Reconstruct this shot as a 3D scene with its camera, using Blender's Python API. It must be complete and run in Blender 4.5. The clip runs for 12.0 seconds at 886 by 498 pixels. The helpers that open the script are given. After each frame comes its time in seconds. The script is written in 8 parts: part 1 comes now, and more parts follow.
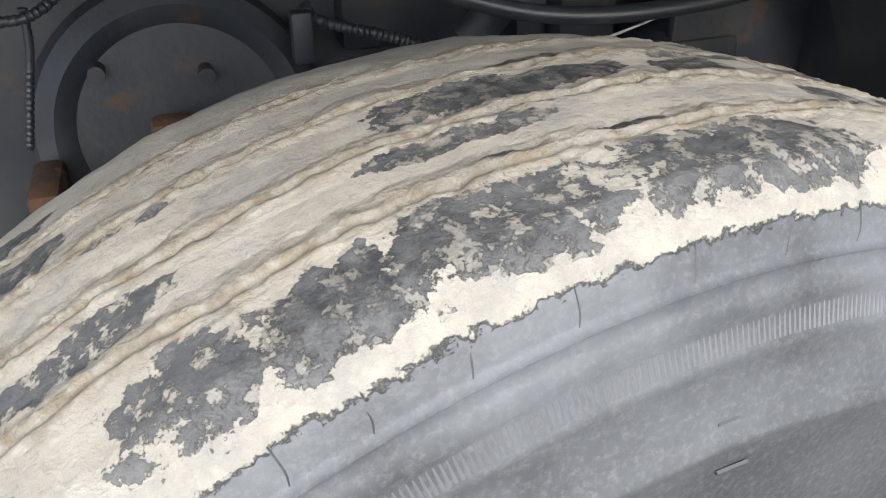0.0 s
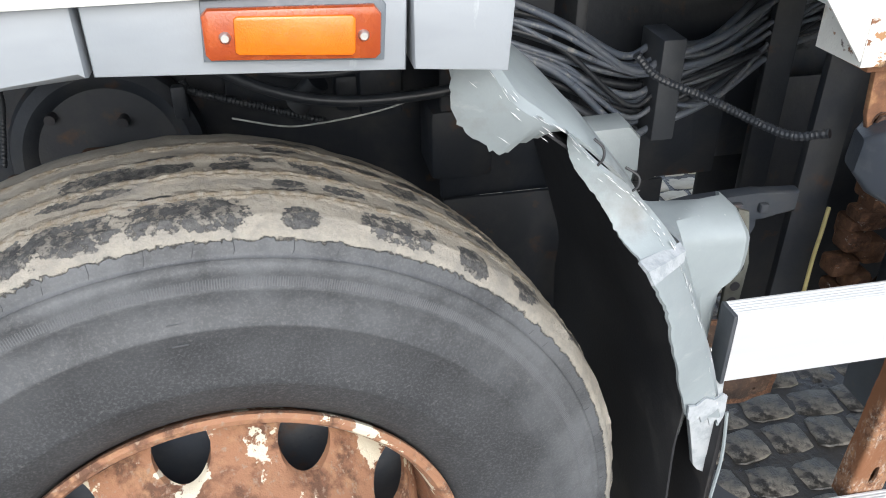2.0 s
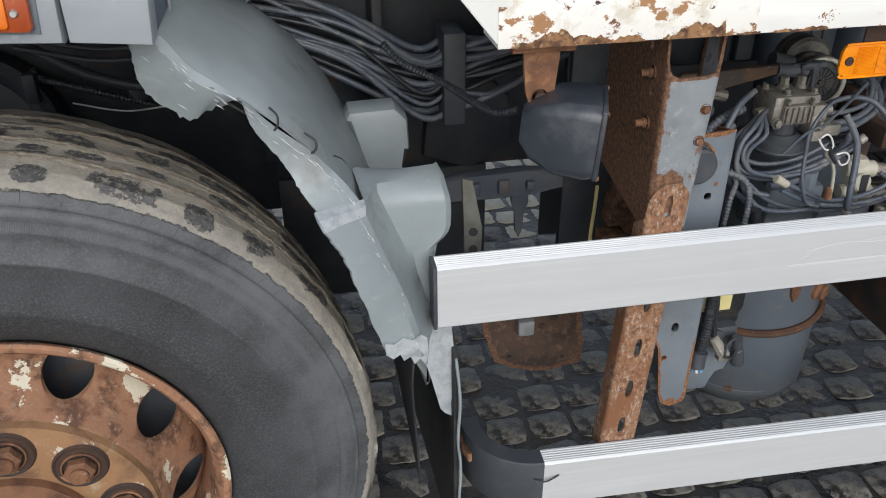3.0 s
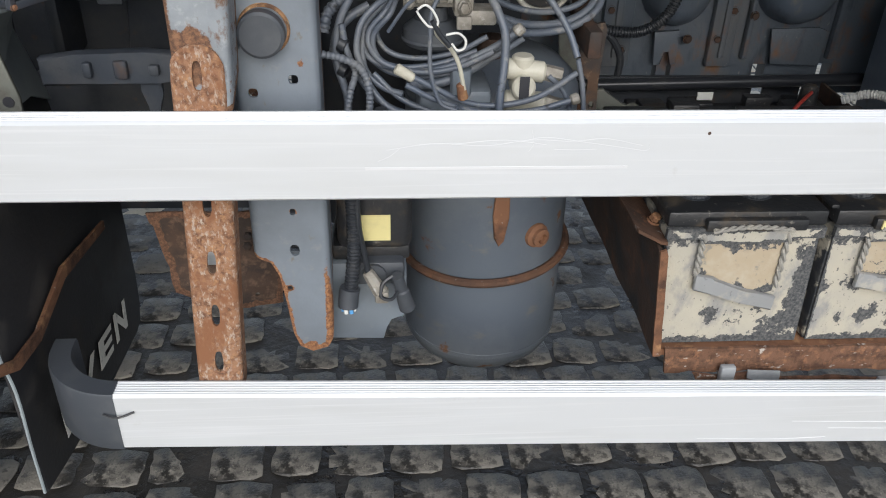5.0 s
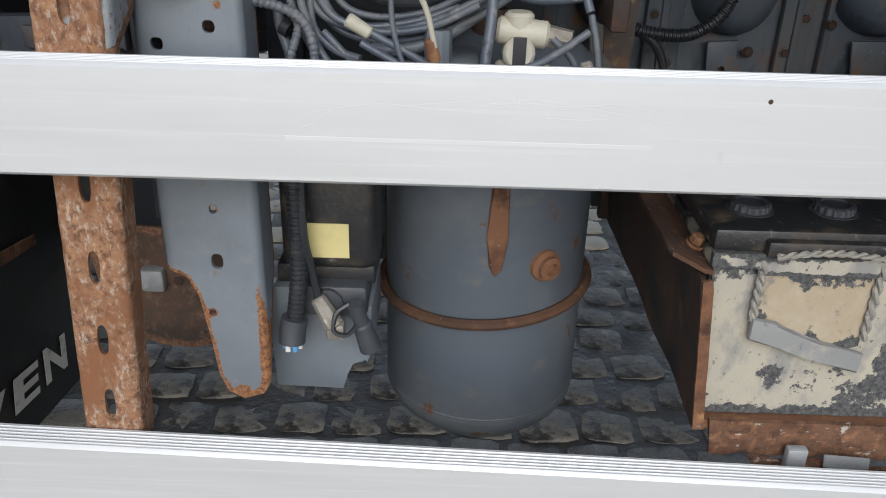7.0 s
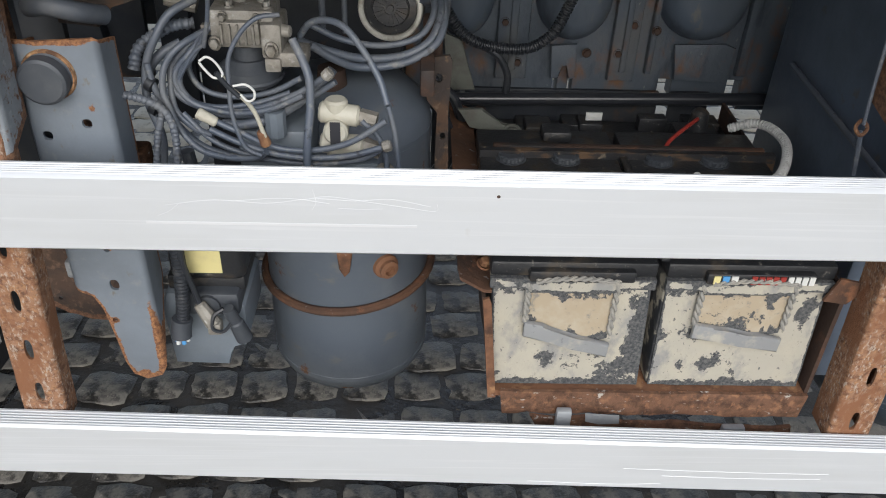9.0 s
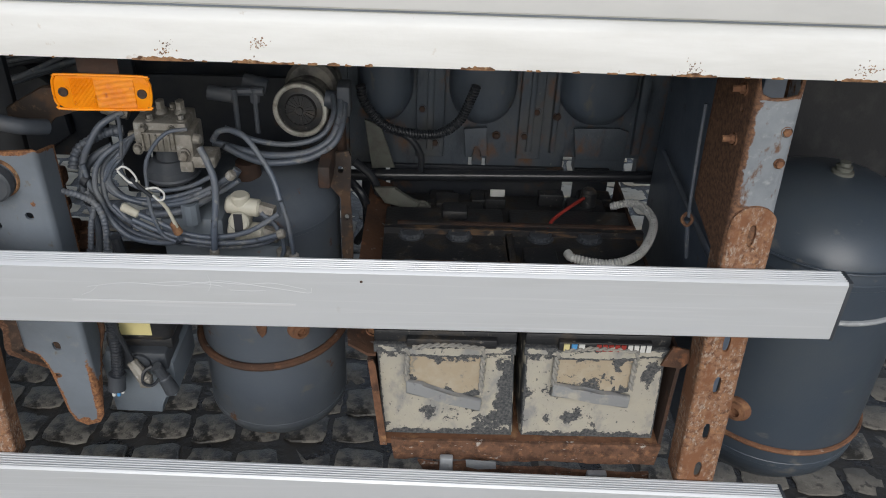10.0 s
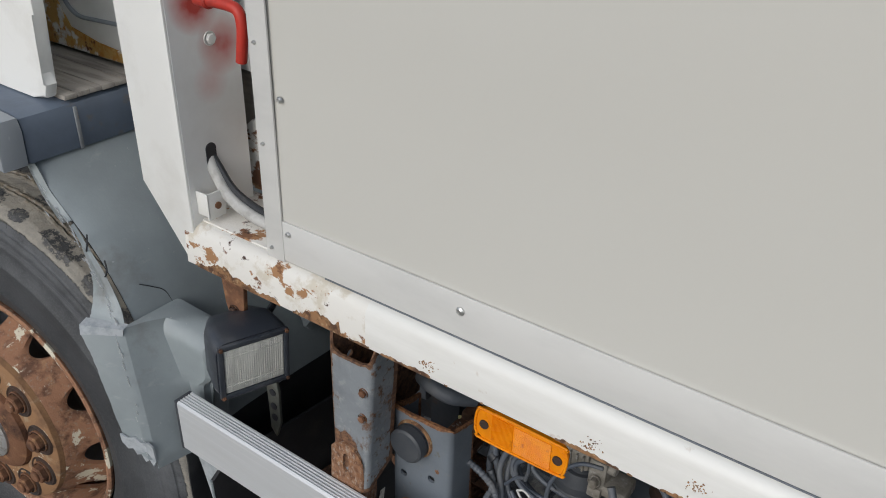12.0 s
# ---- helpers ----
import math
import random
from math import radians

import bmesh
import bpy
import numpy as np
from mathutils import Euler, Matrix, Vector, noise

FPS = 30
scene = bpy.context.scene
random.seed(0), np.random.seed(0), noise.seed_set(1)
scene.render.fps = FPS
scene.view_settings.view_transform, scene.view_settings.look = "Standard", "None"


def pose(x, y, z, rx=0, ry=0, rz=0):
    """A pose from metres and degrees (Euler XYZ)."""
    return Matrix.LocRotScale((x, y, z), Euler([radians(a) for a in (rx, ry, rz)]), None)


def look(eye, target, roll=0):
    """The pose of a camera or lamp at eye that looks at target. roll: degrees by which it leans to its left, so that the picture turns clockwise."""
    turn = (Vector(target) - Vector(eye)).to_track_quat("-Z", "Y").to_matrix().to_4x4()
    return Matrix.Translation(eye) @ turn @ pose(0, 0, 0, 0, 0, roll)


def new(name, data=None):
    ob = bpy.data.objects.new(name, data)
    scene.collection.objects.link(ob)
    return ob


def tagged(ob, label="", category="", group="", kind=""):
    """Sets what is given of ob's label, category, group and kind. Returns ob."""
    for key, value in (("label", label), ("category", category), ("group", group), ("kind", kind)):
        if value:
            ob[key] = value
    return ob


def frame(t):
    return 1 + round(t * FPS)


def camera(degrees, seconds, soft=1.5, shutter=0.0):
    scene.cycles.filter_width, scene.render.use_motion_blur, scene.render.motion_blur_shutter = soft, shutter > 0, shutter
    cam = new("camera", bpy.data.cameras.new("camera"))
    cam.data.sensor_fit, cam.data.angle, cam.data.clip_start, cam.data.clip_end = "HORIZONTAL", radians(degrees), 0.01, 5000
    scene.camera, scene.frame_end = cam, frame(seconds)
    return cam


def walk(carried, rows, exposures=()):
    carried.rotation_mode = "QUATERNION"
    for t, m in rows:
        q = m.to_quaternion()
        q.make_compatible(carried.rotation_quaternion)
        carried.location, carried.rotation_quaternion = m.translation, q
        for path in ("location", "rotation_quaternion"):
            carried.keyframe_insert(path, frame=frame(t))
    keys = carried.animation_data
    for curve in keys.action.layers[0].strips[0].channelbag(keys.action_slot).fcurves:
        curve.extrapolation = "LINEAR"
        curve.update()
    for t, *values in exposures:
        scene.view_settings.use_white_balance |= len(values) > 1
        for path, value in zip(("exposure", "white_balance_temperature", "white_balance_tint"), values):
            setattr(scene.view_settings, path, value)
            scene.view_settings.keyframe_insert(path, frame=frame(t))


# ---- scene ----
cam = camera(57.0, 12.0, soft=1.0)
PATH = [
    (0, (-0.801, -0.232, 1.192), (-0.273, 1.386, 0.141), -0.3),
    (0.5, (-0.78, -0.196, 1.18), (-0.312, 1.417, 0.095), -0.5),
    (1, (-0.742, -0.312, 1.252), (-0.337, 1.327, 0.181), -0.3),
    (1.5, (-0.632, -0.534, 1.363), (-0.308, 1.131, 0.303), -1.0),
    (2, (-0.481, -0.709, 1.443), (-0.153, 0.953, 0.38), -0.4),
    (2.5, (-0.29, -0.839, 1.473), (0.037, 0.832, 0.424), -0.2),
    (2.8, (-0.207, -0.906, 1.462), (0.111, 0.78, 0.434), -0.5),
    (3, (-0.152, -0.933, 1.46), (0.147, 0.748, 0.419), -0.4),
    (3.5, (0.041, -0.983, 1.434), (0.297, 0.699, 0.384), -0.5),
    (3.7, (0.161, -0.969, 1.44), (0.399, 0.699, 0.363), -0.4),
    (5.3, (0.565, -0.836, 1.212), (0.676, 0.866, 0.169), 1.9),
    (5.5, (0.577, -0.775, 1.233), (0.665, 0.926, 0.185), 1.9),
    (6, (0.593, -0.695, 1.232), (0.642, 0.995, 0.163), 1.8),
    (6.5, (0.616, -0.692, 1.194), (0.633, 0.974, 0.088), 1.6),
    (7, (0.658, -0.693, 1.036), (0.653, 1.104, 0.158), 1.6),
    (7.2, (0.672, -0.681, 0.98), (0.67, 1.137, 0.147), 1.6),
    (8.8, (0.805, -0.793, 1.295), (0.873, 0.863, 0.176), 2.3),
    (9, (0.826, -0.823, 1.338), (0.899, 0.812, 0.189), 2.4),
    (9.5, (0.924, -0.896, 1.424), (0.996, 0.739, 0.274), 2.4),
    (10, (1.008, -0.952, 1.508), (1.053, 0.727, 0.422), 2.3),
    (10.5, (1.142, -0.9, 1.54), (1.009, 0.769, 0.446), 0.5),
    (11, (1.165, -0.826, 1.62), (0.849, 0.815, 0.522), 2.3),
    (11.5, (1.044, -0.76, 1.721), (0.459, 0.806, 0.625), 3.0),
    (12, (0.926, -0.623, 1.756), (-0.066, 0.799, 0.76), 1.8),
]
EXPOSURES = [(0, 1.64), (0.5, 1.54), (1.0, 1.72), (1.5, 1.72), (2.0, 1.04), (2.5, 0.04), (3.0, 0.22), (3.5, 0.46), (5.5, 0.54), (6.5, 0.38), (7.0, 0.28), (8.8, 0.46), (9.5, 0.46), (10.0, -0.08), (10.5, -0.15), (11.0, -0.32), (12.0, -0.25)]
walk(cam, [(t, look(eye, target, roll)) for t, eye, target, roll in PATH], EXPOSURES)

# ---------------------------------------------------------------- world, sun, exposure
SUN_EL, SUN_AZ = radians(33), radians(180)      # behind the camera
world = bpy.data.worlds.new("sky")
scene.world = world
world.use_nodes = True
wn = world.node_tree.nodes
sky = wn.new("ShaderNodeTexSky")
sky.sky_type = "NISHITA"
sky.sun_disc = False
sky.sun_elevation = SUN_EL
sky.sun_rotation = SUN_AZ
sky.air_density, sky.dust_density, sky.ozone_density = 1.0, 2.0, 1.5
wn["Background"].inputs["Strength"].default_value = 0.162
haze = wn.new("ShaderNodeHueSaturation")            # thin cloud takes much of the blue out
haze.inputs["Saturation"].default_value = 0.55
world.node_tree.links.new(sky.outputs[0], haze.inputs["Color"])
world.node_tree.links.new(haze.outputs[0], wn["Background"].inputs["Color"])

sun_data = bpy.data.lights.new("sun", "SUN")
sun_data.energy, sun_data.angle, sun_data.color = 1.02, radians(45), (0.918, 0.955, 0.995)
sun = new("sun", sun_data)
sun.matrix_world = look((0, 0, 0), (math.sin(SUN_AZ) * -math.cos(SUN_EL), -math.cos(SUN_AZ) * math.cos(SUN_EL), -math.sin(SUN_EL)))

# ---------------------------------------------------------------- materials
def mat(name, base, rough=0.5, metal=0.0, layers=(), bump=(), spec=0.5, coords="Object", coat=0.0, worn=None):
    """base colour, then layers of noise-masked colour: (colour, roughness, scale xyz, low, high, detail). bump: (scale, distance) pairs.
    worn: (dark colour, light colour, noise scale, raggedness), laid over the rest where the mesh's "edge" value is high."""
    m = bpy.data.materials.new(name)
    m.use_nodes = True
    t = m.node_tree
    n, l = t.nodes, t.links
    b = n["Principled BSDF"]
    tc = n.new("ShaderNodeTexCoord").outputs[coords]
    b.inputs["Metallic"].default_value = metal
    b.inputs["Specular IOR Level"].default_value = spec
    b.inputs["Coat Weight"].default_value = coat
    col = n.new("ShaderNodeRGB")
    col.outputs[0].default_value = (*base, 1)
    col = col.outputs[0]
    val = n.new("ShaderNodeValue")
    val.outputs[0].default_value = rough
    val = val.outputs[0]
    for k, (c, r, sc, lo, hi, detail) in enumerate(layers):
        mp = n.new("ShaderNodeMapping")
        mp.inputs["Location"].default_value = (3.1 * k + 1.7, 5.3 * k, 2.3 * k)
        mp.inputs["Scale"].default_value = sc if isinstance(sc, tuple) else (sc, sc, sc)
        l.new(tc, mp.inputs["Vector"])
        nz = n.new("ShaderNodeTexNoise")
        nz.inputs["Scale"].default_value = 1.0
        nz.inputs["Detail"].default_value = detail
        nz.inputs["Roughness"].default_value = 0.62
        l.new(mp.outputs[0], nz.inputs["Vector"])
        mr = n.new("ShaderNodeMapRange")
        mr.inputs["From Min"].default_value, mr.inputs["From Max"].default_value = lo, hi
        l.new(nz.outputs["Fac"], mr.inputs["Value"])
        mx = n.new("ShaderNodeMix")
        mx.data_type = "RGBA"
        l.new(mr.outputs[0], mx.inputs["Factor"])
        l.new(col, mx.inputs["A"])
        mx.inputs["B"].default_value = (*c, 1)
        col = mx.outputs["Result"]
        mv = n.new("ShaderNodeMix")
        l.new(mr.outputs[0], mv.inputs["Factor"])
        l.new(val, mv.inputs["A"])
        mv.inputs["B"].default_value = r
        val = mv.outputs["Result"]
    if worn:
        dark, light, sc, ragged = worn
        at = n.new("ShaderNodeAttribute")
        at.attribute_name = "edge"
        big, small = n.new("ShaderNodeTexNoise"), n.new("ShaderNodeTexNoise")
        for z, k, d in ((big, sc, 9), (small, sc * 2.6, 6)):
            z.inputs["Scale"].default_value, z.inputs["Detail"].default_value, z.inputs["Roughness"].default_value = k, d, 0.68
            l.new(tc, z.inputs["Vector"])
        add = n.new("ShaderNodeMath")
        add.operation = "MULTIPLY_ADD"
        l.new(big.outputs["Fac"], add.inputs[0])
        add.inputs[1].default_value = ragged
        l.new(at.outputs["Fac"], add.inputs[2])
        mask, tone = n.new("ShaderNodeMapRange"), n.new("ShaderNodeMapRange")
        mask.inputs["From Min"].default_value, mask.inputs["From Max"].default_value = 0.46 + ragged * 0.5, 0.54 + ragged * 0.5
        l.new(add.outputs[0], mask.inputs["Value"])
        tone.inputs["From Min"].default_value, tone.inputs["From Max"].default_value = 0.40, 0.64
        l.new(small.outputs["Fac"], tone.inputs["Value"])
        two, over, ro = n.new("ShaderNodeMix"), n.new("ShaderNodeMix"), n.new("ShaderNodeMix")
        two.data_type = over.data_type = "RGBA"
        l.new(tone.outputs[0], two.inputs["Factor"])
        two.inputs["A"].default_value, two.inputs["B"].default_value = (*dark, 1), (*light, 1)
        l.new(mask.outputs[0], over.inputs["Factor"])
        l.new(col, over.inputs["A"])
        l.new(two.outputs["Result"], over.inputs["B"])
        l.new(mask.outputs[0], ro.inputs["Factor"])
        l.new(val, ro.inputs["A"])
        ro.inputs["B"].default_value = 0.85
        col, val = over.outputs["Result"], ro.outputs["Result"]
    l.new(col, b.inputs["Base Color"])
    l.new(val, b.inputs["Roughness"])
    norm = None
    for sc, dist in bump:
        nz = n.new("ShaderNodeTexNoise")
        nz.inputs["Scale"].default_value = sc
        nz.inputs["Detail"].default_value = 4
        l.new(tc, nz.inputs["Vector"])
        bp = n.new("ShaderNodeBump")
        bp.inputs["Distance"].default_value = dist
        bp.inputs["Strength"].default_value = 1.0
        l.new(nz.outputs["Fac"], bp.inputs["Height"])
        if norm:
            l.new(norm, bp.inputs["Normal"])
        norm = bp.outputs[0]
    if norm:
        l.new(norm, b.inputs["Normal"])
    return m


RUST = (0.185, 0.086, 0.044)
RUST_DARK = (0.055, 0.026, 0.016)
RUST_LIGHT = (0.34, 0.182, 0.085)
m_rail = mat("brushed_aluminium_paint", (0.62, 0.635, 0.645), 0.38, 0.25,
             [((0.56, 0.57, 0.57), 0.5, (2, 2, 14), 0.45, 0.75, 3), ((0.45, 0.43, 0.39), 0.6, (9, 9, 9), 0.66, 0.8, 6),
              ((0.68, 0.69, 0.7), 0.3, (3, 60, 160), 0.55, 0.8, 2)], [(900, 0.00006)])
m_scratch = mat("bare_scratch", (0.66, 0.665, 0.67), 0.4, 0.15)
m_cap = mat("black_plastic_cap", (0.05, 0.056, 0.065), 0.5, 0, [((0.08, 0.085, 0.09), 0.65, 22, 0.5, 0.8, 5)], [(300, 0.0002)])
m_rust = mat("rusty_steel", RUST, 0.85, 0.0,
             [(RUST_DARK, 0.9, 16, 0.48, 0.66, 8), (RUST_LIGHT, 0.85, 34, 0.55, 0.72, 8), ((0.36, 0.32, 0.28), 0.7, 70, 0.66, 0.74, 6)],
             [(120, 0.0012), (520, 0.0005)])
m_rust_dark = mat("dark_rusty_steel", (0.05, 0.028, 0.019), 0.85, 0.0,
                  [((0.12, 0.055, 0.03), 0.9, 18, 0.54, 0.72, 8), ((0.024, 0.021, 0.02), 0.7, 9, 0.5, 0.65, 6)], [(140, 0.001)])
m_rust_brown = mat("brown_rusted_channel", (0.10, 0.048, 0.026), 0.85, 0.0,
                   [((0.05, 0.027, 0.018), 0.9, (12, 12, 7), 0.46, 0.66, 8), ((0.24, 0.10, 0.045), 0.85, 26, 0.58, 0.72, 8), ((0.2, 0.19, 0.18), 0.7, 60, 0.64, 0.72, 6)], [(130, 0.0011), (500, 0.0005)])
m_post = mat("rusty_white_flaked_steel", (0.27, 0.14, 0.078), 0.85, 0.0,
             [((0.12, 0.055, 0.03), 0.9, 90, 0.46, 0.62, 9), ((0.36, 0.19, 0.09), 0.85, 150, 0.52, 0.68, 9), ((0.41, 0.345, 0.28), 0.75, (240, 240, 120), 0.52, 0.68, 9), ((0.21, 0.092, 0.043), 0.9, (26, 26, 12), 0.48, 0.60, 8)],
             [(170, 0.0012), (600, 0.0006)])
RUST_OVER = ((0.12, 0.05, 0.026), (0.35, 0.165, 0.07), 75, 0.8)
m_post_head = mat("grey_paint_rusting_from_the_edges", (0.25, 0.272, 0.29), 0.5, 0.1,
                  [((0.175, 0.19, 0.205), 0.6, 14, 0.42, 0.68, 7), ((0.34, 0.355, 0.36), 0.55, 75, 0.55, 0.74, 7), ((0.15, 0.085, 0.055), 0.85, (34, 34, 20), 0.57, 0.64, 9)],
                  [(160, 0.0006), (500, 0.0003)], worn=((0.095, 0.05, 0.033), (0.25, 0.13, 0.07), 60, 0.9))
m_bracket = mat("slate_paint_rusting_from_the_edges", (0.175, 0.20, 0.228), 0.42, 0.0,
                [((0.13, 0.148, 0.168), 0.5, 7, 0.4, 0.7, 6), ((0.22, 0.225, 0.225), 0.6, 45, 0.6, 0.78, 7), ((0.16, 0.15, 0.13), 0.75, (60, 60, 30), 0.64, 0.72, 8)],
                [(220, 0.0003)], worn=RUST_OVER)
m_lip = mat("wet_flaking_rust", (0.15, 0.075, 0.043), 0.7, 0.0,
            [((0.07, 0.034, 0.02), 0.75, 45, 0.46, 0.62, 9), ((0.25, 0.125, 0.066), 0.85, 80, 0.53, 0.66, 9), ((0.40, 0.37, 0.33), 0.7, (60, 60, 110), 0.62, 0.68, 8)], [(110, 0.0016), (450, 0.0007)])
m_hanger_rust = mat("brown_flaking_hanger", (0.085, 0.052, 0.036), 0.85, 0.0,
                    [((0.045, 0.032, 0.026), 0.8, 14, 0.45, 0.62, 8), ((0.16, 0.10, 0.065), 0.85, 60, 0.53, 0.68, 9)], [(110, 0.0016), (450, 0.0007)], worn=((0.10, 0.05, 0.03), (0.22, 0.115, 0.065), 70, 0.9))
m_hold = mat("grimy_black_hold_down", (0.022, 0.022, 0.024), 0.4, 0.0, [((0.11, 0.065, 0.035), 0.8, (18, 60, 60), 0.50, 0.60, 9), ((0.17, 0.14, 0.10), 0.85, 70, 0.60, 0.68, 8)], [(120, 0.001)])
m_upright = mat("dark_rust_flaked_upright", (0.040, 0.030, 0.025), 0.8, 0.0, [((0.085, 0.048, 0.028), 0.85, 24, 0.48, 0.60, 9), ((0.14, 0.095, 0.06), 0.85, 80, 0.58, 0.68, 8)], [(120, 0.0012)])
m_galv = mat("weathered_grey_plate", (0.33, 0.345, 0.355), 0.55, 0.2,
             [((0.22, 0.23, 0.24), 0.6, 12, 0.45, 0.7, 6), ((0.46, 0.47, 0.47), 0.5, 40, 0.55, 0.75, 6), (RUST, 0.85, (14, 14, 7), 0.62, 0.68, 8)],
             [(160, 0.0004)])
m_chassis = mat("slate_grey_chassis_paint", (0.165, 0.193, 0.222), 0.45, 0.0,
                [((0.135, 0.152, 0.17), 0.5, 6, 0.4, 0.7, 5), ((0.21, 0.22, 0.225), 0.6, 40, 0.6, 0.78, 6), (RUST, 0.85, (9, 9, 9), 0.69, 0.73, 8)],
                [(220, 0.0003)])
m_tank = mat("dark_slate_tank_paint", (0.048, 0.062, 0.080), 0.32, 0.0,
             [((0.058, 0.070, 0.082), 0.4, 5, 0.45, 0.7, 5), ((0.17, 0.16, 0.14), 0.75, (14, 14, 26), 0.62, 0.78, 8)], [(14, 0.0012), (260, 0.0002)])
m_tank_dusty = mat("dusty_slate_tank_paint", (0.088, 0.104, 0.125), 0.4, 0.0,
                   [((0.135, 0.15, 0.165), 0.5, 5, 0.45, 0.7, 6), ((0.17, 0.155, 0.13), 0.75, (14, 14, 26), 0.60, 0.78, 8), ((0.14, 0.07, 0.035), 0.85, 22, 0.64, 0.70, 8)], [(14, 0.0012), (260, 0.0002)])
m_fender = mat("scuffed_grey_plastic", (0.275, 0.312, 0.322), 0.4, 0.0,
               [((0.225, 0.256, 0.266), 0.45, 7, 0.42, 0.7, 5), ((0.33, 0.35, 0.36), 0.6, (26, 26, 60), 0.62, 0.76, 7), ((0.17, 0.17, 0.16), 0.6, 9, 0.60, 0.8, 7), ((0.42, 0.44, 0.45), 0.6, (150, 150, 9), 0.70, 0.76, 4)],
               [(12, 0.0008), (300, 0.0002)], spec=0.6)
m_fender_torn = mat("pale_torn_plastic_edge", (0.40, 0.425, 0.445), 0.7, 0.0, [((0.3, 0.33, 0.35), 0.7, 60, 0.45, 0.6, 6)], [(200, 0.0008)])
m_scuff = mat("white_scratch_in_plastic", (0.62, 0.64, 0.65), 0.8, 0.0, [((0.45, 0.47, 0.48), 0.8, 200, 0.45, 0.65, 5)])
m_cabgrey = mat("grey_cab_sill_paint", (0.31, 0.335, 0.36), 0.42, 0.0,
                [((0.26, 0.285, 0.31), 0.5, (4, 4, 12), 0.45, 0.7, 4), ((0.52, 0.54, 0.56), 0.5, (40, 40, 12), 0.66, 0.8, 6)], [(300, 0.00015)])
m_whitegrey = mat("white_cab_paint", (0.82, 0.82, 0.79), 0.4, 0.0, [((0.71, 0.70, 0.66), 0.5, 8, 0.5, 0.75, 5)])
m_beam = mat("white_body_beam_paint", (0.76, 0.755, 0.72), 0.42, 0.0,
             [((0.66, 0.65, 0.61), 0.5, (3, 8, 20), 0.45, 0.7, 5), ((0.5, 0.42, 0.33), 0.7, (30, 30, 30), 0.66, 0.76, 8), (RUST_LIGHT, 0.85, (12, 12, 20), 0.685, 0.715, 9)],
             [(180, 0.0002)])
m_beam_rust = mat("white_paint_flaking_to_rust", (0.74, 0.72, 0.67), 0.5, 0.0,
                  [(RUST_LIGHT, 0.85, (16, 16, 26), 0.545, 0.575, 9), (RUST, 0.9, (18, 18, 30), 0.57, 0.60, 9), (RUST_DARK, 0.9, (30, 30, 40), 0.63, 0.68, 8)],
                  [(90, 0.001), (400, 0.0004)])
m_beam_end = mat("white_paint_rusting_at_the_end", (0.74, 0.72, 0.67), 0.5, 0.0,
                 [((0.6, 0.55, 0.46), 0.7, (26, 26, 26), 0.52, 0.62, 8), (RUST_LIGHT, 0.85, (22, 22, 30), 0.575, 0.60, 9), (RUST, 0.9, (22, 22, 30), 0.60, 0.63, 9), (RUST_DARK, 0.9, (40, 40, 50), 0.63, 0.68, 8)],
                 [(90, 0.001), (400, 0.0004)])
m_cab_rust = mat("white_paint_eaten_by_orange_rust", (0.78, 0.77, 0.71), 0.5, 0.0,
                 [((0.55, 0.33, 0.10), 0.85, (18, 18, 18), 0.46, 0.51, 9), ((0.50, 0.23, 0.045), 0.9, (26, 26, 26), 0.50, 0.58, 9), ((0.16, 0.06, 0.025), 0.9, (40, 40, 40), 0.62, 0.68, 8)],
                 [(90, 0.001), (400, 0.0005)])
m_edge_rust = mat("flaking_edge_rust", (0.30, 0.16, 0.075), 0.9, 0.0,
                  [((0.10, 0.05, 0.028), 0.9, 60, 0.46, 0.6, 8), ((0.50, 0.35, 0.20), 0.85, 90, 0.56, 0.68, 8), ((0.045, 0.025, 0.018), 0.9, 130, 0.60, 0.68, 7)], [(200, 0.0012), (700, 0.0005)])
m_panel = mat("beige_grey_body_sheet", (0.595, 0.590, 0.550), 0.2, 0.0,
              [((0.55, 0.535, 0.488), 0.28, (1.2, 1.2, 1.8), 0.2, 0.95, 3), ((0.61, 0.6, 0.555), 0.22, (0.8, 1, 2.5), 0.3, 1.0, 2)], (), spec=0.5)
m_panel_edge = mat("pale_grey_panel_strip", (0.66, 0.655, 0.63), 0.38, 0.0, [((0.60, 0.597, 0.575), 0.45, (6, 6, 20), 0.45, 0.7, 5)])
m_sign = mat("white_sign_sheet", (0.74, 0.76, 0.76), 0.35, 0.0, [((0.66, 0.67, 0.67), 0.4, 5, 0.45, 0.7, 4)])
m_steel = mat("bright_screw_steel", (0.6, 0.6, 0.58), 0.35, 0.9)
m_letter = mat("black_sign_paint", (0.03, 0.03, 0.035), 0.5)
# darker copy of m_dark with the shade of arch and underframe in its colour
m_arch_shade = mat("steel_darkened_for_arch_shade", (0.018, 0.0225, 0.030), 0.55, 0.0, [((0.046, 0.047, 0.048), 0.7, 9, 0.45, 0.7, 8), ((0.10, 0.055, 0.032), 0.85, 13, 0.60, 0.72, 9)], [(60, 0.001)])
m_black = mat("black_rubber", (0.02, 0.021, 0.024), 0.55, 0.0, [((0.05, 0.05, 0.05), 0.7, 18, 0.5, 0.8, 6)], [(200, 0.0004)])
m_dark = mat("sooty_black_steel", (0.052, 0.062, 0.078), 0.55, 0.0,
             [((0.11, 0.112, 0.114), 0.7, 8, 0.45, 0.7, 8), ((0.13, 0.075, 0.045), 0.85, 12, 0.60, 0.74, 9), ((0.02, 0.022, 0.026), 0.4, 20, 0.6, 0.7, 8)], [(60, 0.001)])
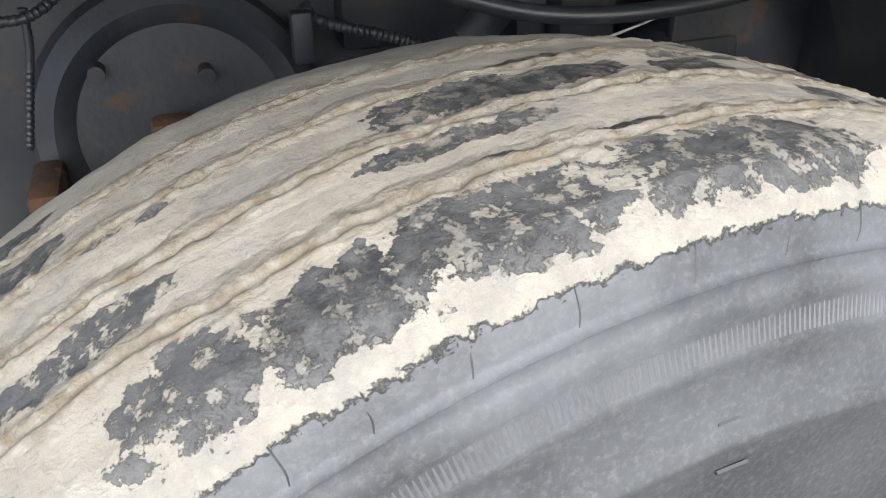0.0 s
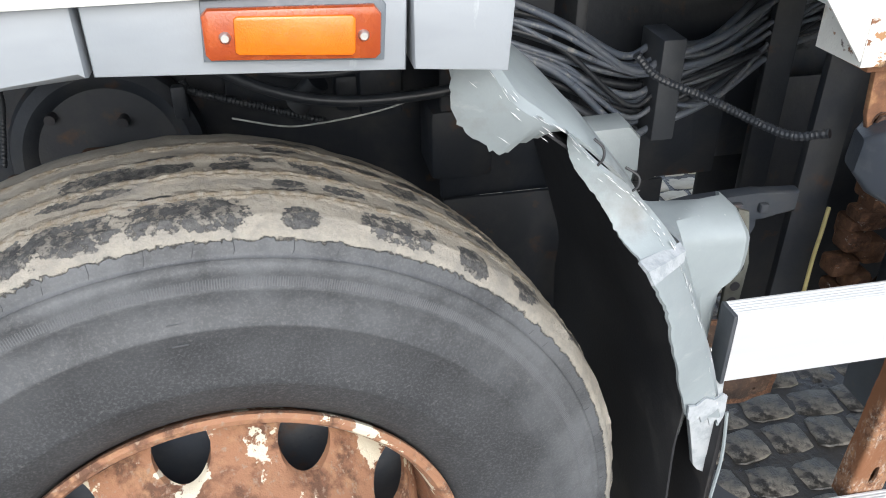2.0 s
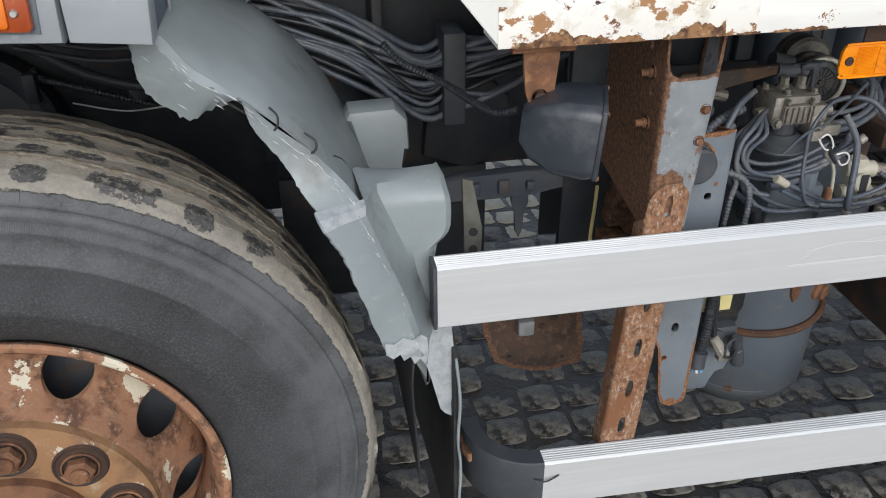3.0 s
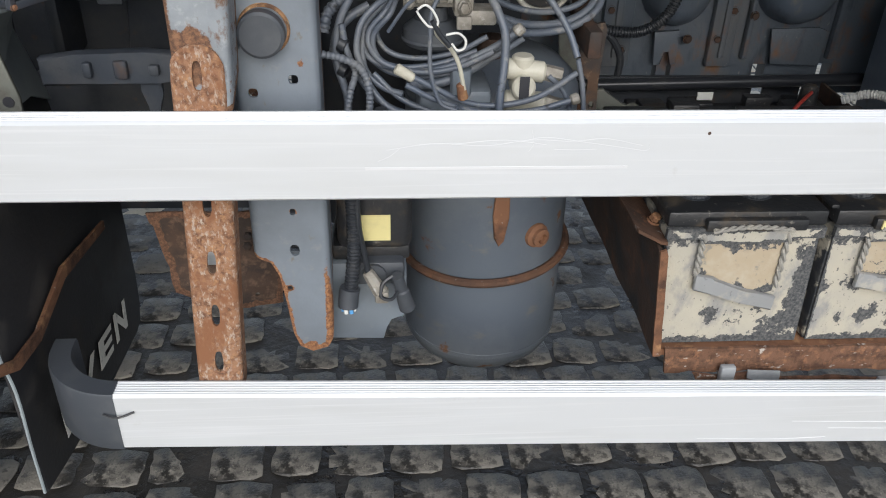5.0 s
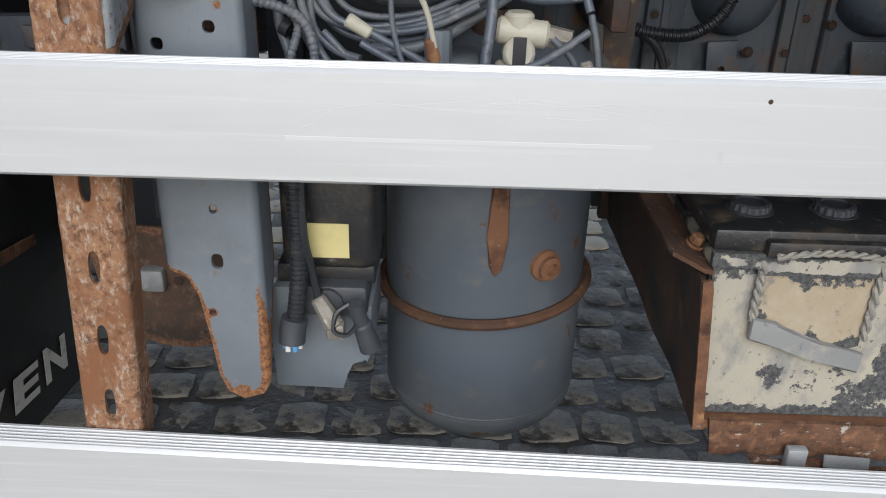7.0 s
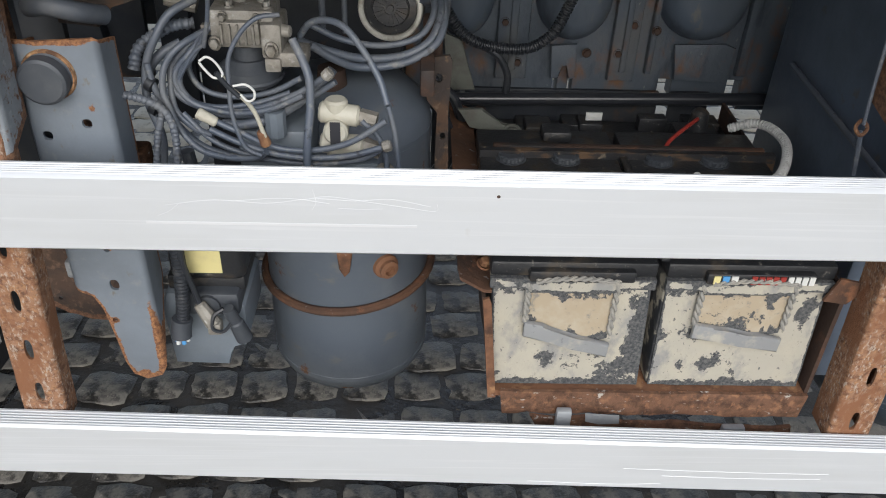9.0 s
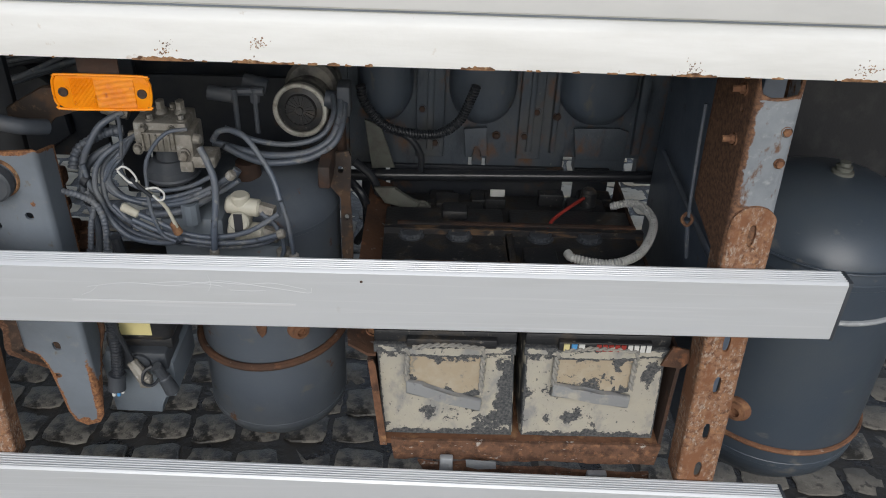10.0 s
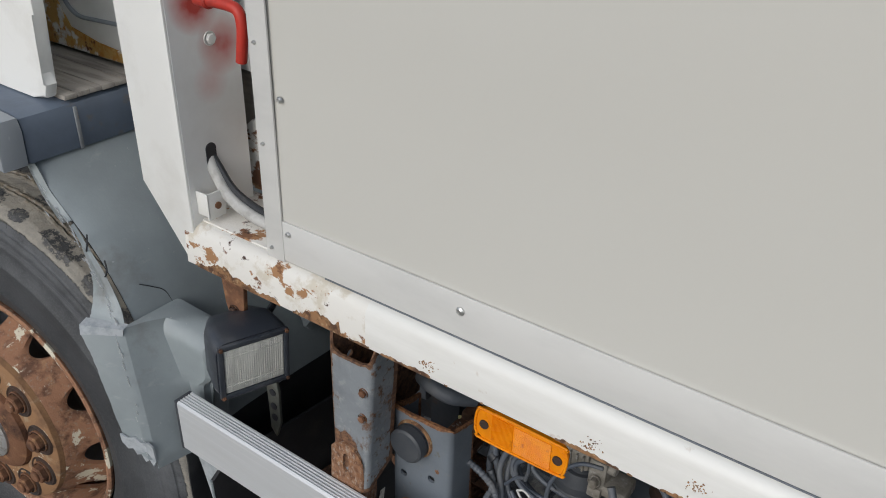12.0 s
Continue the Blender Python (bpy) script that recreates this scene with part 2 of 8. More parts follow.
m_ribbed = mat("dirty_blue_black_casing", (0.080, 0.096, 0.116), 0.42, 0.0,
               [((0.14, 0.132, 0.118), 0.75, (9, 9, 4), 0.52, 0.78, 8), ((0.17, 0.09, 0.048), 0.85, (16, 16, 9), 0.54, 0.66, 9), ((0.03, 0.036, 0.046), 0.5, (20, 20, 6), 0.58, 0.70, 8), ((0.26, 0.25, 0.23), 0.8, (90, 90, 40), 0.66, 0.74, 8)], [(40, 0.001), (180, 0.0006)])
m_bulge = mat("navy_casing_paint", (0.078, 0.098, 0.126), 0.38, 0.0,
              [((0.085, 0.098, 0.115), 0.5, 6, 0.42, 0.7, 6), ((0.19, 0.165, 0.13), 0.8, (22, 22, 12), 0.60, 0.74, 9), ((0.04, 0.048, 0.06), 0.45, (12, 12, 5), 0.58, 0.72, 7)], [(60, 0.0006)])
m_hose = mat("grey_nylon_air_hose", (0.083, 0.10, 0.128), 0.36, 0.0, [((0.13, 0.137, 0.145), 0.65, 14, 0.42, 0.7, 6), ((0.24, 0.235, 0.22), 0.8, 60, 0.57, 0.72, 7), ((0.03, 0.032, 0.036), 0.6, 45, 0.62, 0.7, 7)], [(300, 0.0004)])
m_hose_dark = mat("black_nylon_hose", (0.022, 0.025, 0.03), 0.42, 0.0, [((0.07, 0.068, 0.064), 0.7, 45, 0.55, 0.8, 5)])
m_crosstube = mat("glossy_black_tube", (0.025, 0.027, 0.032), 0.28, 0.0, [((0.05, 0.048, 0.045), 0.5, 30, 0.55, 0.8, 5)])
m_divider = mat("navy_divider_paint", (0.12, 0.15, 0.195), 0.4, 0.0, [((0.09, 0.11, 0.14), 0.5, 7, 0.45, 0.7, 7), ((0.17, 0.14, 0.11), 0.8, 18, 0.62, 0.74, 8)], [(80, 0.0005)])
m_hanger = mat("grey_green_dirty_strap", (0.125, 0.13, 0.112), 0.6, 0.1, [((0.09, 0.085, 0.07), 0.8, 30, 0.48, 0.7, 7)], [(120, 0.0008)])
m_hose_white = mat("grimy_white_hose", (0.5, 0.5, 0.48), 0.6, 0.0, [((0.3, 0.29, 0.27), 0.7, 40, 0.5, 0.75, 5)])
m_alu = mat("dirty_cast_aluminium", (0.29, 0.272, 0.238), 0.6, 0.35,
            [((0.18, 0.16, 0.13), 0.8, 40, 0.45, 0.68, 7), ((0.48, 0.47, 0.44), 0.5, 70, 0.58, 0.75, 5)], [(160, 0.0012)])
m_zinc = mat("pale_zinc_ring", (0.46, 0.45, 0.40), 0.5, 0.4, [((0.28, 0.26, 0.22), 0.7, 60, 0.5, 0.68, 6)])
m_filter = mat("tarnished_filter_metal", (0.13, 0.125, 0.112), 0.55, 0.3, [((0.22, 0.205, 0.175), 0.7, 30, 0.48, 0.66, 7), ((0.05, 0.048, 0.045), 0.6, 22, 0.52, 0.66, 7)], [(160, 0.0008)])
m_cream = mat("cream_valve_plastic", (0.44, 0.42, 0.345), 0.5, 0.0, [((0.38, 0.35, 0.28), 0.7, 50, 0.5, 0.75, 6)], [(200, 0.0005)])
m_label = mat("pale_yellow_label", (0.66, 0.58, 0.27), 0.55, 0.0, [((0.55, 0.48, 0.24), 0.6, 60, 0.5, 0.8, 5)])
MUD_WORN = ((0.040, 0.043, 0.048), (0.12, 0.12, 0.115), 80, 1.9)
m_clay = mat("battery_case_caked_in_dry_mud", (0.385, 0.36, 0.30), 0.9, 0.0,
             [((0.43, 0.395, 0.315), 0.9, 16, 0.45, 0.7, 7), ((0.25, 0.248, 0.235), 0.85, (24, 24, 14), 0.52, 0.66, 8), ((0.10, 0.10, 0.098), 0.7, (150, 150, 110), 0.62, 0.68, 6)],
             [(70, 0.0014), (300, 0.0006)], worn=MUD_WORN)
m_clay_flat = mat("dry_mud_skin", (0.37, 0.305, 0.215), 0.9, 0.0, [((0.42, 0.37, 0.285), 0.9, 22, 0.48, 0.7, 7), ((0.22, 0.205, 0.175), 0.85, 48, 0.58, 0.68, 8), ((0.07, 0.07, 0.07), 0.8, 75, 0.64, 0.68, 8)], [(90, 0.001)], worn=MUD_WORN)
m_rope = mat("muddy_rope", (0.26, 0.25, 0.225), 0.9, 0.0, [((0.38, 0.35, 0.29), 0.9, 60, 0.5, 0.7, 6), ((0.13, 0.13, 0.125), 0.9, 130, 0.55, 0.7, 6)], [(400, 0.0008)])
m_handle = mat("dusty_grey_handle_plastic", (0.24, 0.245, 0.245), 0.6, 0.0, [((0.38, 0.355, 0.30), 0.85, 26, 0.5, 0.64, 8), ((0.13, 0.135, 0.14), 0.5, 60, 0.6, 0.7, 7)], [(120, 0.0006)])
m_bat = mat("grimy_battery_black", (0.020, 0.021, 0.023), 0.42, 0.0, [((0.085, 0.066, 0.045), 0.85, 24, 0.52, 0.72, 9), ((0.16, 0.15, 0.13), 0.85, 90, 0.62, 0.70, 8)], [(160, 0.0008)])
m_orange = mat("orange_lens", (0.70, 0.155, 0.006), 0.18, 0.0, [((0.74, 0.175, 0.006), 0.25, 60, 0.45, 0.7, 3)], [(700, 0.0003)], coat=0.4)
m_orange_end = mat("dull_red_orange_lens_body", (0.33, 0.055, 0.012), 0.25, 0.0, [((0.42, 0.08, 0.012), 0.3, 40, 0.45, 0.7, 3)], [(500, 0.0003)], coat=0.3)
m_orange_clear = mat("amber_reflector", (0.77, 0.225, 0.004), 0.3, 0.0, [((0.84, 0.29, 0.008), 0.12, (26, 26, 26), 0.42, 0.62, 3), ((0.50, 0.10, 0.004), 0.4, 70, 0.62, 0.72, 6)], [(900, 0.0001)], spec=0.3)
m_lampbox = mat("black_work_lamp_plastic", (0.036, 0.042, 0.053), 0.3, 0.0, [((0.09, 0.095, 0.1), 0.6, 24, 0.5, 0.78, 6)], [(300, 0.0002)])
m_lens = mat("ribbed_lamp_glass", (0.5, 0.5, 0.46), 0.25, 0.0, [((0.62, 0.62, 0.57), 0.2, (160, 160, 20), 0.45, 0.6, 2)], [(500, 0.0006)], coat=0.6)
m_red = mat("red_brush_paint", (0.5, 0.035, 0.02), 0.5, 0.0, [((0.35, 0.03, 0.02), 0.6, 30, 0.5, 0.7, 5)])
m_redspray = mat("white_paint_with_red_overspray", (0.80, 0.80, 0.78), 0.42, 0.0, [((0.72, 0.71, 0.68), 0.5, 8, 0.5, 0.75, 5)])


def overspray(m, spots):
    """Soft red spray spots: (x, y, z, radius, strength)."""
    n, l = m.node_tree.nodes, m.node_tree.links
    b = n["Principled BSDF"]
    col = b.inputs["Base Color"].links[0].from_socket
    tc = n.new("ShaderNodeTexCoord").outputs["Object"]
    nz = n.new("ShaderNodeTexNoise")
    nz.inputs["Scale"].default_value, nz.inputs["Detail"].default_value = 60, 5
    l.new(tc, nz.inputs["Vector"])
    for x, y, z, r, s in spots:
        d = n.new("ShaderNodeVectorMath")
        d.operation = "DISTANCE"
        l.new(tc, d.inputs[0])
        d.inputs[1].default_value = (x, y, z)
        mr = n.new("ShaderNodeMapRange")
        mr.inputs["From Min"].default_value, mr.inputs["From Max"].default_value = r, r * 0.2
        mr.inputs["To Max"].default_value = s
        l.new(d.outputs["Value"], mr.inputs["Value"])
        mu = n.new("ShaderNodeMath")
        mu.operation = "MULTIPLY_ADD"
        l.new(nz.outputs["Fac"], mu.inputs[0])
        l.new(mr.outputs[0], mu.inputs[1])
        l.new(mr.outputs[0], mu.inputs[2])
        mu.use_clamp = True
        mx = n.new("ShaderNodeMix")
        mx.data_type = "RGBA"
        l.new(mu.outputs[0], mx.inputs["Factor"])
        l.new(col, mx.inputs["A"])
        mx.inputs["B"].default_value = (0.55, 0.05, 0.035, 1)
        col = mx.outputs["Result"]
    l.new(col, b.inputs["Base Color"])


overspray(m_redspray, ((0.094, 0.022, 1.512, 0.040, 0.75), (0.094, 0.060, 1.455, 0.042, 0.5), (0.094, 0.035, 1.41, 0.03, 0.2)))
m_wire_red = mat("red_battery_lead", (0.28, 0.03, 0.022), 0.6)
m_wire_white = mat("white_wire_loop", (0.6, 0.6, 0.57), 0.45)
m_blue = mat("blue_connector_pins", (0.08, 0.28, 0.55), 0.4)
m_plank = mat("weathered_grey_step", (0.42, 0.385, 0.34), 0.85, 0.0, [((0.24, 0.22, 0.195), 0.9, (8, 60, 60), 0.45, 0.7, 6)], [(120, 0.001)])
m_wet = mat("wet_dark_dirt", (0.022, 0.020, 0.017), 0.32, 0.0,
            [((0.036, 0.031, 0.026), 0.7, 11, 0.45, 0.65, 9), ((0.010, 0.0095, 0.009), 0.12, 5, 0.52, 0.64, 6), ((0.07, 0.06, 0.045), 0.8, 70, 0.62, 0.70, 7)], [(60, 0.003), (400, 0.0008)])
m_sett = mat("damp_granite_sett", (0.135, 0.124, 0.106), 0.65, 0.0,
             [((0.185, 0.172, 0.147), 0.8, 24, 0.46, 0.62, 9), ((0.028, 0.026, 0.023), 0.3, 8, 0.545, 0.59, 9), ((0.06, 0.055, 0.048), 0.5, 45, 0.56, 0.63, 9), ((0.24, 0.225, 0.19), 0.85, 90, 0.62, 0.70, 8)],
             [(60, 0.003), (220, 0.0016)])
# setts beyond the truck: the daylight on them is painted into this pale colour
m_sett_daylit = mat("pale_daylit_sett", (0.56, 0.51, 0.41), 0.85, 0.0,
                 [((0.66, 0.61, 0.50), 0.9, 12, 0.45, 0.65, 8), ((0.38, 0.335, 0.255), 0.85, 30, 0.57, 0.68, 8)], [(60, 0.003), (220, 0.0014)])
m_silver = mat("dull_hub_aluminium", (0.5, 0.5, 0.49), 0.45, 0.7, [((0.25, 0.22, 0.18), 0.8, 60, 0.5, 0.7, 6)])
m_rim = mat("rusty_wheel_steel", (0.31, 0.155, 0.088), 0.85, 0.0,
            [((0.13, 0.065, 0.04), 0.9, 22, 0.48, 0.60, 9), ((0.36, 0.20, 0.11), 0.85, 55, 0.52, 0.68, 9), ((0.30, 0.21, 0.15), 0.85, 120, 0.56, 0.66, 8), ((0.66, 0.61, 0.48), 0.6, (15, 15, 15), 0.572, 0.585, 9)],
            [(110, 0.0012), (500, 0.0005)])
m_hubring = mat("tan_rusty_nut_ring", (0.28, 0.152, 0.073), 0.85, 0.0,
                [((0.15, 0.08, 0.045), 0.9, 16, 0.46, 0.62, 8), ((0.4, 0.31, 0.2), 0.85, 28, 0.55, 0.75, 7), ((0.5, 0.45, 0.36), 0.7, 40, 0.63, 0.66, 8)], [(130, 0.001)])
m_flap = mat("black_mud_flap_rubber", (0.018, 0.018, 0.02), 0.6, 0.0, [((0.06, 0.055, 0.05), 0.85, 12, 0.52, 0.76, 8)], [(120, 0.0005)])
m_flapletter = mat("off_white_flap_print", (0.55, 0.54, 0.5), 0.6, 0.0, [((0.2, 0.19, 0.18), 0.7, 40, 0.55, 0.7, 7)])


def tyre_material():
    """Rubber on the sidewalls, dried mud over the tread with bare dark patches. UV: metres round the tread, metres across the profile."""
    m = bpy.data.materials.new("muddy_tyre_rubber")
    m.use_nodes = True
    t = m.node_tree
    n, l = t.nodes, t.links
    b = n["Principled BSDF"]

    def noise_of(vec, scale, detail, rough=0.6, out="Fac"):
        z = n.new("ShaderNodeTexNoise")
        z.inputs["Scale"].default_value, z.inputs["Detail"].default_value, z.inputs["Roughness"].default_value = scale, detail, rough
        l.new(vec, z.inputs["Vector"])
        return z.outputs[out]

    def ramp(v, lo, hi):
        r = n.new("ShaderNodeMapRange")
        r.inputs["From Min"].default_value, r.inputs["From Max"].default_value = lo, hi
        l.new(v, r.inputs["Value"])
        return r.outputs[0]

    def op(kind, a, c):
        o = n.new("ShaderNodeMath")
        o.operation = kind
        for i, v in enumerate((a, c)):
            if isinstance(v, (int, float)):
                o.inputs[i].default_value = v
            else:
                l.new(v, o.inputs[i])
        return o.outputs[0]

    def mix(f, a, c):
        x = n.new("ShaderNodeMix")
        x.data_type = "RGBA"
        l.new(f, x.inputs["Factor"])
        for k, v in (("A", a), ("B", c)):
            if isinstance(v, tuple):
                x.inputs[k].default_value = (*v, 1)
            else:
                l.new(v, x.inputs[k])
        return x.outputs["Result"]

    obj = n.new("ShaderNodeTexCoord").outputs["Object"]
    uv = n.new("ShaderNodeUVMap")
    uv.uv_map = "UVMap"
    sep = n.new("ShaderNodeSeparateXYZ")
    l.new(uv.outputs[0], sep.inputs[0])
    across = sep.outputs["Y"]
    fine = noise_of(obj, 90, 8, 0.7)
    mid = noise_of(obj, 26, 6, 0.65)
    # bare patches: their place comes from the mesh, their ragged outline from noise
    loose = ramp(noise_of(obj, 5, 2), 0.35, 0.65)
    field = n.new("ShaderNodeAttribute")
    field.attribute_name = "bare"
    patch = op("ADD", field.outputs["Fac"], op("MULTIPLY", op("SUBTRACT", fine, 0.5), op("ADD", 0.8, op("MULTIPLY", loose, 1.3))))
    patch = op("ADD", patch, op("MULTIPLY", op("SUBTRACT", mid, 0.5), 1.7))
    ribs = n.new("ShaderNodeAttribute")
    ribs.attribute_name = "rib"
    patch = op("SUBTRACT", patch, op("MULTIPLY", op("SUBTRACT", 1.0, ribs.outputs["Fac"]), 0.55))
    bare = ramp(patch, 0.49, 0.515)
    specks = op("MULTIPLY", ramp(noise_of(obj, 95, 9, 0.76), 0.515, 0.545), op("ADD", 0.30, op("MULTIPLY", loose, 0.68)))
    bare = op("MULTIPLY", bare, op("SUBTRACT", 1.0, specks))
    mud = mix(ramp(mid, 0.4, 0.7), (0.37, 0.336, 0.28), (0.44, 0.410, 0.352))
    mud = mix(ramp(noise_of(obj, 9, 5), 0.5, 0.72), mud, (0.37, 0.335, 0.28))
    mud = mix(ramp(noise_of(obj, 60, 9, 0.75), 0.56, 0.70), mud, (0.28, 0.25, 0.205))
    # worn to a grey veil in places
    mud = mix(op("MULTIPLY", ramp(noise_of(obj, 17, 9, 0.72), 0.52, 0.66), 0.6), mud, (0.215, 0.213, 0.205))
    grain = noise_of(obj, 420, 6, 0.7)
    mud = mix(ramp(grain, 0.56, 0.72), mud, (0.33, 0.295, 0.24))
    # browner mud along the grooves, with their shadow painted into the tone
    rut = n.new("ShaderNodeAttribute")
    rut.attribute_name = "rut"
    mud = mix(op("MULTIPLY", ramp(rut.outputs["Fac"], 0.1, 0.8), ramp(fine, 0.40, 0.60)), mud, (0.26, 0.212, 0.15))
    # grainy grey mud film on the shoulder, also darkened to offset the sun there
    thin = n.new("ShaderNodeAttribute")
    thin.attribute_name = "thin"
    mud = mix(op("MULTIPLY", thin.outputs["Fac"], op("ADD", 0.45, op("MULTIPLY", ramp(noise_of(obj, 55, 9, 0.75), 0.42, 0.60), 0.55))), mud, (0.255, 0.243, 0.217))
    rubber_bare = mix(ramp(fine, 0.42, 0.7), mix(loose, (0.040, 0.041, 0.043), (0.085, 0.085, 0.086)), (0.15, 0.148, 0.143))
    tread = mix(bare, mud, rubber_bare)
    side = mix(ramp(noise_of(obj, 7, 5), 0.4, 0.72), (0.021, 0.0225, 0.025), (0.038, 0.0405, 0.044))
    dusty = n.new("ShaderNodeAttribute")
    dusty.attribute_name = "dust"
    side = mix(op("MULTIPLY", dusty.outputs["Fac"], ramp(noise_of(obj, 11, 6), 0.25, 0.6)), side, (0.108, 0.114, 0.122))
    side = mix(ramp(fine, 0.62, 0.74), side, (0.125, 0.126, 0.125))
    side = mix(op("MULTIPLY", ramp(noise_of(obj, 300, 6, 0.75), 0.48, 0.70), 0.45), side, (0.16, 0.163, 0.167))
    # the mud ends at a ragged line on the shoulder
    edge = n.new("ShaderNodeAttribute")
    edge.attribute_name = "tread"
    ragged = op("ADD", edge.outputs["Fac"], op("MULTIPLY", op("SUBTRACT", noise_of(obj, 70, 9, 0.78), 0.5), 0.75))
    muddy = ramp(ragged, 0.38, 0.43)
    l.new(mix(muddy, side, tread), b.inputs["Base Color"])
    l.new(op("ADD", 0.56, op("MULTIPLY", op("MULTIPLY", muddy, op("SUBTRACT", 1.0, bare)), 0.38)), b.inputs["Roughness"])
    b.inputs["Specular IOR Level"].default_value = 0.4
    bp = n.new("ShaderNodeBump")
    bp.inputs["Distance"].default_value = 0.0045
    bp.inputs["Strength"].default_value = 0.9
    l.new(op("ADD", op("MULTIPLY", op("SUBTRACT", 1.0, bare), op("MULTIPLY", muddy, 0.35)), op("ADD", op("MULTIPLY", op("ADD", fine, op("MULTIPLY", grain, 0.25)), op("MULTIPLY", muddy, op("ADD", 0.55, op("MULTIPLY", rut.outputs["Fac"], 1.1)))), op("MULTIPLY", noise_of(obj, 130, 6), 0.22))), bp.inputs["Height"])
    l.new(bp.outputs[0], b.inputs["Normal"])
    return m


m_tyre = tyre_material()

# ---------------------------------------------------------------- building helpers
NUDGE = Vector((0, 0, 0))      # shifts a whole group of parts while they are built


def part(name, bm, material, parent=None, label="", m=None, smooth=True, sharp=35):
    """One mesh object out of a bmesh, under a thing or a part."""
    bmesh.ops.recalc_face_normals(bm, faces=bm.faces)
    me = bpy.data.meshes.new(name)
    for v in bm.verts:
        v.co += NUDGE
    for f in bm.faces:
        f.smooth = smooth
    if smooth:
        for e in bm.edges:
            if len(e.link_faces) == 2 and e.calc_face_angle(0) > radians(sharp):
                e.smooth = False
    bm.to_mesh(me)
    bm.free()
    me.materials.append(material)
    ob = new(name, me)
    if m is not None:
        ob.matrix_basis = m
    ob.parent = parent
    if label:
        ob["label"] = label
    return ob


def pieces(name, bm, material, parent=None, label="", m=None):
    """Each loose piece of a bmesh as a mesh object of its own."""
    bm.verts.ensure_lookup_table()
    left, out = set(bm.verts), []
    while left:
        seed = next(iter(sorted(left, key=lambda v: v.index)[:1]))
        isle, todo = {seed}, [seed]
        while todo:
            v = todo.pop()
            for e in v.link_edges:
                w = e.other_vert(v)
                if w not in isle:
                    isle.add(w)
                    todo.append(w)
        left -= isle
        one = bmesh.new()
        at = {v: one.verts.new(v.co) for v in isle}
        for f in {f for v in isle for f in v.link_faces}:
            one.faces.new([at[v] for v in f.verts])
        out.append(part(name, one, material, parent, label, m))
    bm.free()
    return out


def B():
    return bmesh.new()


def box(bm, x0, x1, y0, y1, z0, z1, bevel=0.0, seg=2, m=None):
    g = bmesh.ops.create_cube(bm, size=1.0)["verts"]
    for v in g:
        v.co = Vector(((x0 + x1) / 2 + v.co.x * (x1 - x0), (y0 + y1) / 2 + v.co.y * (y1 - y0), (z0 + z1) / 2 + v.co.z * (z1 - z0)))
    if bevel:
        es = list({e for v in g for e in v.link_edges})
        g = bmesh.ops.bevel(bm, geom=es, offset=bevel, segments=seg, profile=0.5, affect="EDGES")["verts"]
    if m is not None:
        for v in set(g):
            v.co = m @ v.co
    return bm


def lathe(bm, prof, seg=32, m=Matrix(), wobble=None):
    """Turns (radius, height) points round local z, then moves the verts by m."""
    rings = []
    for r, h in prof:
        if r < 1e-5:
            rings.append([bm.verts.new(m @ Vector((0, 0, h)))])
        else:
            ring = []
            for k in range(seg):
                a = 2 * math.pi * k / seg
                rr, hh = (r, h) if wobble is None else wobble(r, h, a)
                ring.append(bm.verts.new(m @ Vector((rr * math.cos(a), rr * math.sin(a), hh))))
            rings.append(ring)
    for a, b in zip(rings, rings[1:]):
        for k in range(seg):
            j = (k + 1) % seg
            if len(a) == 1 and len(b) > 1:
                bm.faces.new((a[0], b[k], b[j]))
            elif len(b) == 1 and len(a) > 1:
                bm.faces.new((a[k], b[0], a[j]))
            elif len(a) > 1:
                bm.faces.new((a[k], b[k], b[j], a[j]))
    return bm


def along(p0, p1):
    """A frame at p0 whose z points to p1."""
    d = Vector(p1) - Vector(p0)
    return Matrix.Translation(p0) @ d.to_track_quat("Z", "Y").to_matrix().to_4x4()


def rod(bm, p0, p1, r, seg=12, r1=None, chamfer=0.0):
    h = (Vector(p1) - Vector(p0)).length
    r1 = r if r1 is None else r1
    c = chamfer
    prof = [(0, 0), (r - c, 0), (r, c), (r1, h - c), (r1 - c, h), (0, h)] if c else [(0, 0), (r, 0), (r1, h), (0, h)]
    return lathe(bm, prof, seg, along(p0, p1))


def spline(pts, n=8, closed=False):
    """Catmull-Rom through the points."""
    P = [Vector(p) for p in pts]
    out = []
    cnt = len(P) if closed else len(P) - 1
    for i in range(cnt):
        p0 = P[i - 1] if (i or closed) else P[0] * 2 - P[1]
        p1, p2 = P[i], P[(i + 1) % len(P)]
        p3 = P[(i + 2) % len(P)] if (closed or i + 2 < len(P)) else P[-1] * 2 - P[-2]
        for k in range(n):
            t = k / n
            out.append(0.5 * ((2 * p1) + (p2 - p0) * t + (2 * p0 - 5 * p1 + 4 * p2 - p3) * t * t + (3 * p1 - p0 - 3 * p2 + p3) * t ** 3))
    if not closed:
        out.append(P[-1])
    return out


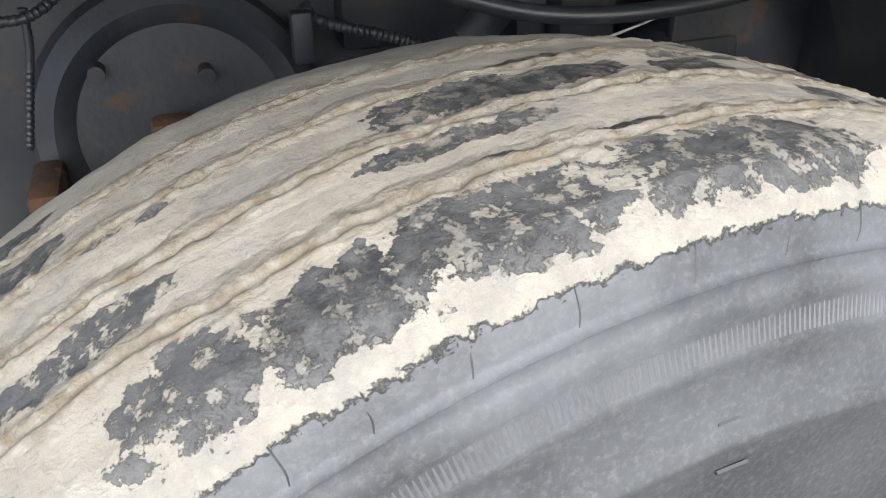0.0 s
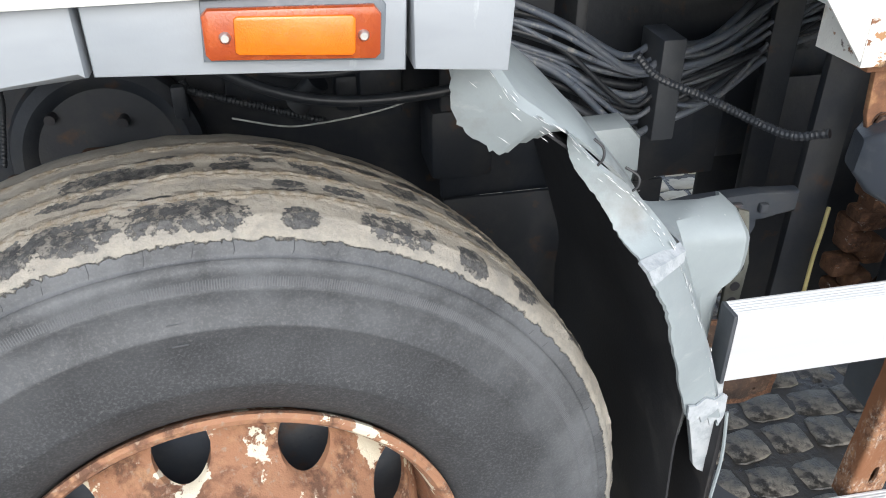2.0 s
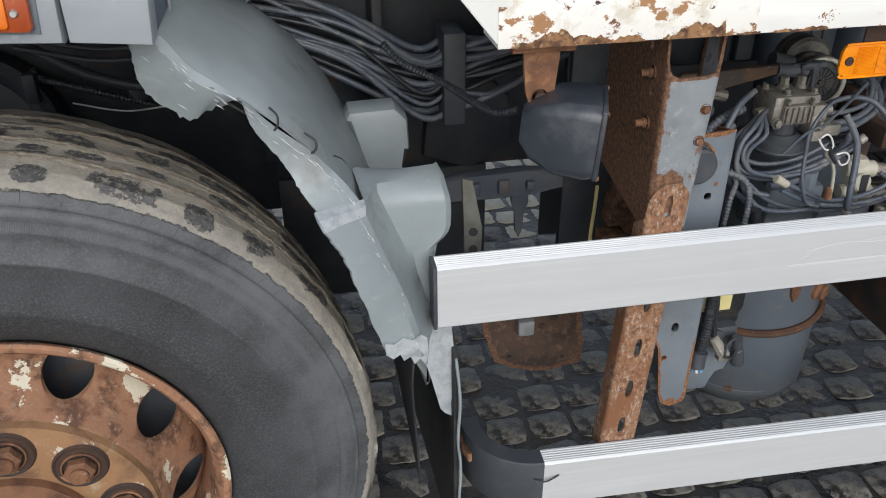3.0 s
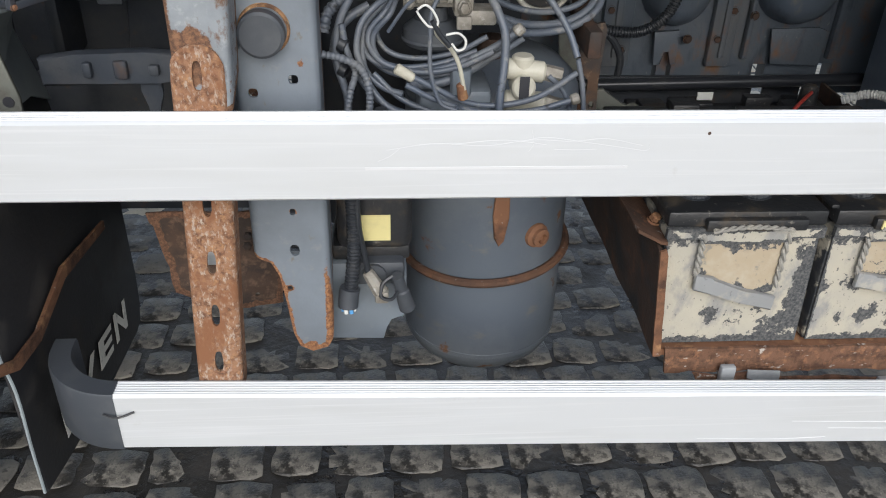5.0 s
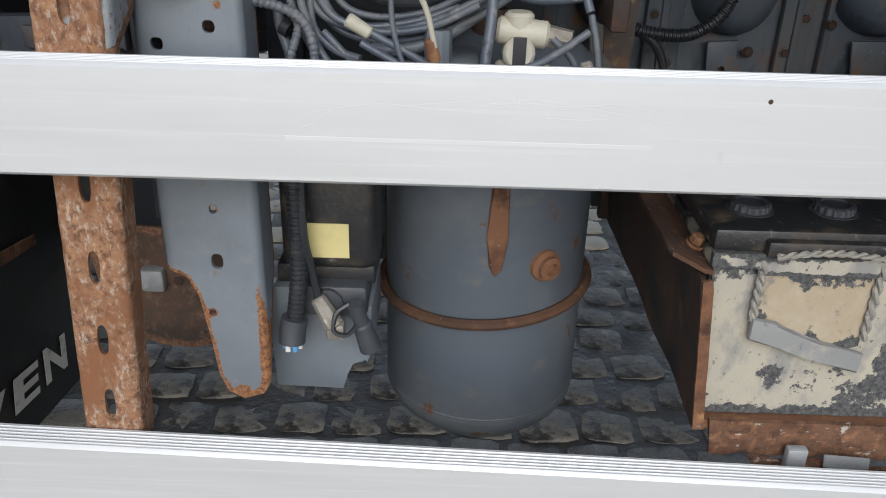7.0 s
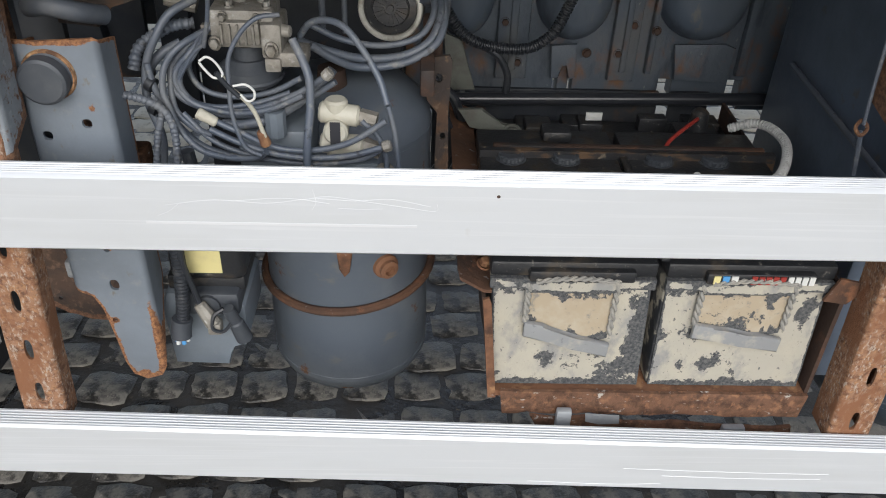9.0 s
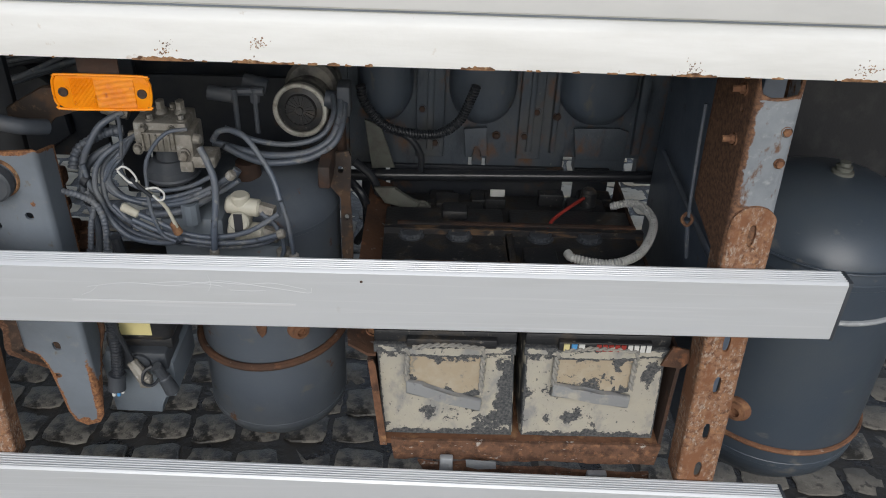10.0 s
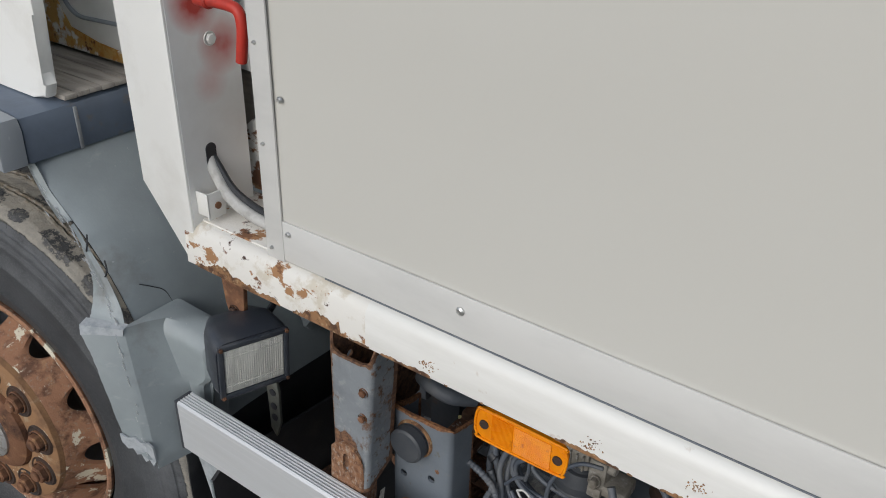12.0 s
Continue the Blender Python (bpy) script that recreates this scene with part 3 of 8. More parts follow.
def tube(bm, pts, r, seg=8, n=8, corrugated=0.0, closed=False):
    """A hose of radius r through the points; corrugated: rib pitch in metres."""
    path = spline(pts, n, closed)
    if corrugated:
        fine = []
        for a, b in zip(path, path[1:]):
            k = max(1, int((b - a).length / (corrugated / 4)))
            fine += [a.lerp(b, i / k) for i in range(k)]
        path = fine + [path[-1]]
    up = Vector((0, 0, 1))
    rings = []
    run = 0.0
    for i, p in enumerate(path):
        a = path[i - 1] if (i or closed) else p
        b = path[(i + 1) % len(path)] if (closed or i + 1 < len(path)) else p
        d = (b - a).normalized()
        side = d.cross(up)
        if side.length < 0.05:
            side = d.cross(Vector((0, 1, 0)))
        side.normalize()
        up = side.cross(d).normalized()
        rr = r
        if corrugated:
            run += (p - path[i - 1]).length if i else 0
            rr = r * (1.0 if (run / corrugated) % 1 < 0.5 else 0.82)
        rings.append([bm.verts.new(p + (side * math.cos(2 * math.pi * k / seg) + up * math.sin(2 * math.pi * k / seg)) * rr) for k in range(seg)])
    pairs = list(zip(rings, rings[1:])) + ([(rings[-1], rings[0])] if closed else [])
    for a, b in pairs:
        for k in range(seg):
            j = (k + 1) % seg
            bm.faces.new((a[k], b[k], b[j], a[j]))
    if not closed:
        bm.faces.new(rings[0])
        bm.faces.new(rings[-1])
    return bm


def prism(bm, outline, d0, d1, axis="y", bevel=0.0):
    """A plate: the outline (x, z), (y, z) or (x, y) run from d0 to d1 along the axis."""
    def at(p, d):
        return Vector((p[0], d, p[1])) if axis == "y" else Vector((d, p[0], p[1])) if axis == "x" else Vector((p[0], p[1], d))
    a = [bm.verts.new(at(p, d0)) for p in outline]
    b = [bm.verts.new(at(p, d1)) for p in outline]
    fs = [bm.faces.new(a), bm.faces.new(b)]
    for k in range(len(a)):
        j = (k + 1) % len(a)
        fs.append(bm.faces.new((a[k], a[j], b[j], b[k])))
    if bevel:
        es = list({e for f in fs[:2] for e in f.edges})
        bmesh.ops.bevel(bm, geom=es, offset=bevel, segments=2, profile=0.5, affect="EDGES")
    return bm


def plate(outline, holes=(), t=0.004, pitch=0.006, reach=0.008, shape=None, extra=None, lines=()):
    """A plate cut from a flat outline (u, v) with oval through-holes (u, v, half width, half height), fine enough for wear to follow its
    edges ("edge" runs from 1 at the rim to 0 at reach); shape folds (u, v, depth) into space, extra(u, v) adds to the wear."""
    bm = B()
    loops = [list(outline)]
    for u, v, a, b in holes:
        loops.append([(u + a * math.copysign(abs(math.cos(k)) ** 0.7, math.cos(k)), v + b * math.copysign(abs(math.sin(k)) ** 0.9, math.sin(k))) for k in [2 * math.pi * i / 16 for i in range(16)]])
    rims = []
    for lp in loops:
        vs = [bm.verts.new((u, v, 0)) for u, v in lp]
        rims += [bm.edges.new((vs[k], vs[(k + 1) % len(vs)])) for k in range(len(vs))]
    bmesh.ops.triangle_fill(bm, use_beauty=True, use_dissolve=False, edges=rims, normal=(0, 0, 1))
    us, vs = [p[0] for p in outline], [p[1] for p in outline]
    cuts = [(k, 0) for k in lines]
    cuts += [(min(us) + pitch * k, 0) for k in range(1, int((max(us) - min(us)) / pitch))]
    cuts += [(min(vs) + pitch * k, 1) for k in range(1, int((max(vs) - min(vs)) / pitch))]
    for k, axis in cuts:
        bmesh.ops.bisect_plane(bm, geom=bm.verts[:] + bm.edges[:] + bm.faces[:], dist=1e-6, plane_co=(k, k, 0), plane_no=(1, 0, 0) if axis == 0 else (0, 1, 0))
    lay = bm.verts.layers.float.new("edge")
    P = np.array([v.co[:2] for v in bm.verts])
    near = np.full(len(P), 9.0)
    for lp in loops[:1]:
        A = np.array(lp)
        for a, b in zip(A, np.roll(A, -1, axis=0)):
            d = b - a
            q = np.clip(((P - a) @ d) / max(1e-12, d @ d), 0, 1)
            near = np.minimum(near, np.hypot(*(P - a - q[:, None] * d).T))
    for v, d in zip(bm.verts, near):
        v[lay] = max(0.0, 1 - d / reach) + (extra(v.co.x, v.co.y) if extra else 0.0)
    front = bm.faces[:]
    rim = [e for e in bm.edges if len(e.link_faces) == 1]
    twin = bmesh.ops.duplicate(bm, geom=bm.verts[:] + bm.edges[:] + front)["vert_map"]
    for e in rim:
        a, b = e.verts
        bm.faces.new((a, b, twin[b], twin[a]))
    backs = {twin[v] for f in front for v in f.verts}
    for v in bm.verts:
        u, w = v.co.x, v.co.y
        d = t if v in backs else 0.0
        v.co = Vector(shape(u, w, d)) if shape else Vector((u, d, w))
    return bm


def folded(u, d, left, right, r):
    """Cross-section of a pressed channel: a face from -left to right, then flanges that run back round a bend of radius r."""
    s, h = (1, right) if u > 0 else (-1, left)
    a = abs(u)
    if a <= h - r:
        return u, d
    th = min((a - (h - r)) / r, math.pi / 2)
    rest = max(0.0, a - (h - r) - r * math.pi / 2)
    return s * (h - r + (r - d) * math.sin(th)), r - (r - d) * math.cos(th) + rest


def flat_width(h, r, depth):
    return h - r + r * math.pi / 2 + depth - r


def bolt(bm, p, d, r=0.009, h=0.008):
    """A hexagon head at p that points along d."""
    p, d = Vector(p), Vector(d).normalized()
    lathe(bm, [(0, 0), (r * 1.35, 0), (r * 1.35, h * 0.25), (r * 1.3, h * 0.3)], 14, along(p, p + d))
    lathe(bm, [(r, h * 0.25), (r, h * 0.85), (r * 0.8, h), (0, h)], 6, along(p, p + d))
    return bm


def empty(name, label, category, kind="", at=(0, 0, 0)):
    ob = new(name)
    ob.location = at
    ob.empty_display_size = 0.1
    return tagged(ob, label, category, kind=kind)

# ---------------------------------------------------------------- the truck: side, wheel, guard rails, tanks and hoses
truck = empty("truck", "worn white box-body truck with rusty underframe, standing on wet cobbles", "truck")

# --- side guard rails
def guard_rail(x0, x1, z0, z1, y0, y1, drop):
    """Extruded plank: ribbed top edge, flat face, hollow ends; drop: how far the far end hangs lower."""
    bm = B()
    h = z1 - z0
    prof = [(y0, z0 + 0.003), (y0 + 0.003, z0), (y1, z0), (y1, z1)]
    for k in range(5):                                   # four grooves along the top
        yy = y1 - 0.003 - k * (y1 - y0 - 0.006) / 5
        prof += [(yy, z1), (yy - 0.0012, z1 - 0.0022), (yy - 0.0028, z1 - 0.0022), (yy - 0.004, z1)]
    prof += [(y0 + 0.003, z1 - 0.0008), (y0, z1 - 0.004)]
    prism(bm, prof, x0, x1, "x")
    for v in bm.verts:
        v.co.z -= drop * (v.co.x - x0) / (x1 - x0)
    return bm


RY0, RY1 = -0.034, -0.003
rail_up = part("guard_rail", guard_rail(0.0, 1.597, 0.773, 0.874, RY0, RY1, 0.0), m_rail, truck, "silver aluminium side guard plank with ribbed top edge")
rail_lo = part("guard_rail", guard_rail(0.172, 1.620, 0.381, 0.479, RY0, RY1, 0.046), m_rail, truck, "silver aluminium side guard plank, dented and scratched")
for r, x, z0, z1 in ((rail_up, -0.006, 0.772, 0.875), (rail_up, 1.597, 0.772, 0.875), (rail_lo, 1.620, 0.334, 0.434)):
    part("end_cap", box(B(), x, x + 0.006, RY0 - 0.001, RY1 + 0.001, z0, z1, 0.002), m_cap, r, "thin black plastic end cap")
# curved black end piece of the lower rail
bm = B()
prof = [(-0.0155, 0.0), (0.0155, 0.0), (0.0165, 0.004), (0.0165, 0.096), (0.0145, 0.1), (-0.0145, 0.1), (-0.0165, 0.096), (-0.0165, 0.004)]
rows = []
for k in range(13):
    a = radians(90) * min(1, k / 10)
    R = 0.10
    c = Vector((0.172 - R * math.sin(a), -0.0185 + R * (1 - math.cos(a)), 0)) if k <= 10 else Vector((0.172 - R, -0.0185 + R + 0.006 * (k - 10), 0))
    out = Vector((math.sin(a) * -1, -math.cos(a), 0))
    rows.append([bm.verts.new((c.x + out.x * p, c.y + out.y * p, 0.380 + q)) for p, q in prof])
for a, b in zip(rows, rows[1:]):
    for k in range(len(prof)):
        bm.faces.new((a[k], a[(k + 1) % len(prof)], b[(k + 1) % len(prof)], b[k]))
bm.faces.new(rows[0]), bm.faces.new(rows[-1])
part("curved_end", bm, m_cap, rail_lo, "curved black plastic end piece bent inwards")
bm = B()
tube(bm, [(0.155, -0.037, 0.449), (0.17, -0.041, 0.446), (0.182, -0.040, 0.447), (0.197, -0.036, 0.451)], 0.0016, 6)
part("tie_wire", bm, m_black, rail_lo, "black tie wire")
part("nick", lathe(B(), [(0.0, 0.0006), (0.0016, 0.0005), (0.0022, 0.0)], 9, along((0.922, RY0, 0.857), (0.922, -1, 0.857))), m_rust_dark, rail_up, "small dark nick")
# scratches on the upper plank
bm = B()
for pts in ([(0.545, 0.838), (0.60, 0.846), (0.66, 0.843), (0.712, 0.850), (0.76, 0.848), (0.80, 0.851), (0.845, 0.842)],
            [(0.70, 0.848), (0.73, 0.853), (0.78, 0.846), (0.82, 0.840), (0.85, 0.836), (0.853, 0.845)],
            [(0.56, 0.840), (0.548, 0.830), (0.535, 0.824)], [(0.712, 0.862), (0.715, 0.846), (0.71, 0.835)],
            [(0.74, 0.838), (0.765, 0.837), (0.79, 0.838)], [(0.62, 0.845), (0.68, 0.850), (0.73, 0.844)]):
    tube(bm, [(x, RY0 - 0.00005, z) for x, z in pts], 0.00022, 4)
pieces("scratch", bm, m_scratch, rail_up, "bright curling scratches")
bm = B()
box(bm, 0.52, 0.83, RY0 - 0.0003, RY0 + 0.001, 0.8128, 0.8162, 0.0, 1)
part("rub_mark", bm, m_scratch, rail_up, "straight pale rub mark")
bm = B()
for pts in ([(1.14, 0.395), (1.25, 0.390), (1.36, 0.386), (1.45, 0.384)], [(1.2, 0.379), (1.32, 0.374), (1.44, 0.373)], [(1.0, 0.366), (1.12, 0.360), (1.2, 0.361)]):
    tube(bm, [(x, RY0 - 0.0001, z) for x, z in pts], 0.0004, 4)
pieces("scratch", bm, m_scratch, rail_lo, "long pale scuffs")


# --- slotted posts that carry the rails
def slotted_post(xc0, z0, xc1, z1, w, depth, slots, label):
    """A leaning pressed channel with oval slots; its face ends in a rounded tongue at the top."""
    h, r = w / 2, 0.007
    U = flat_width(h, r, depth)

    def xc(z):
        return xc0 + (xc1 - xc0) * (z - z0) / (z1 - z0)

    def shape(u, v, d):
        x, y = folded(u, d, h, h, r)
        return xc(v) + x + 0.0006 * noise.noise(Vector((u * 60, v * 60, 1))), y + 0.0008 * noise.noise(Vector((u * 40, v * 40, 4))), v

    rnd = random.Random(int(xc0 * 100))
    top = [(h * math.cos(k), z1 - 0.032 + 0.032 * math.sin(k)) for k in [math.pi * i / 12 for i in range(13)]]
    ragged = [(-h + w * k / 9, z0 + rnd.uniform(-0.003, 0.003)) for k in range(1, 9)]
    outline = [(-U, z0 + 0.004)] + ragged + [(U, z0)] + [(U, z1 - 0.075), (h + 0.002, z1 - 0.055)] + top + [(-h - 0.002, z1 - 0.055), (-U, z1 - 0.075)]
    bends = [s * (h - r + r * math.pi / 2 * k / 4) for s in (-1, 1) for k in range(5)]
    bm = plate(outline, [(0, z, 0.0056, 0.018) for z in slots], 0.0045, 0.012, 0.006, shape, None, bends)
    return part("rail_post", bm, m_post, truck, label, sharp=50)


post1 = slotted_post(0.3085, 0.45, 0.3370, 0.950, 0.062, 0.034, [0.506, 0.584, 0.666, 0.752, 0.914], "rust-eaten slotted steel post with flaking white paint")
post2 = slotted_post(1.480, 0.42, 1.456, 0.972, 0.066, 0.052, [0.462, 0.551, 0.651, 0.737, 0.926], "rust-eaten slotted steel post with flaking white paint")


def post_head(p, foot, top, zt, deep, shallow, zend):
    """Upper channel behind the tongue: grey face, one deep and one shallow rusty flange that reach up to the beam."""
    (a0, a1), (b0, b1) = foot, top
    z0, r = 0.87, 0.008

    def at(v):
        f = (v - z0) / (zt - z0)
        return a0 + (b0 - a0) * f, a1 + (b1 - a1) * f

    H = (b1 - b0) / 2

    def shape(u, v, d):
        x0, x1 = at(v)
        h = (x1 - x0) / 2
        x, y = folded(u * h / H if abs(u) < H else math.copysign(abs(u) - H + h, u), d, h, h, r)
        return (x0 + x1) / 2 + x, 0.005 + y + 0.001 * noise.noise(Vector((u * 30, v * 30, 7))), v

    UL, UR = flat_width(H, r, deep), flat_width(H, r, shallow)
    outline = [(-UL, z0 + 0.03), (-H, z0), (H, z0), (UR, z0 + 0.03), (UR, zend), (H + 0.006, zend), (H + 0.002, zt + 0.022), (H - 0.008, zt + 0.004), (H - 0.02, zt), (-H + 0.02, zt - 0.001),
               (-H + 0.008, zt + 0.004), (-H - 0.002, zt + 0.022), (-H - 0.006, zend), (-UL, zend)]

    def wear(u, v):
        if u < -H + 0.001:
            return 1.0
        left = max(0.0, 1 - (u + H) / 0.017) * 0.75
        right = 0.42 if u > H - 0.002 else max(0.0, 1 - (H - u) / 0.010) * 0.5
        tongue = 0.85 * max(0.0, 1 - math.hypot((u + 0.008) / 0.034, (v - 0.935) / 0.045) ** 3)
        return left + right + tongue

    bends = [s * (H - r + r * math.pi / 2 * k / 4) for s in (-1, 1) for k in range(5)]
    holes = [(-H - 0.035, zt - 0.03, 0.006, 0.006), (-H - 0.05, zt + 0.03, 0.006, 0.012)]
    part("post_head", plate(outline, holes, 0.004, 0.009, 0.007, shape, wear, bends), m_post_head, p, "grey painted channel rusting from its edges", sharp=50)
    bm = B()
    for z in (zt - 0.075, zt - 0.004):
        x = at(z)[0]
        bolt(bm, (x, 0.045, z), (-1, 0, 0), 0.007, 0.008)
        rod(bm, (x - 0.004, 0.045, z), (x - 0.018, 0.045, z), 0.0048, 8)
    for z in (zt - 0.045, zt - 0.09):
        bolt(bm, (at(z)[1] - 0.012, 0.005, z), (0, -1, 0), 0.0055, 0.006)
    pieces("post_bolt", bm, m_rust, p, "rust-red bolt")


post_head(post1, (0.3070, 0.3690), (0.3070, 0.3830), 1.100, 0.20, 0.055, 1.162)
post_head(post2, (1.4255, 1.4880), (1.4180, 1.4780), 1.126, 0.150, 0.050, 1.162)

# --- grey bracket beside the first post
BY = 0.072


def bracket_shape(u, v, d):
    x, y = folded(u, d, 0.052, 0.052, 0.010)
    return 0.413 + x, BY + y + 0.0006 * noise.noise(Vector((u * 25, v * 25, 2))), v


def bracket_wear(u, v):
    w = max(0.0, 1 - math.hypot((u - 0.030) / 0.010, (v - 0.905) / 0.016)) * 0.7
    if v < 0.66:
        w += max(0.0, 1 - abs(u - 0.047) / 0.012) * 0.55 * min(1.0, (0.66 - v) / 0.05)
    w += max(0.0, 1 - math.hypot(u - 0.028, v - 0.60) / 0.016) * 0.4
    for a, b in ((0.006, 0.700), (-0.006, 0.577), (0.020, 0.478)):
        w += max(0.0, 1 - math.hypot(u - a, v - b) / 0.013) * 0.8
    w += max(0.0, 1 - max(0.0, 0.056 - u) / 0.020) * max(0.0, min(1.0, (0.60 - v) / 0.06)) * 0.75
    w += max(0.0, 1 - (v - 0.462) / 0.030) * 0.45
    return w + (0.35 if u < -0.056 else 0.0)


bm = plate([(-0.112, 0.966), (-0.085, 0.972), (-0.058, 0.984), (-0.050, 0.987), (-0.02, 0.985), (0.02, 0.988), (0.049, 0.990), (0.060, 0.984), (0.105, 0.972), (0.105, 0.62), (0.072, 0.545), (0.056, 0.505),
            (0.052, 0.486), (0.043, 0.472), (0.020, 0.464), (0.002, 0.474), (-0.006, 0.498), (-0.013, 0.558), (-0.019, 0.598), (-0.029, 0.620), (-0.046, 0.628), (-0.060, 0.636), (-0.112, 0.67)],
           [(-0.030, 0.867, 0.006, 0.006), (0.020, 0.884, 0.006, 0.006), (0.005, 0.640, 0.0065, 0.009), (0.006, 0.700, 0.004, 0.005), (-0.006, 0.577, 0.004, 0.004)],
           0.0045, 0.008, 0.0065, bracket_shape, bracket_wear, [s * (0.042 + 0.0157 * k / 4) for s in (-1, 1) for k in range(5)])
bracket = part("bracket", bm, m_bracket, truck, "slate-grey pressed steel bracket with rusty edges", sharp=50)
bm = B()
tube(bm, [(0.372, 0.13, 1.005), (0.40, 0.115, 1.012), (0.43, 0.12, 1.004), (0.45, 0.15, 0.99)], 0.012, 14, 8)
part("bracket_bush", bm, m_dark, bracket, "dark rusty bush inside the bracket")
NUDGE = Vector((-0.010, 0.003, 0))
BY = 0.069
for z in (0.944, 0.79):
    bm = B()
    lathe(bm, [(0.0, 0.022), (0.024, 0.022), (0.0275, 0.0195), (0.028, 0.006), (0.0, 0.006)], 36, along((0.411, BY, z), (0.411, BY - 1, z)))
    part("plug", bm, m_cap, bracket, "round black textured plug")
    bm = B()
    lathe(bm, [(0.026, 0.0), (0.0310, 0.0), (0.0308, 0.002), (0.0295, 0.004), (0.0275, 0.004)], 36, along((0.413, BY, z + 0.002), (0.413, BY - 1, z + 0.002)))
    part("plug_ring", bm, m_edge_rust, bracket, "rusty ring round the plug")
# --- vertical air tank with wire strap
def air_tank(cx, cy, r, zb, zt, crown, name, label, paint):
    prof = [(0, zb - crown * 0.75), (r * 0.45, zb - crown * 0.68), (r * 0.75, zb - crown * 0.45), (r * 0.93, zb - crown * 0.12), (r * 0.995, zb + crown * 0.12), (r, zb + crown * 0.2),
            (r * 1.006, zb + crown * 0.21), (r * 1.006, zb + crown * 0.30), (r, zb + crown * 0.31),
            (r, zt - crown * 0.31), (r * 1.006, zt - crown * 0.30), (r * 1.006, zt - crown * 0.21), (r, zt - crown * 0.2), (r * 0.985, zt), (r * 0.93, zt + crown * 0.2), (r * 0.75, zt + crown * 0.52), (r * 0.45, zt + crown * 0.75), (0, zt + crown * 0.82)]
    return part(name, lathe(B(), prof, 64, Matrix.Translation((cx, cy, 0))), paint, truck, label)


T1 = (0.724, 0.332)
tank1 = air_tank(*T1, 0.137, 0.322, 0.79, 0.075, "air_tank", "dark slate-grey steel air tank with a rusty wire strap", m_tank_dusty)
bm = B()
tube(bm, [(T1[0] + 0.143 * math.cos(a), T1[1] + 0.143 * math.sin(a), 0.502 + 0.010 * math.cos(a * 1.0 - 0.4)) for a in [k * math.pi / 12 for k in range(24)]], 0.0075, 8, 2, closed=True)
part("strap", bm, m_rust_brown, tank1, "rusty wire strap")


def side_port(cx, cy, r, ang, z, size, parent):
    d = Vector((math.cos(ang), math.sin(ang), 0))
    p = Vector((cx, cy, z)) + d * (r - 0.004)
    bm = B()
    lathe(bm, [(size * 1.25, 0), (size * 1.2, 0.008), (size * 0.9, 0.012), (size * 0.9, 0.018), (size * 0.5, 0.02), (size * 0.45, 0.012), (0, 0.012)], 20, along(p, p + d))
    part("port", bm, m_rust, parent, "rusty threaded port")


side_port(*T1, 0.138, radians(-60), 0.574, 0.017, tank1)
bm = B()
prism(bm, [(0.722, 0.69), (0.742, 0.69), (0.744, 0.615), (0.738, 0.575), (0.73, 0.565), (0.722, 0.58), (0.718, 0.62)], T1[1] - 0.142, T1[1] - 0.13, "y", 0.003)
part("rust_run", bm, m_rust, tank1, "rust run below the fitting")
T2 = (1.713, 0.267)
tank2 = air_tank(*T2, 0.172, 0.34, 0.80, 0.11, "air_tank", "large dark blue-grey steel air tank behind the rear post", m_tank)
for z, r in ((0.80, 0.0022), (0.405, 0.0055), (0.705, 0.005)):
    bm = B()
    tube(bm, [(T2[0] + 0.1735 * math.cos(a), T2[1] + 0.1735 * math.sin(a), z) for a in [k * math.pi / 12 for k in range(24)]], r, 8, 2, closed=True)
    part("strap" if r > 0.003 else "weld_seam", bm, m_rust if z < 0.5 else m_galv if z < 0.75 else m_tank, tank2, "rusty wire strap" if z < 0.5 else "grey wire strap" if z < 0.75 else "")
side_port(*T2, 0.172, radians(-132), 0.47, 0.021, tank2)
bm = B()
lathe(bm, [(0.019, 0), (0.018, 0.006), (0.013, 0.008), (0.014, 0.015), (0.009, 0.016), (0.009, 0.022), (0, 0.022)], 18, Matrix.Translation((1.722, 0.272, 0.887)))
part("top_plug", bm, m_hanger, tank2, "dull threaded plug")
bm = B()
box(bm, 1.52, 1.75, 0.55, 0.556, 0.5, 0.86)
part("tank_backing", bm, m_dark, tank2, "black plate behind the tank")

# --- filter unit between bracket and tank
bm = B()
box(bm, 0.482, 0.592, 0.13, 0.25, 0.60, 0.735, 0.014, 3)
box(bm, 0.474, 0.588, 0.14, 0.24, 0.578, 0.603, 0.004)
dryer = part("filter_housing", bm, m_bat, truck, "grimy black filter housing with a pale yellow label")
bm = B()
prism(bm, [(0.465, 0.435), (0.548, 0.432), (0.553, 0.455), (0.557, 0.475), (0.578, 0.472), (0.584, 0.49), (0.584, 0.55), (0.56, 0.575), (0.47, 0.575), (0.46, 0.55)], 0.135, 0.26, "y", 0.004)
part("lower_housing", bm, m_chassis, dryer, "slate-grey lower housing")
part("label", box(B(), 0.507, 0.56, 0.1285, 0.1305, 0.618, 0.66), m_label, dryer, "pale yellow paper label")
bm = B()
box(bm, 0.50, 0.58, 0.12, 0.2, 0.545, 0.585, 0.006)
rod(bm, (0.535, 0.115, 0.565), (0.535, 0.16, 0.565), 0.018, 16)
rod(bm, (0.575, 0.105, 0.548), (0.585, 0.11, 0.508), 0.011, 12, 0.013, 0.003)
rod(bm, (0.568, 0.10, 0.575), (0.575, 0.105, 0.548), 0.009, 12)
part("valve_body", bm, m_cap, dryer, "black valve with push connectors")
bm = B()
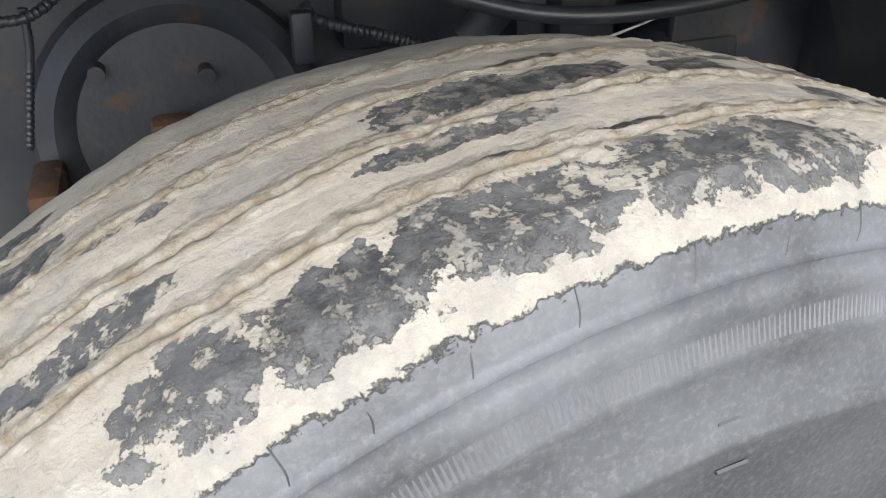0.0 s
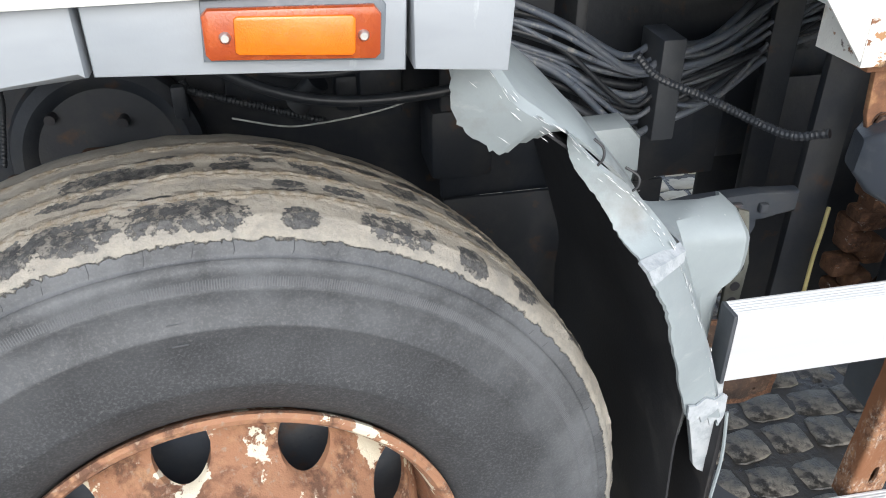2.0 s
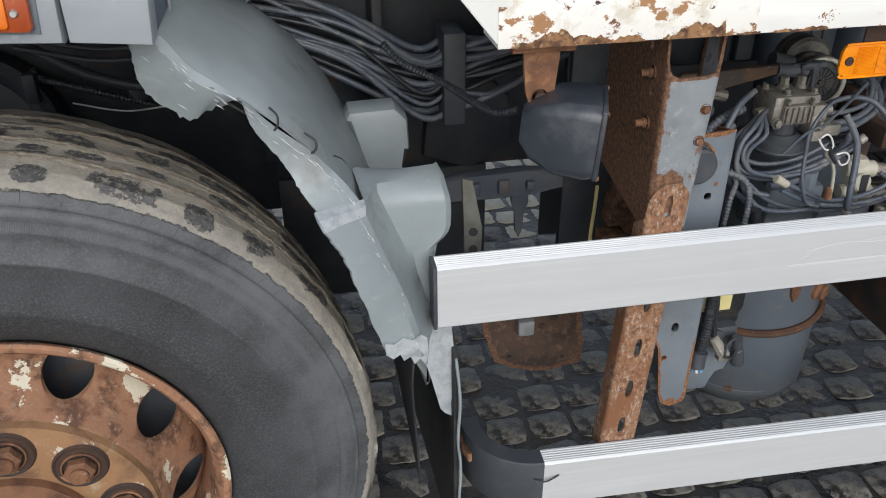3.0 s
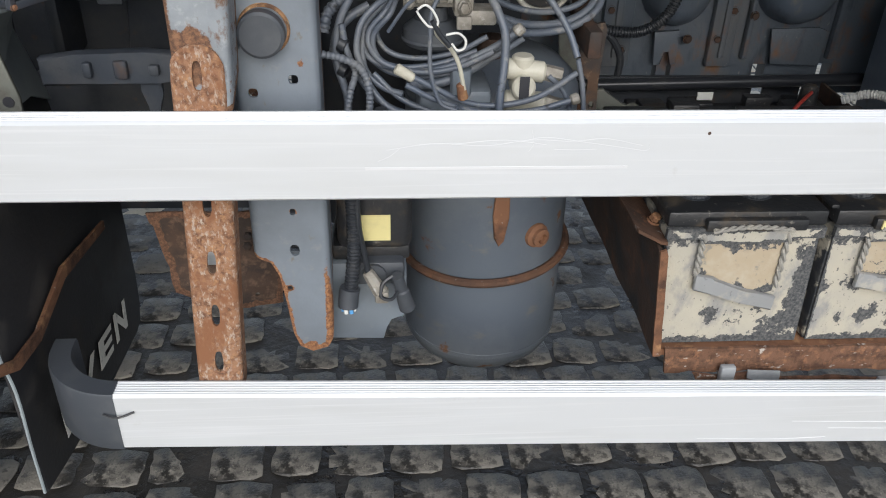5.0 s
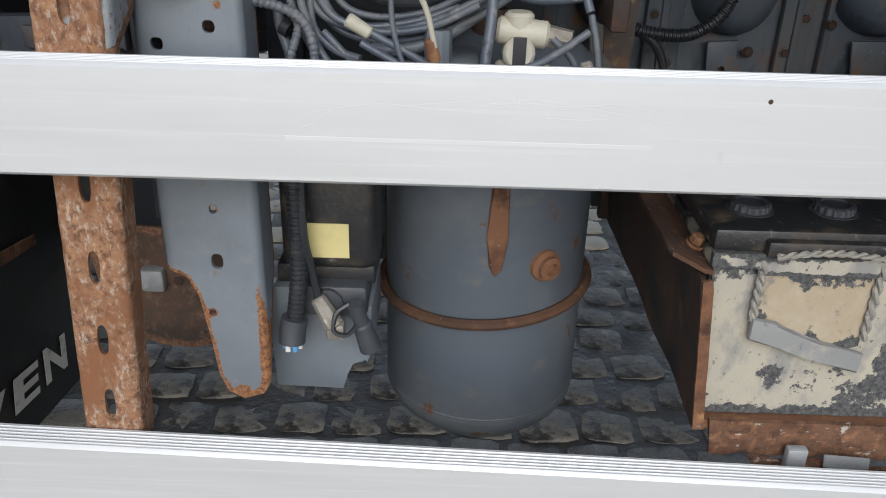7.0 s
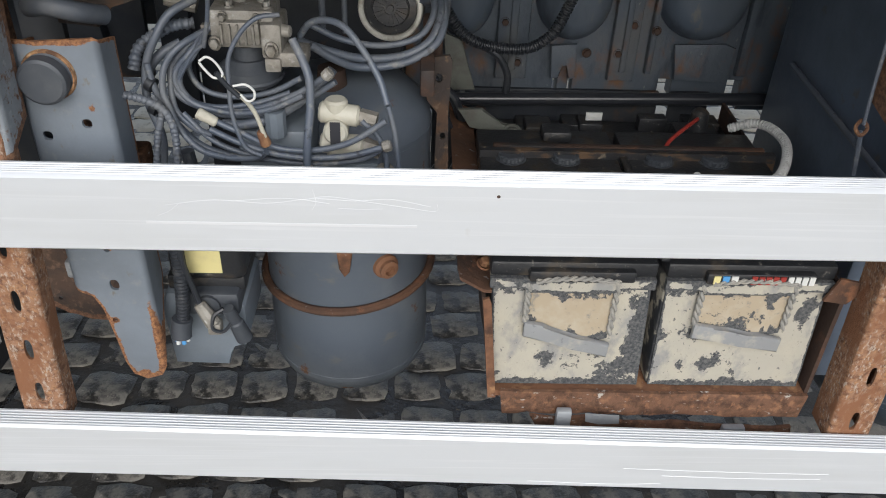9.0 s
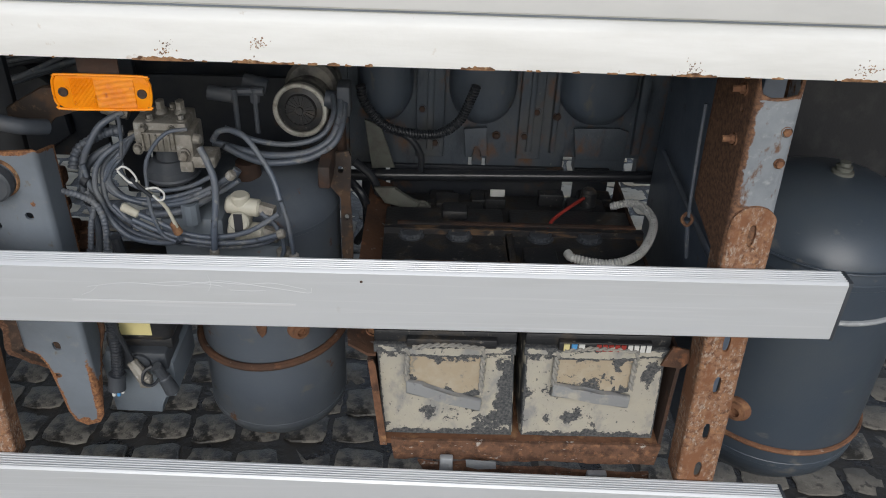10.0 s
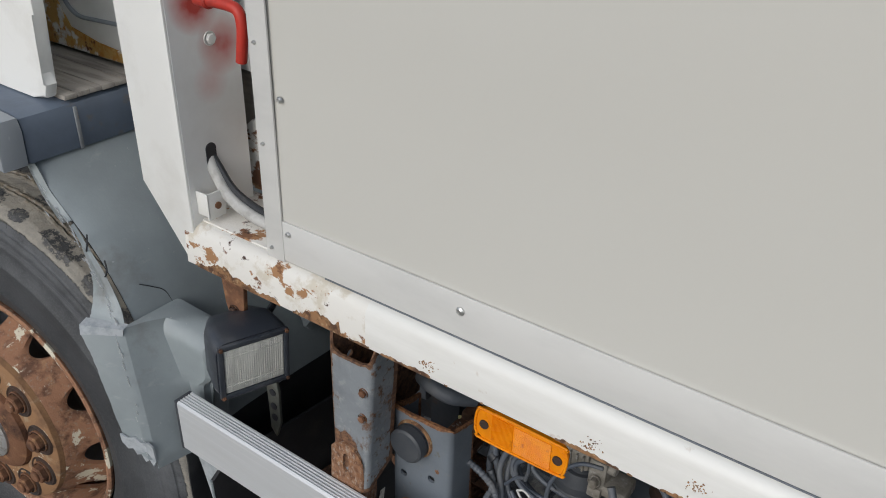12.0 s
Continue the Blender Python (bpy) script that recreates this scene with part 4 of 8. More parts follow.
rod(bm, (0.525, 0.108, 0.578), (0.545, 0.10, 0.545), 0.009, 10, 0.012, 0.002)
box(bm, 0.536, 0.556, 0.092, 0.11, 0.53, 0.55, 0.003)
part("plug_connector", bm, m_alu, dryer, "dusty grey plug connector")
bm = B()
tube(bm, [(0.505, 0.11, 0.735), (0.508, 0.105, 0.66), (0.506, 0.102, 0.60), (0.500, 0.10, 0.55)], 0.0105, 10, 10, 0.006)
part("loom_sleeve", bm, m_hose_dark, dryer, "black corrugated loom sleeve")
bm = B()
tube(bm, [(0.50, 0.10, 0.555), (0.497, 0.098, 0.54), (0.496, 0.095, 0.525)], 0.015, 12)
part("plug_shell", bm, m_cap, dryer, "black multi-pin plug")
for k in range(6):
    a = k * 1.05
    part("pin", rod(B(), (0.4965 + 0.008 * math.cos(a), 0.095 + 0.008 * math.sin(a), 0.53), (0.497 + 0.008 * math.cos(a), 0.092 + 0.008 * math.sin(a), 0.519), 0.0032, 8), m_blue if k % 2 else m_wire_white, dryer, "blue and white pins")
bm = B()
tube(bm, [(0.513, 0.11, 0.735), (0.515, 0.10, 0.66), (0.522, 0.105, 0.61), (0.527, 0.107, 0.575)], 0.0045, 8)
tube(bm, [(0.562, 0.10, 0.575), (0.548, 0.095, 0.565), (0.545, 0.09, 0.545), (0.56, 0.09, 0.54), (0.572, 0.1, 0.55)], 0.003, 6)
part("thin_cable", bm, m_hose_dark, dryer)

# --- battery carrier
NUDGE = Vector((0, 0, 0))
rnd = random.Random(12)
bm = B()
box(bm, 0.946, 1.422, 0.05, 0.62, 0.458, 0.4695)
carrier = part("battery_carrier", bm, m_rust, truck, "flaking rusty steel battery carrier")


def ragged_line(x0, z0, x1, z1, n, amp):
    return [(x0 + (x1 - x0) * k / n, z0 + (z1 - z0) * k / n + rnd.uniform(-amp, amp)) for k in range(n + 1)]


def bent(amount, y):
    return lambda u, v, d: (u, y + d + amount * noise.noise(Vector((u * 18, v * 30, 3))), v)


bm = plate([(0.958, 0.474), (1.424, 0.470)] + ragged_line(1.420, 0.424, 0.964, 0.430, 24, 0.003), (), 0.006, 0.010, 0.006, bent(0.004, 0.043))
part("front_lip", bm, m_lip, carrier, "flaking rusty front lip")
bm = plate(ragged_line(1.005, 0.430, 1.412, 0.408, 14, 0.003) + ragged_line(1.416, 0.378, 1.015, 0.415, 22, 0.003), (), 0.006, 0.010, 0.006, bent(0.007, 0.034))
part("lower_lip", bm, m_lip, carrier, "bent rusty lower lip")
for x0, x1, z0, z1 in ((1.043, 1.066, 0.385, 0.452), (1.30, 1.335, 0.385, 0.42)):
    part("grey_clip", box(B(), x0, x1, 0.022, 0.034, z0, z1, 0.003), m_galv, carrier, "grey painted clip")
part("paint_remnant", plate([(1.088, 0.440), (1.14, 0.436), (1.142, 0.420), (1.11, 0.418), (1.09, 0.424)], (), 0.002, 0.01, 0.004, bent(0.0, 0.0305)), m_galv, carrier, "grey paint left on the lip")
# left side plate with a flange turned outwards along its top
side = plate([(0.046, 0.462), (0.62, 0.462), (0.62, 0.655), (0.046, 0.648)], (), 0.005, 0.03, 0.02, lambda u, v, d: (0.928 - d + 0.10 * (0.65 - v) + 0.004 * noise.noise(Vector((u * 9, v * 9, 1))), u, v))
part("side_plate", side, m_rust_dark, carrier, "dark rusty side plate")
bm = plate([(0.0, 0.052), (-0.012, 0.046), (-0.044, 0.054), (-0.047, 0.075), (-0.044, 0.62), (0.0, 0.62)], [(-0.02, 0.19, 0.006, 0.006)], 0.005, 0.02, 0.01,
           lambda u, v, d: (0.934 + u, v, 0.651 + 0.45 * abs(u) + d + 0.003 * noise.noise(Vector((u * 20, v * 14, 5)))))
part("side_flange", bm, m_rust_brown, carrier, "brown rusty flange turned outwards")
bm = plate([(0.922, 0.646), (0.930, 0.650), (0.934, 0.640), (0.952, 0.462), (0.940, 0.462)], (), 0.004, 0.01, 0.005, bent(0.002, 0.042))
part("front_edge", bm, m_rust, carrier, "orange rusty front edge")
bm = B()
bolt(bm, (0.925, 0.10, 0.664), (0.3, -0.3, 1), 0.008, 0.012)
part("flange_bolt", bm, m_rust, carrier, "rusty bolt on the flange")
bm = plate([(0.05, 0.45), (0.62, 0.44), (0.62, 0.68), (0.05, 0.66)], (), 0.006, 0.03, 0.02, lambda u, v, d: (1.420 + d + 0.003 * noise.noise(Vector((u * 9, v * 9, 2))), u, v))
part("side_plate", bm, m_rust_dark, carrier, "dark rusty side plate")
bm = plate([(1.392, 0.650), (1.425, 0.646), (1.436, 0.66), (1.432, 0.684), (1.405, 0.69)], (), 0.004, 0.01, 0.005, bent(0.002, 0.044))
part("corner_tab", bm, m_rust_brown, carrier, "brown rusty corner tab")
bm = plate([(-0.034, 0.930), (0.012, 0.932), (0.012, 1.418), (-0.034, 1.420)], (), 0.004, 0.011, 0.005,
           lambda u, v, d: (v, 0.347 + max(u, 0.0) + (d if u <= 0 else 0.0), 0.713 + min(u, 0.0) - (d if u > 0 else 0.0) + 0.0012 * noise.noise(Vector((v * 14, u * 20, 3)))), None, (0.0,))
part("hold_down_angle", bm, m_hold, carrier, "grimy black hold-down angle across the batteries")
part("hold_down_bar", box(B(), 1.160, 1.172, 0.06, 0.345, 0.702, 0.708, 0.002), m_bat, carrier, "grimy hold-down bar between the batteries")
rnd = random.Random(12)
outline = [(0.858, 0.66), (0.876, 0.655), (0.878, 0.72), (0.876, 0.80), (0.880, 0.88), (0.875, 0.89), (0.838, 0.885), (0.842, 0.82), (0.858, 0.80), (0.857, 0.72)]
outline = [(x + rnd.uniform(-0.0012, 0.0012), z) for x, z in outline]
bm = plate(outline, [(0.860, 0.855, 0.005, 0.007), (0.868, 0.76, 0.004, 0.006)], 0.006, 0.012, 0.010, lambda u, v, d: (u, 0.30 + d + 0.0015 * noise.noise(Vector((u * 30, v * 20, 1))), v))
part("carrier_upright", bm, m_upright, carrier, "brown rusted upright beside the tank")
part("rear_plate", box(B(), 0.92, 1.43, 0.6, 0.62, 0.47, 0.62, 0.004), m_rust_dark, carrier)

# --- two batteries standing in the carrier
def battery(top, foot, bars, seed, blots, tilt):
    """Case with a muddy front face: top and foot give its left and right edges, blots the bare places (across, up, size, strength)."""
    (a0, a1), (b0, b1) = top, foot
    zt, zb = 0.671, 0.4705
    e = empty("battery", "mud-caked truck battery with black lid in a rusty carrier", "battery")
    tagged(e, group="truck batteries")
    e.location = ((b0 + b1) / 2, 0.32, 0.470)
    off = Matrix.Translation((-(b0 + b1) / 2, -0.32, -0.470))

    def p(name, bm, material, parent, label=""):
        return part(name, bm, material, parent, label, off if parent is e else None)

    def edge_x(v):
        f = (v - zb) / (zt - zb)
        return b0 + (a0 - b0) * f, b1 + (a1 - b1) * f

    bm = box(B(), 0, 1, 0.0655, 0.445, zb, zt - 0.002, 0.0)
    for v in bm.verts:
        l0, l1 = edge_x(v.co.z)
        v.co.x = l0 + (l1 - l0) * v.co.x
    bmesh.ops.bevel(bm, geom=bm.edges[:], offset=0.004, segments=2, profile=0.5, affect="EDGES")
    case = p("case", bm, m_bare_case, e, "black case smeared with mud")

    def wear(u, v):
        s, q = u, (v - zb) / (zt - zb)
        return min(1.1, sum(k * max(0.0, 1 - math.hypot((s - x) / r, (q - y) / (r * 1.1))) ** 0.6 for x, y, r, k in blots) * 1.25) + 0.05

    def shape(u, v, d):
        l0, l1 = edge_x(v)
        return l0 + (l1 - l0) * u, 0.0615 + d - 0.0010 * noise.noise(Vector((u * 7, v * 30, seed))), v

    face = plate([(0.012, zb + 0.002), (0.988, zb + 0.001), (0.99, zt - 0.004), (0.01, zt - 0.004)], (), 0.003, 0.02, 0.004, shape, wear)
    part("muddy_face", face, m_clay, case, "end face caked in pale dry mud")
    w = a1 - a0
    x0, x1 = a0, a1
    lid = B()
    box(lid, x0 - 0.002, x1 + 0.002, 0.058, 0.45, 0.676, 0.700, 0.004)
    box(lid, x0 + 0.05, x1 - 0.03, 0.047, 0.060, 0.674, 0.692, 0.003)
    lid = p("lid", lid, m_bat, e, "grimy black lid")
    for k in range(3):
        for dx in (0.22, 0.62):
            bm = B()
            c = Matrix.Translation((x0 + dx * w, 0.115 + k * 0.115, 0.7002))
            lathe(bm, [(0.0, 0.007), (0.014, 0.007), (0.0155, 0.0095), (0.0185, 0.0095), (0.0200, 0.008), (0.0205, 0.001), (0.025, 0.0005), (0.025, 0)], 64, c,
                  lambda q, h, a: (q + (0.0013 if math.cos(a * 16) > 0 and 0.0005 < h < 0.009 and q > 0.0195 and q < 0.022 else 0.0), h))
            part("filler_cap", bm, m_cap, lid, "round black ridged filler cap")
    # pocket of the rope handle
    pk0, pk1 = x0 + 0.052, x1 - 0.050
    face = plate([(0.0, 0.664), (1.0, 0.664), (0.99, 0.585 - tilt), (0.80, 0.578 - tilt), (0.12, 0.586), (0.02, 0.60)], (), 0.003, 0.03, 0.01,
                 lambda u, v, d: (pk0 + (pk1 - pk0) * u, 0.0580 + d, v), lambda u, v: wear(0.24 + 0.52 * u, v) * 0.8)
    p("handle_flap", face, m_clay_flat, e, "sunken panel plastered with tan mud")
    bar = [(0.0, 0.602), (0.22, 0.597), (0.40, 0.590 - tilt * 0.5), (0.62, 0.586 - tilt * 0.7), (0.76, 0.586 - tilt * 0.9), (1.0, 0.580 - tilt), (0.99, 0.556 - tilt), (0.55, 0.565 - tilt * 0.6), (0.30, 0.572 - tilt * 0.3), (0.0, 0.576)]
    bm = prism(B(), [(pk0 - 0.002 + (pk1 - pk0 + 0.004) * u, v) for u, v in bar], 0.047, 0.057, "y", 0.003)
    p("handle_bar", bm, m_handle, e, "dusty grey plastic handle bar")
    for q, drop in ((pk0, 0.0), (pk1, tilt)):
        for k in (0, 1):                                 # two twisted strands
            bm = B()
            tube(bm, [(q + 0.0024 * math.cos(n * 1.3 + k * math.pi), 0.0545 + 0.0024 * math.sin(n * 1.3 + k * math.pi), 0.668 - (0.0052 + drop * 0.07) * n) for n in range(15)], 0.0030, 6, 3)
            p("rope_handle", bm, m_rope, e, "muddy twisted rope handle")
    for k in (0, 1):
        bm = B()
        tube(bm, [(x0 + 0.06 + (w - 0.11) * n / 20, 0.0450 + 0.0024 * math.sin(n * 1.5 + k * math.pi), 0.677 + 0.006 * math.sin(math.pi * n / 20) + 0.0018 * math.cos(n * 1.5 + k * math.pi)) for n in range(21)], 0.0023, 6, 3)
        p("rope_top", bm, m_rope, e, "muddy twisted rope")
    rim = plate([(x0 - 0.002, 0.660), (x0 + 0.044, 0.660), (x0 + 0.054, 0.652), (x1 - 0.052, 0.653), (x1 - 0.042, 0.660), (x1 + 0.001, 0.659), (x1 + 0.001, 0.676), (x0 - 0.002, 0.676)], (), 0.008, 0.01, 0.004,
                lambda u, v, d: (u, 0.0525 + d, v), lambda u, v: wear((u - x0) / w, 0.655) * 0.7 + 0.1)
    p("rim", rim, m_clay, e, "muddy rim under the lid")
    # printed bars on the lid edge
    for a, b, material in bars:
        bm = B()
        box(bm, a, b, 0.0445, 0.0465, 0.677, 0.690)
        part("print_bar", bm, material, lid)
    return e


m_bare_case = mat("black_case_smeared_with_mud", (0.03, 0.033, 0.038), 0.5, 0.0, [((0.15, 0.145, 0.13), 0.8, 18, 0.5, 0.7, 6), ((0.31, 0.285, 0.23), 0.85, 30, 0.50, 0.58, 9)], [(160, 0.0005)])
bars = [(1.232 + 0.012 * k, 1.241 + 0.012 * k, c) for k, c in enumerate((m_label, m_blue, m_wire_white))]
bars += [(1.284 + 0.0098 * k, 1.2915 + 0.0098 * k, m_wire_red) for k in range(5)] + [(1.334 + 0.0098 * k, 1.3415 + 0.0098 * k, m_wire_white) for k in range(4)]
battery((0.933, 1.157), (0.944, 1.169), [], 2, ((0.95, 0.80, 0.11, 0.8), (0.96, 0.60, 0.11, 0.9), (0.95, 0.42, 0.13, 1.0), (0.92, 0.22, 0.14, 0.8), (0.76, 0.15, 0.12, 0.6), (0.36, 0.27, 0.09, 0.9), (0.52, 0.25, 0.10, 0.5), (0.03, 0.12, 0.06, 0.6), (0.68, 0.34, 0.10, 0.5)), 0.018)
battery((1.174, 1.404), (1.180, 1.414), bars, 5, ((0.18, 0.55, 0.06, 0.8), (0.24, 0.50, 0.05, 0.8), (0.14, 0.46, 0.05, 0.7), (0.34, 0.76, 0.10, 0.6), (0.50, 0.68, 0.09, 0.6), (0.62, 0.72, 0.08, 0.6), (0.66, 0.84, 0.06, 0.7), (0.92, 0.82, 0.07, 0.9), (0.90, 0.66, 0.07, 0.9), (0.86, 0.74, 0.05, 0.8),
                                                (0.36, 0.24, 0.10, 0.7), (0.20, 0.20, 0.06, 0.6), (0.52, 0.15, 0.07, 0.7), (0.02, 0.5, 0.10, 0.7), (0.45, 0.32, 0.06, 0.5)), 0.004)


# --- front wheel
st, cm = -0.103, -0.031
ax = Vector((math.sin(st) * math.cos(cm), math.cos(st) * math.cos(cm), math.sin(cm)))
WHEEL = Matrix.Translation((-0.607, -0.032, 0.5325)) @ ax.to_track_quat("Z", "Y").to_matrix().to_4x4()
wheel = new("wheel")
wheel.matrix_basis = WHEEL
wheel.parent = truck
wheel["label"] = "muddy worn truck tyre on a rusty steel rim"

# profile: radius, distance inwards from the rim's plane, tread mask, rib mask
prof = [(0.272, 0.03, 0, 0), (0.286, 0.012, 0, 0), (0.296, 0.0, 0, 0), (0.312, -0.010, 0, 0), (0.34, -0.018, 0, 0), (0.345, -0.0195, 0, 0), (0.349, -0.0185, 0, 0), (0.38, -0.0205, 0, 0), (0.412, -0.0195, 0, 0),
        (0.415, -0.0212, 0, 0), (0.419, -0.0212, 0, 0), (0.422, -0.0185, 0, 0), (0.440, -0.0155, 0, 0), (0.452, -0.0125, 0, 0), (0.455, -0.014, 0, 0), (0.458, -0.0125, 0, 0), (0.470, -0.0085, 0, 0), (0.4725, -0.0098, 0, 0),
        (0.480, -0.0066, 0, 0), (0.485, -0.0048, 0, 0), (0.4868, -0.0058, 0, 0), (0.4885, -0.0025, 0, 0), (0.491, -0.0018, 0.05, 0), (0.500, 0.0008, 0.3, 0), (0.508, 0.0035, 0.55, 0.7), (0.513, 0.0075, 0.9, 1), (0.5165, 0.013, 1, 1)]
grooves = (0.060, 0.108, 0.157, 0.205)
y = 0.018
W = 0.279
while y < W:
    g = min(abs(y - q) for q in grooves)
    crown = 0.5275 - (0.007 if y < 0.12 else 0.0115) * ((y - 0.12) / 0.12) ** 2
    crown += 0.0007 * math.exp(-((g - 0.0050) / 0.0030) ** 2)           # mud squeezed up beside the groove
    dip = 0.0034 * max(0.0, 1 - (g / 0.0024) ** 2)
    prof.append((crown - dip, y, 1, 0.0 if g < 0.006 else 1.0))
    y += 0.0014 if g < 0.014 else 0.006
prof += [(0.500, W + 0.005, 1, 0.3), (0.487, W + 0.011, 0, 0), (0.42, W + 0.028, 0, 0), (0.33, W + 0.02, 0, 0), (0.272, W - 0.01, 0, 0)]
SEG = 840
bm = B()
lay = bm.loops.layers.uv.new("UVMap")
run = [0.0]
for a, b in zip(prof, prof[1:]):
    run.append(run[-1] + math.hypot(a[0] - b[0], a[1] - b[1]))
lean = WHEEL.to_3x3().inverted() @ Vector((-1, 0, 0))      # the far shoulder has worn askew
rings = []
for (r, h, tr, rb) in prof:
    ring = []
    for k in range(SEG):
        a = 2 * math.pi * k / SEG
        hh, rr = h, r
        if h > 0.014 and h < W:
            hh += 0.0055 * noise.noise(Vector((math.cos(a) * 6, math.sin(a) * 6, h * 3))) + 0.0035 * noise.noise(Vector((math.cos(a) * 22, math.sin(a) * 22, h * 9))) + 0.0018 * noise.noise(Vector((math.cos(a) * 55, math.sin(a) * 55, h * 9)))
            rr += 0.0013 * noise.noise(Vector((math.cos(a) * 14, math.sin(a) * 14, h * 40)))
            if rb < 0.5 or min(abs(h - q) for q in grooves) < 0.013:
                rr += 0.0012 * noise.noise(Vector((math.cos(a) * 40, math.sin(a) * 40, h * 90))) + 0.0015 * noise.noise(Vector((math.cos(a) * 105, math.sin(a) * 105, h * 230)))
        off = 0.055 * max(0.0, h - 0.05)
        ring.append(bm.verts.new((rr * math.cos(a) + off * lean.x, rr * math.sin(a) + off * lean.y, hh)))
    rings.append(ring)
for i in range(len(prof) - 1):
    for k in range(SEG):
        j = (k + 1) % SEG
        f = bm.faces.new((rings[i][k], rings[i + 1][k], rings[i + 1][j], rings[i][j]))
        u0, u1 = k / SEG * 3.27, (k + 1) / SEG * 3.27
        for lp, (u, v) in zip(f.loops, ((u0, run[i]), (u0, run[i + 1]), (u1, run[i + 1]), (u1, run[i]))):
            lp[lay].uv = (u, v)
tyre = part("tyre", bm, m_tyre, wheel, "worn tyre with tread caked in dry beige mud", sharp=60)
for key, col in (("tread", 2), ("rib", 3), ("dust", 4), ("rut", 5), ("thin", 6)):
    at = tyre.data.attributes.new(key, "FLOAT", "POINT")
    at.data.foreach_set("value", np.repeat(np.array([p[col] if col < 4 else np.interp(p[0], (0.36, 0.48), (0.15, 1.0)) if col == 4 else np.interp(p[1], (0.012, 0.026), (1.0, 0.0)) if col == 6 else max(0.0, 1 - min(abs(p[1] - q) for q in grooves) / 0.015) * p[2] for p in prof], dtype=np.float32), SEG))

# bare rubber on the ribs: (degrees round the wheel, across, half length, half width); further round, patches of chance length
SHOWN = ((92.5, 0.032, 6.8, 0.0255), (80.5, 0.032, 4.9, 0.0265), (72.2, 0.029, 3.4, 0.022), (66.6, 0.028, 3.6, 0.023), (81, 0.091, 5.6, 0.011), (89.4, 0.067, 2.0, 0.005), (82.4, 0.067, 1.1, 0.004), (86.2, 0.133, 7.6, 0.018), (68, 0.148, 0.8, 0.006),
         (65.3, 0.153, 1.5, 0.006), (90.4, 0.166, 2.6, 0.004), (98, 0.125, 2.6, 0.018), (65.5, 0.086, 2.6, 0.009), (104.5, 0.022, 2.4, 0.015), (115.7, 0.027, 6.0, 0.022), (127, 0.022, 2.6, 0.021), (100.5, 0.147, 4.0, 0.011), (109.5, 0.125, 2.6, 0.010))
rnd = random.Random(41)
spots = list(SHOWN)
for mid_h, half_h in ((0.032, 0.022), (0.084, 0.018), (0.132, 0.018), (0.181, 0.016), (0.23, 0.018)):
    d = (101 if mid_h > 0.05 else 132) + rnd.uniform(0, 5)
    while d < 418:
        ln = rnd.uniform(2.0, 6.0)
        spots.append((d + ln, mid_h + rnd.uniform(-0.005, 0.005), ln, half_h * rnd.uniform(0.6, 1.0)))
        d += 2 * ln + rnd.uniform(1.5, 6.0)
ang = np.degrees(2 * np.pi * np.arange(SEG) / SEG)
field = np.zeros((len(prof), SEG), dtype=np.float32)
hs = np.array([q[1] for q in prof])
for d, h, ld, lh in spots:
    da = (ang - d + 180) % 360 - 180
    ld, lh = ld * 0.90, lh * 0.86
    rho = ((np.abs(da)[None, :] / ld) ** 3 + (np.abs(hs - h)[:, None] / lh) ** 3) ** (1 / 3)
    field = np.maximum(field, np.clip(1.5 - rho, 0, 1))
at = tyre.data.attributes.new("bare", "FLOAT", "POINT")
at.data.foreach_set("value", field.ravel())

# raised lettering of the sidewall as plain blocks, and hairline cracks of the shoulder
def on_side(r, a, h=-0.014):
    return Vector((r * math.cos(a), r * math.sin(a), h))


m_dusty_side = mat("dusty_sidewall_rubber", (0.085, 0.089, 0.096), 0.6, 0.0, [((0.11, 0.115, 0.122), 0.7, 30, 0.45, 0.7, 5)])
m_side = mat("embossed_rubber", (0.044, 0.047, 0.051), 0.6, 0.0, [((0.09, 0.094, 0.1), 0.7, 30, 0.45, 0.7, 5)])
for a0, widths in ((radians(-128), (2.6, 1.2, 3.0, 1.2, 2.6)), (radians(-100), (2.8, 1.4, 1.4)), (radians(-52), (2.6, 2.6, 1.2, 2.6))):
    a = a0
    for wdt in widths:
        bm = B()
        w = radians(wdt)
        g = []
        for h in (-0.018, -0.0219):
            for r, aa in ((0.350, a), (0.350, a + w), (0.408, a + w * 1.08), (0.408, a - w * 0.08)):
                g.append(bm.verts.new(on_side(r, aa, h)))
        for f in ((0, 1, 2, 3), (4, 5, 6, 7), (0, 1, 5, 4), (1, 2, 6, 5), (2, 3, 7, 6), (3, 0, 4, 7)):
            bm.faces.new([g[i] for i in f])
        part("embossed_block", bm, m_side, tyre, smooth=False)
        a += w + radians(0.9)
bm = B()
rnd = random.Random(5)
for k in range(70):
    a = 2 * math.pi * k / 70 + rnd.uniform(-0.02, 0.02)
    r1 = rnd.uniform(0.500, 0.506)
    tube(bm, [on_side(0.4895, a, -0.0021), on_side(0.495, a + 0.003, -0.0007), on_side(r1, a + rnd.uniform(0.0, 0.010), 0.0022)], 0.0004, 4, 3)
pieces("shoulder_crack", bm, m_side, tyre, "hairline shoulder crack")
for a in (radians(-89), radians(-86.5), radians(89)):
    bm = B()
    tube(bm, [on_side(0.428, a - 0.02, -0.0172), on_side(0.428, a + 0.02, -0.0172)], 0.0011, 4, 2)
    tube(bm, [on_side(0.404, a - 0.02, -0.0205), on_side(0.404, a + 0.02, -0.0205)], 0.0011, 4, 2)
    pieces("wear_mark", bm, m_side, tyre)

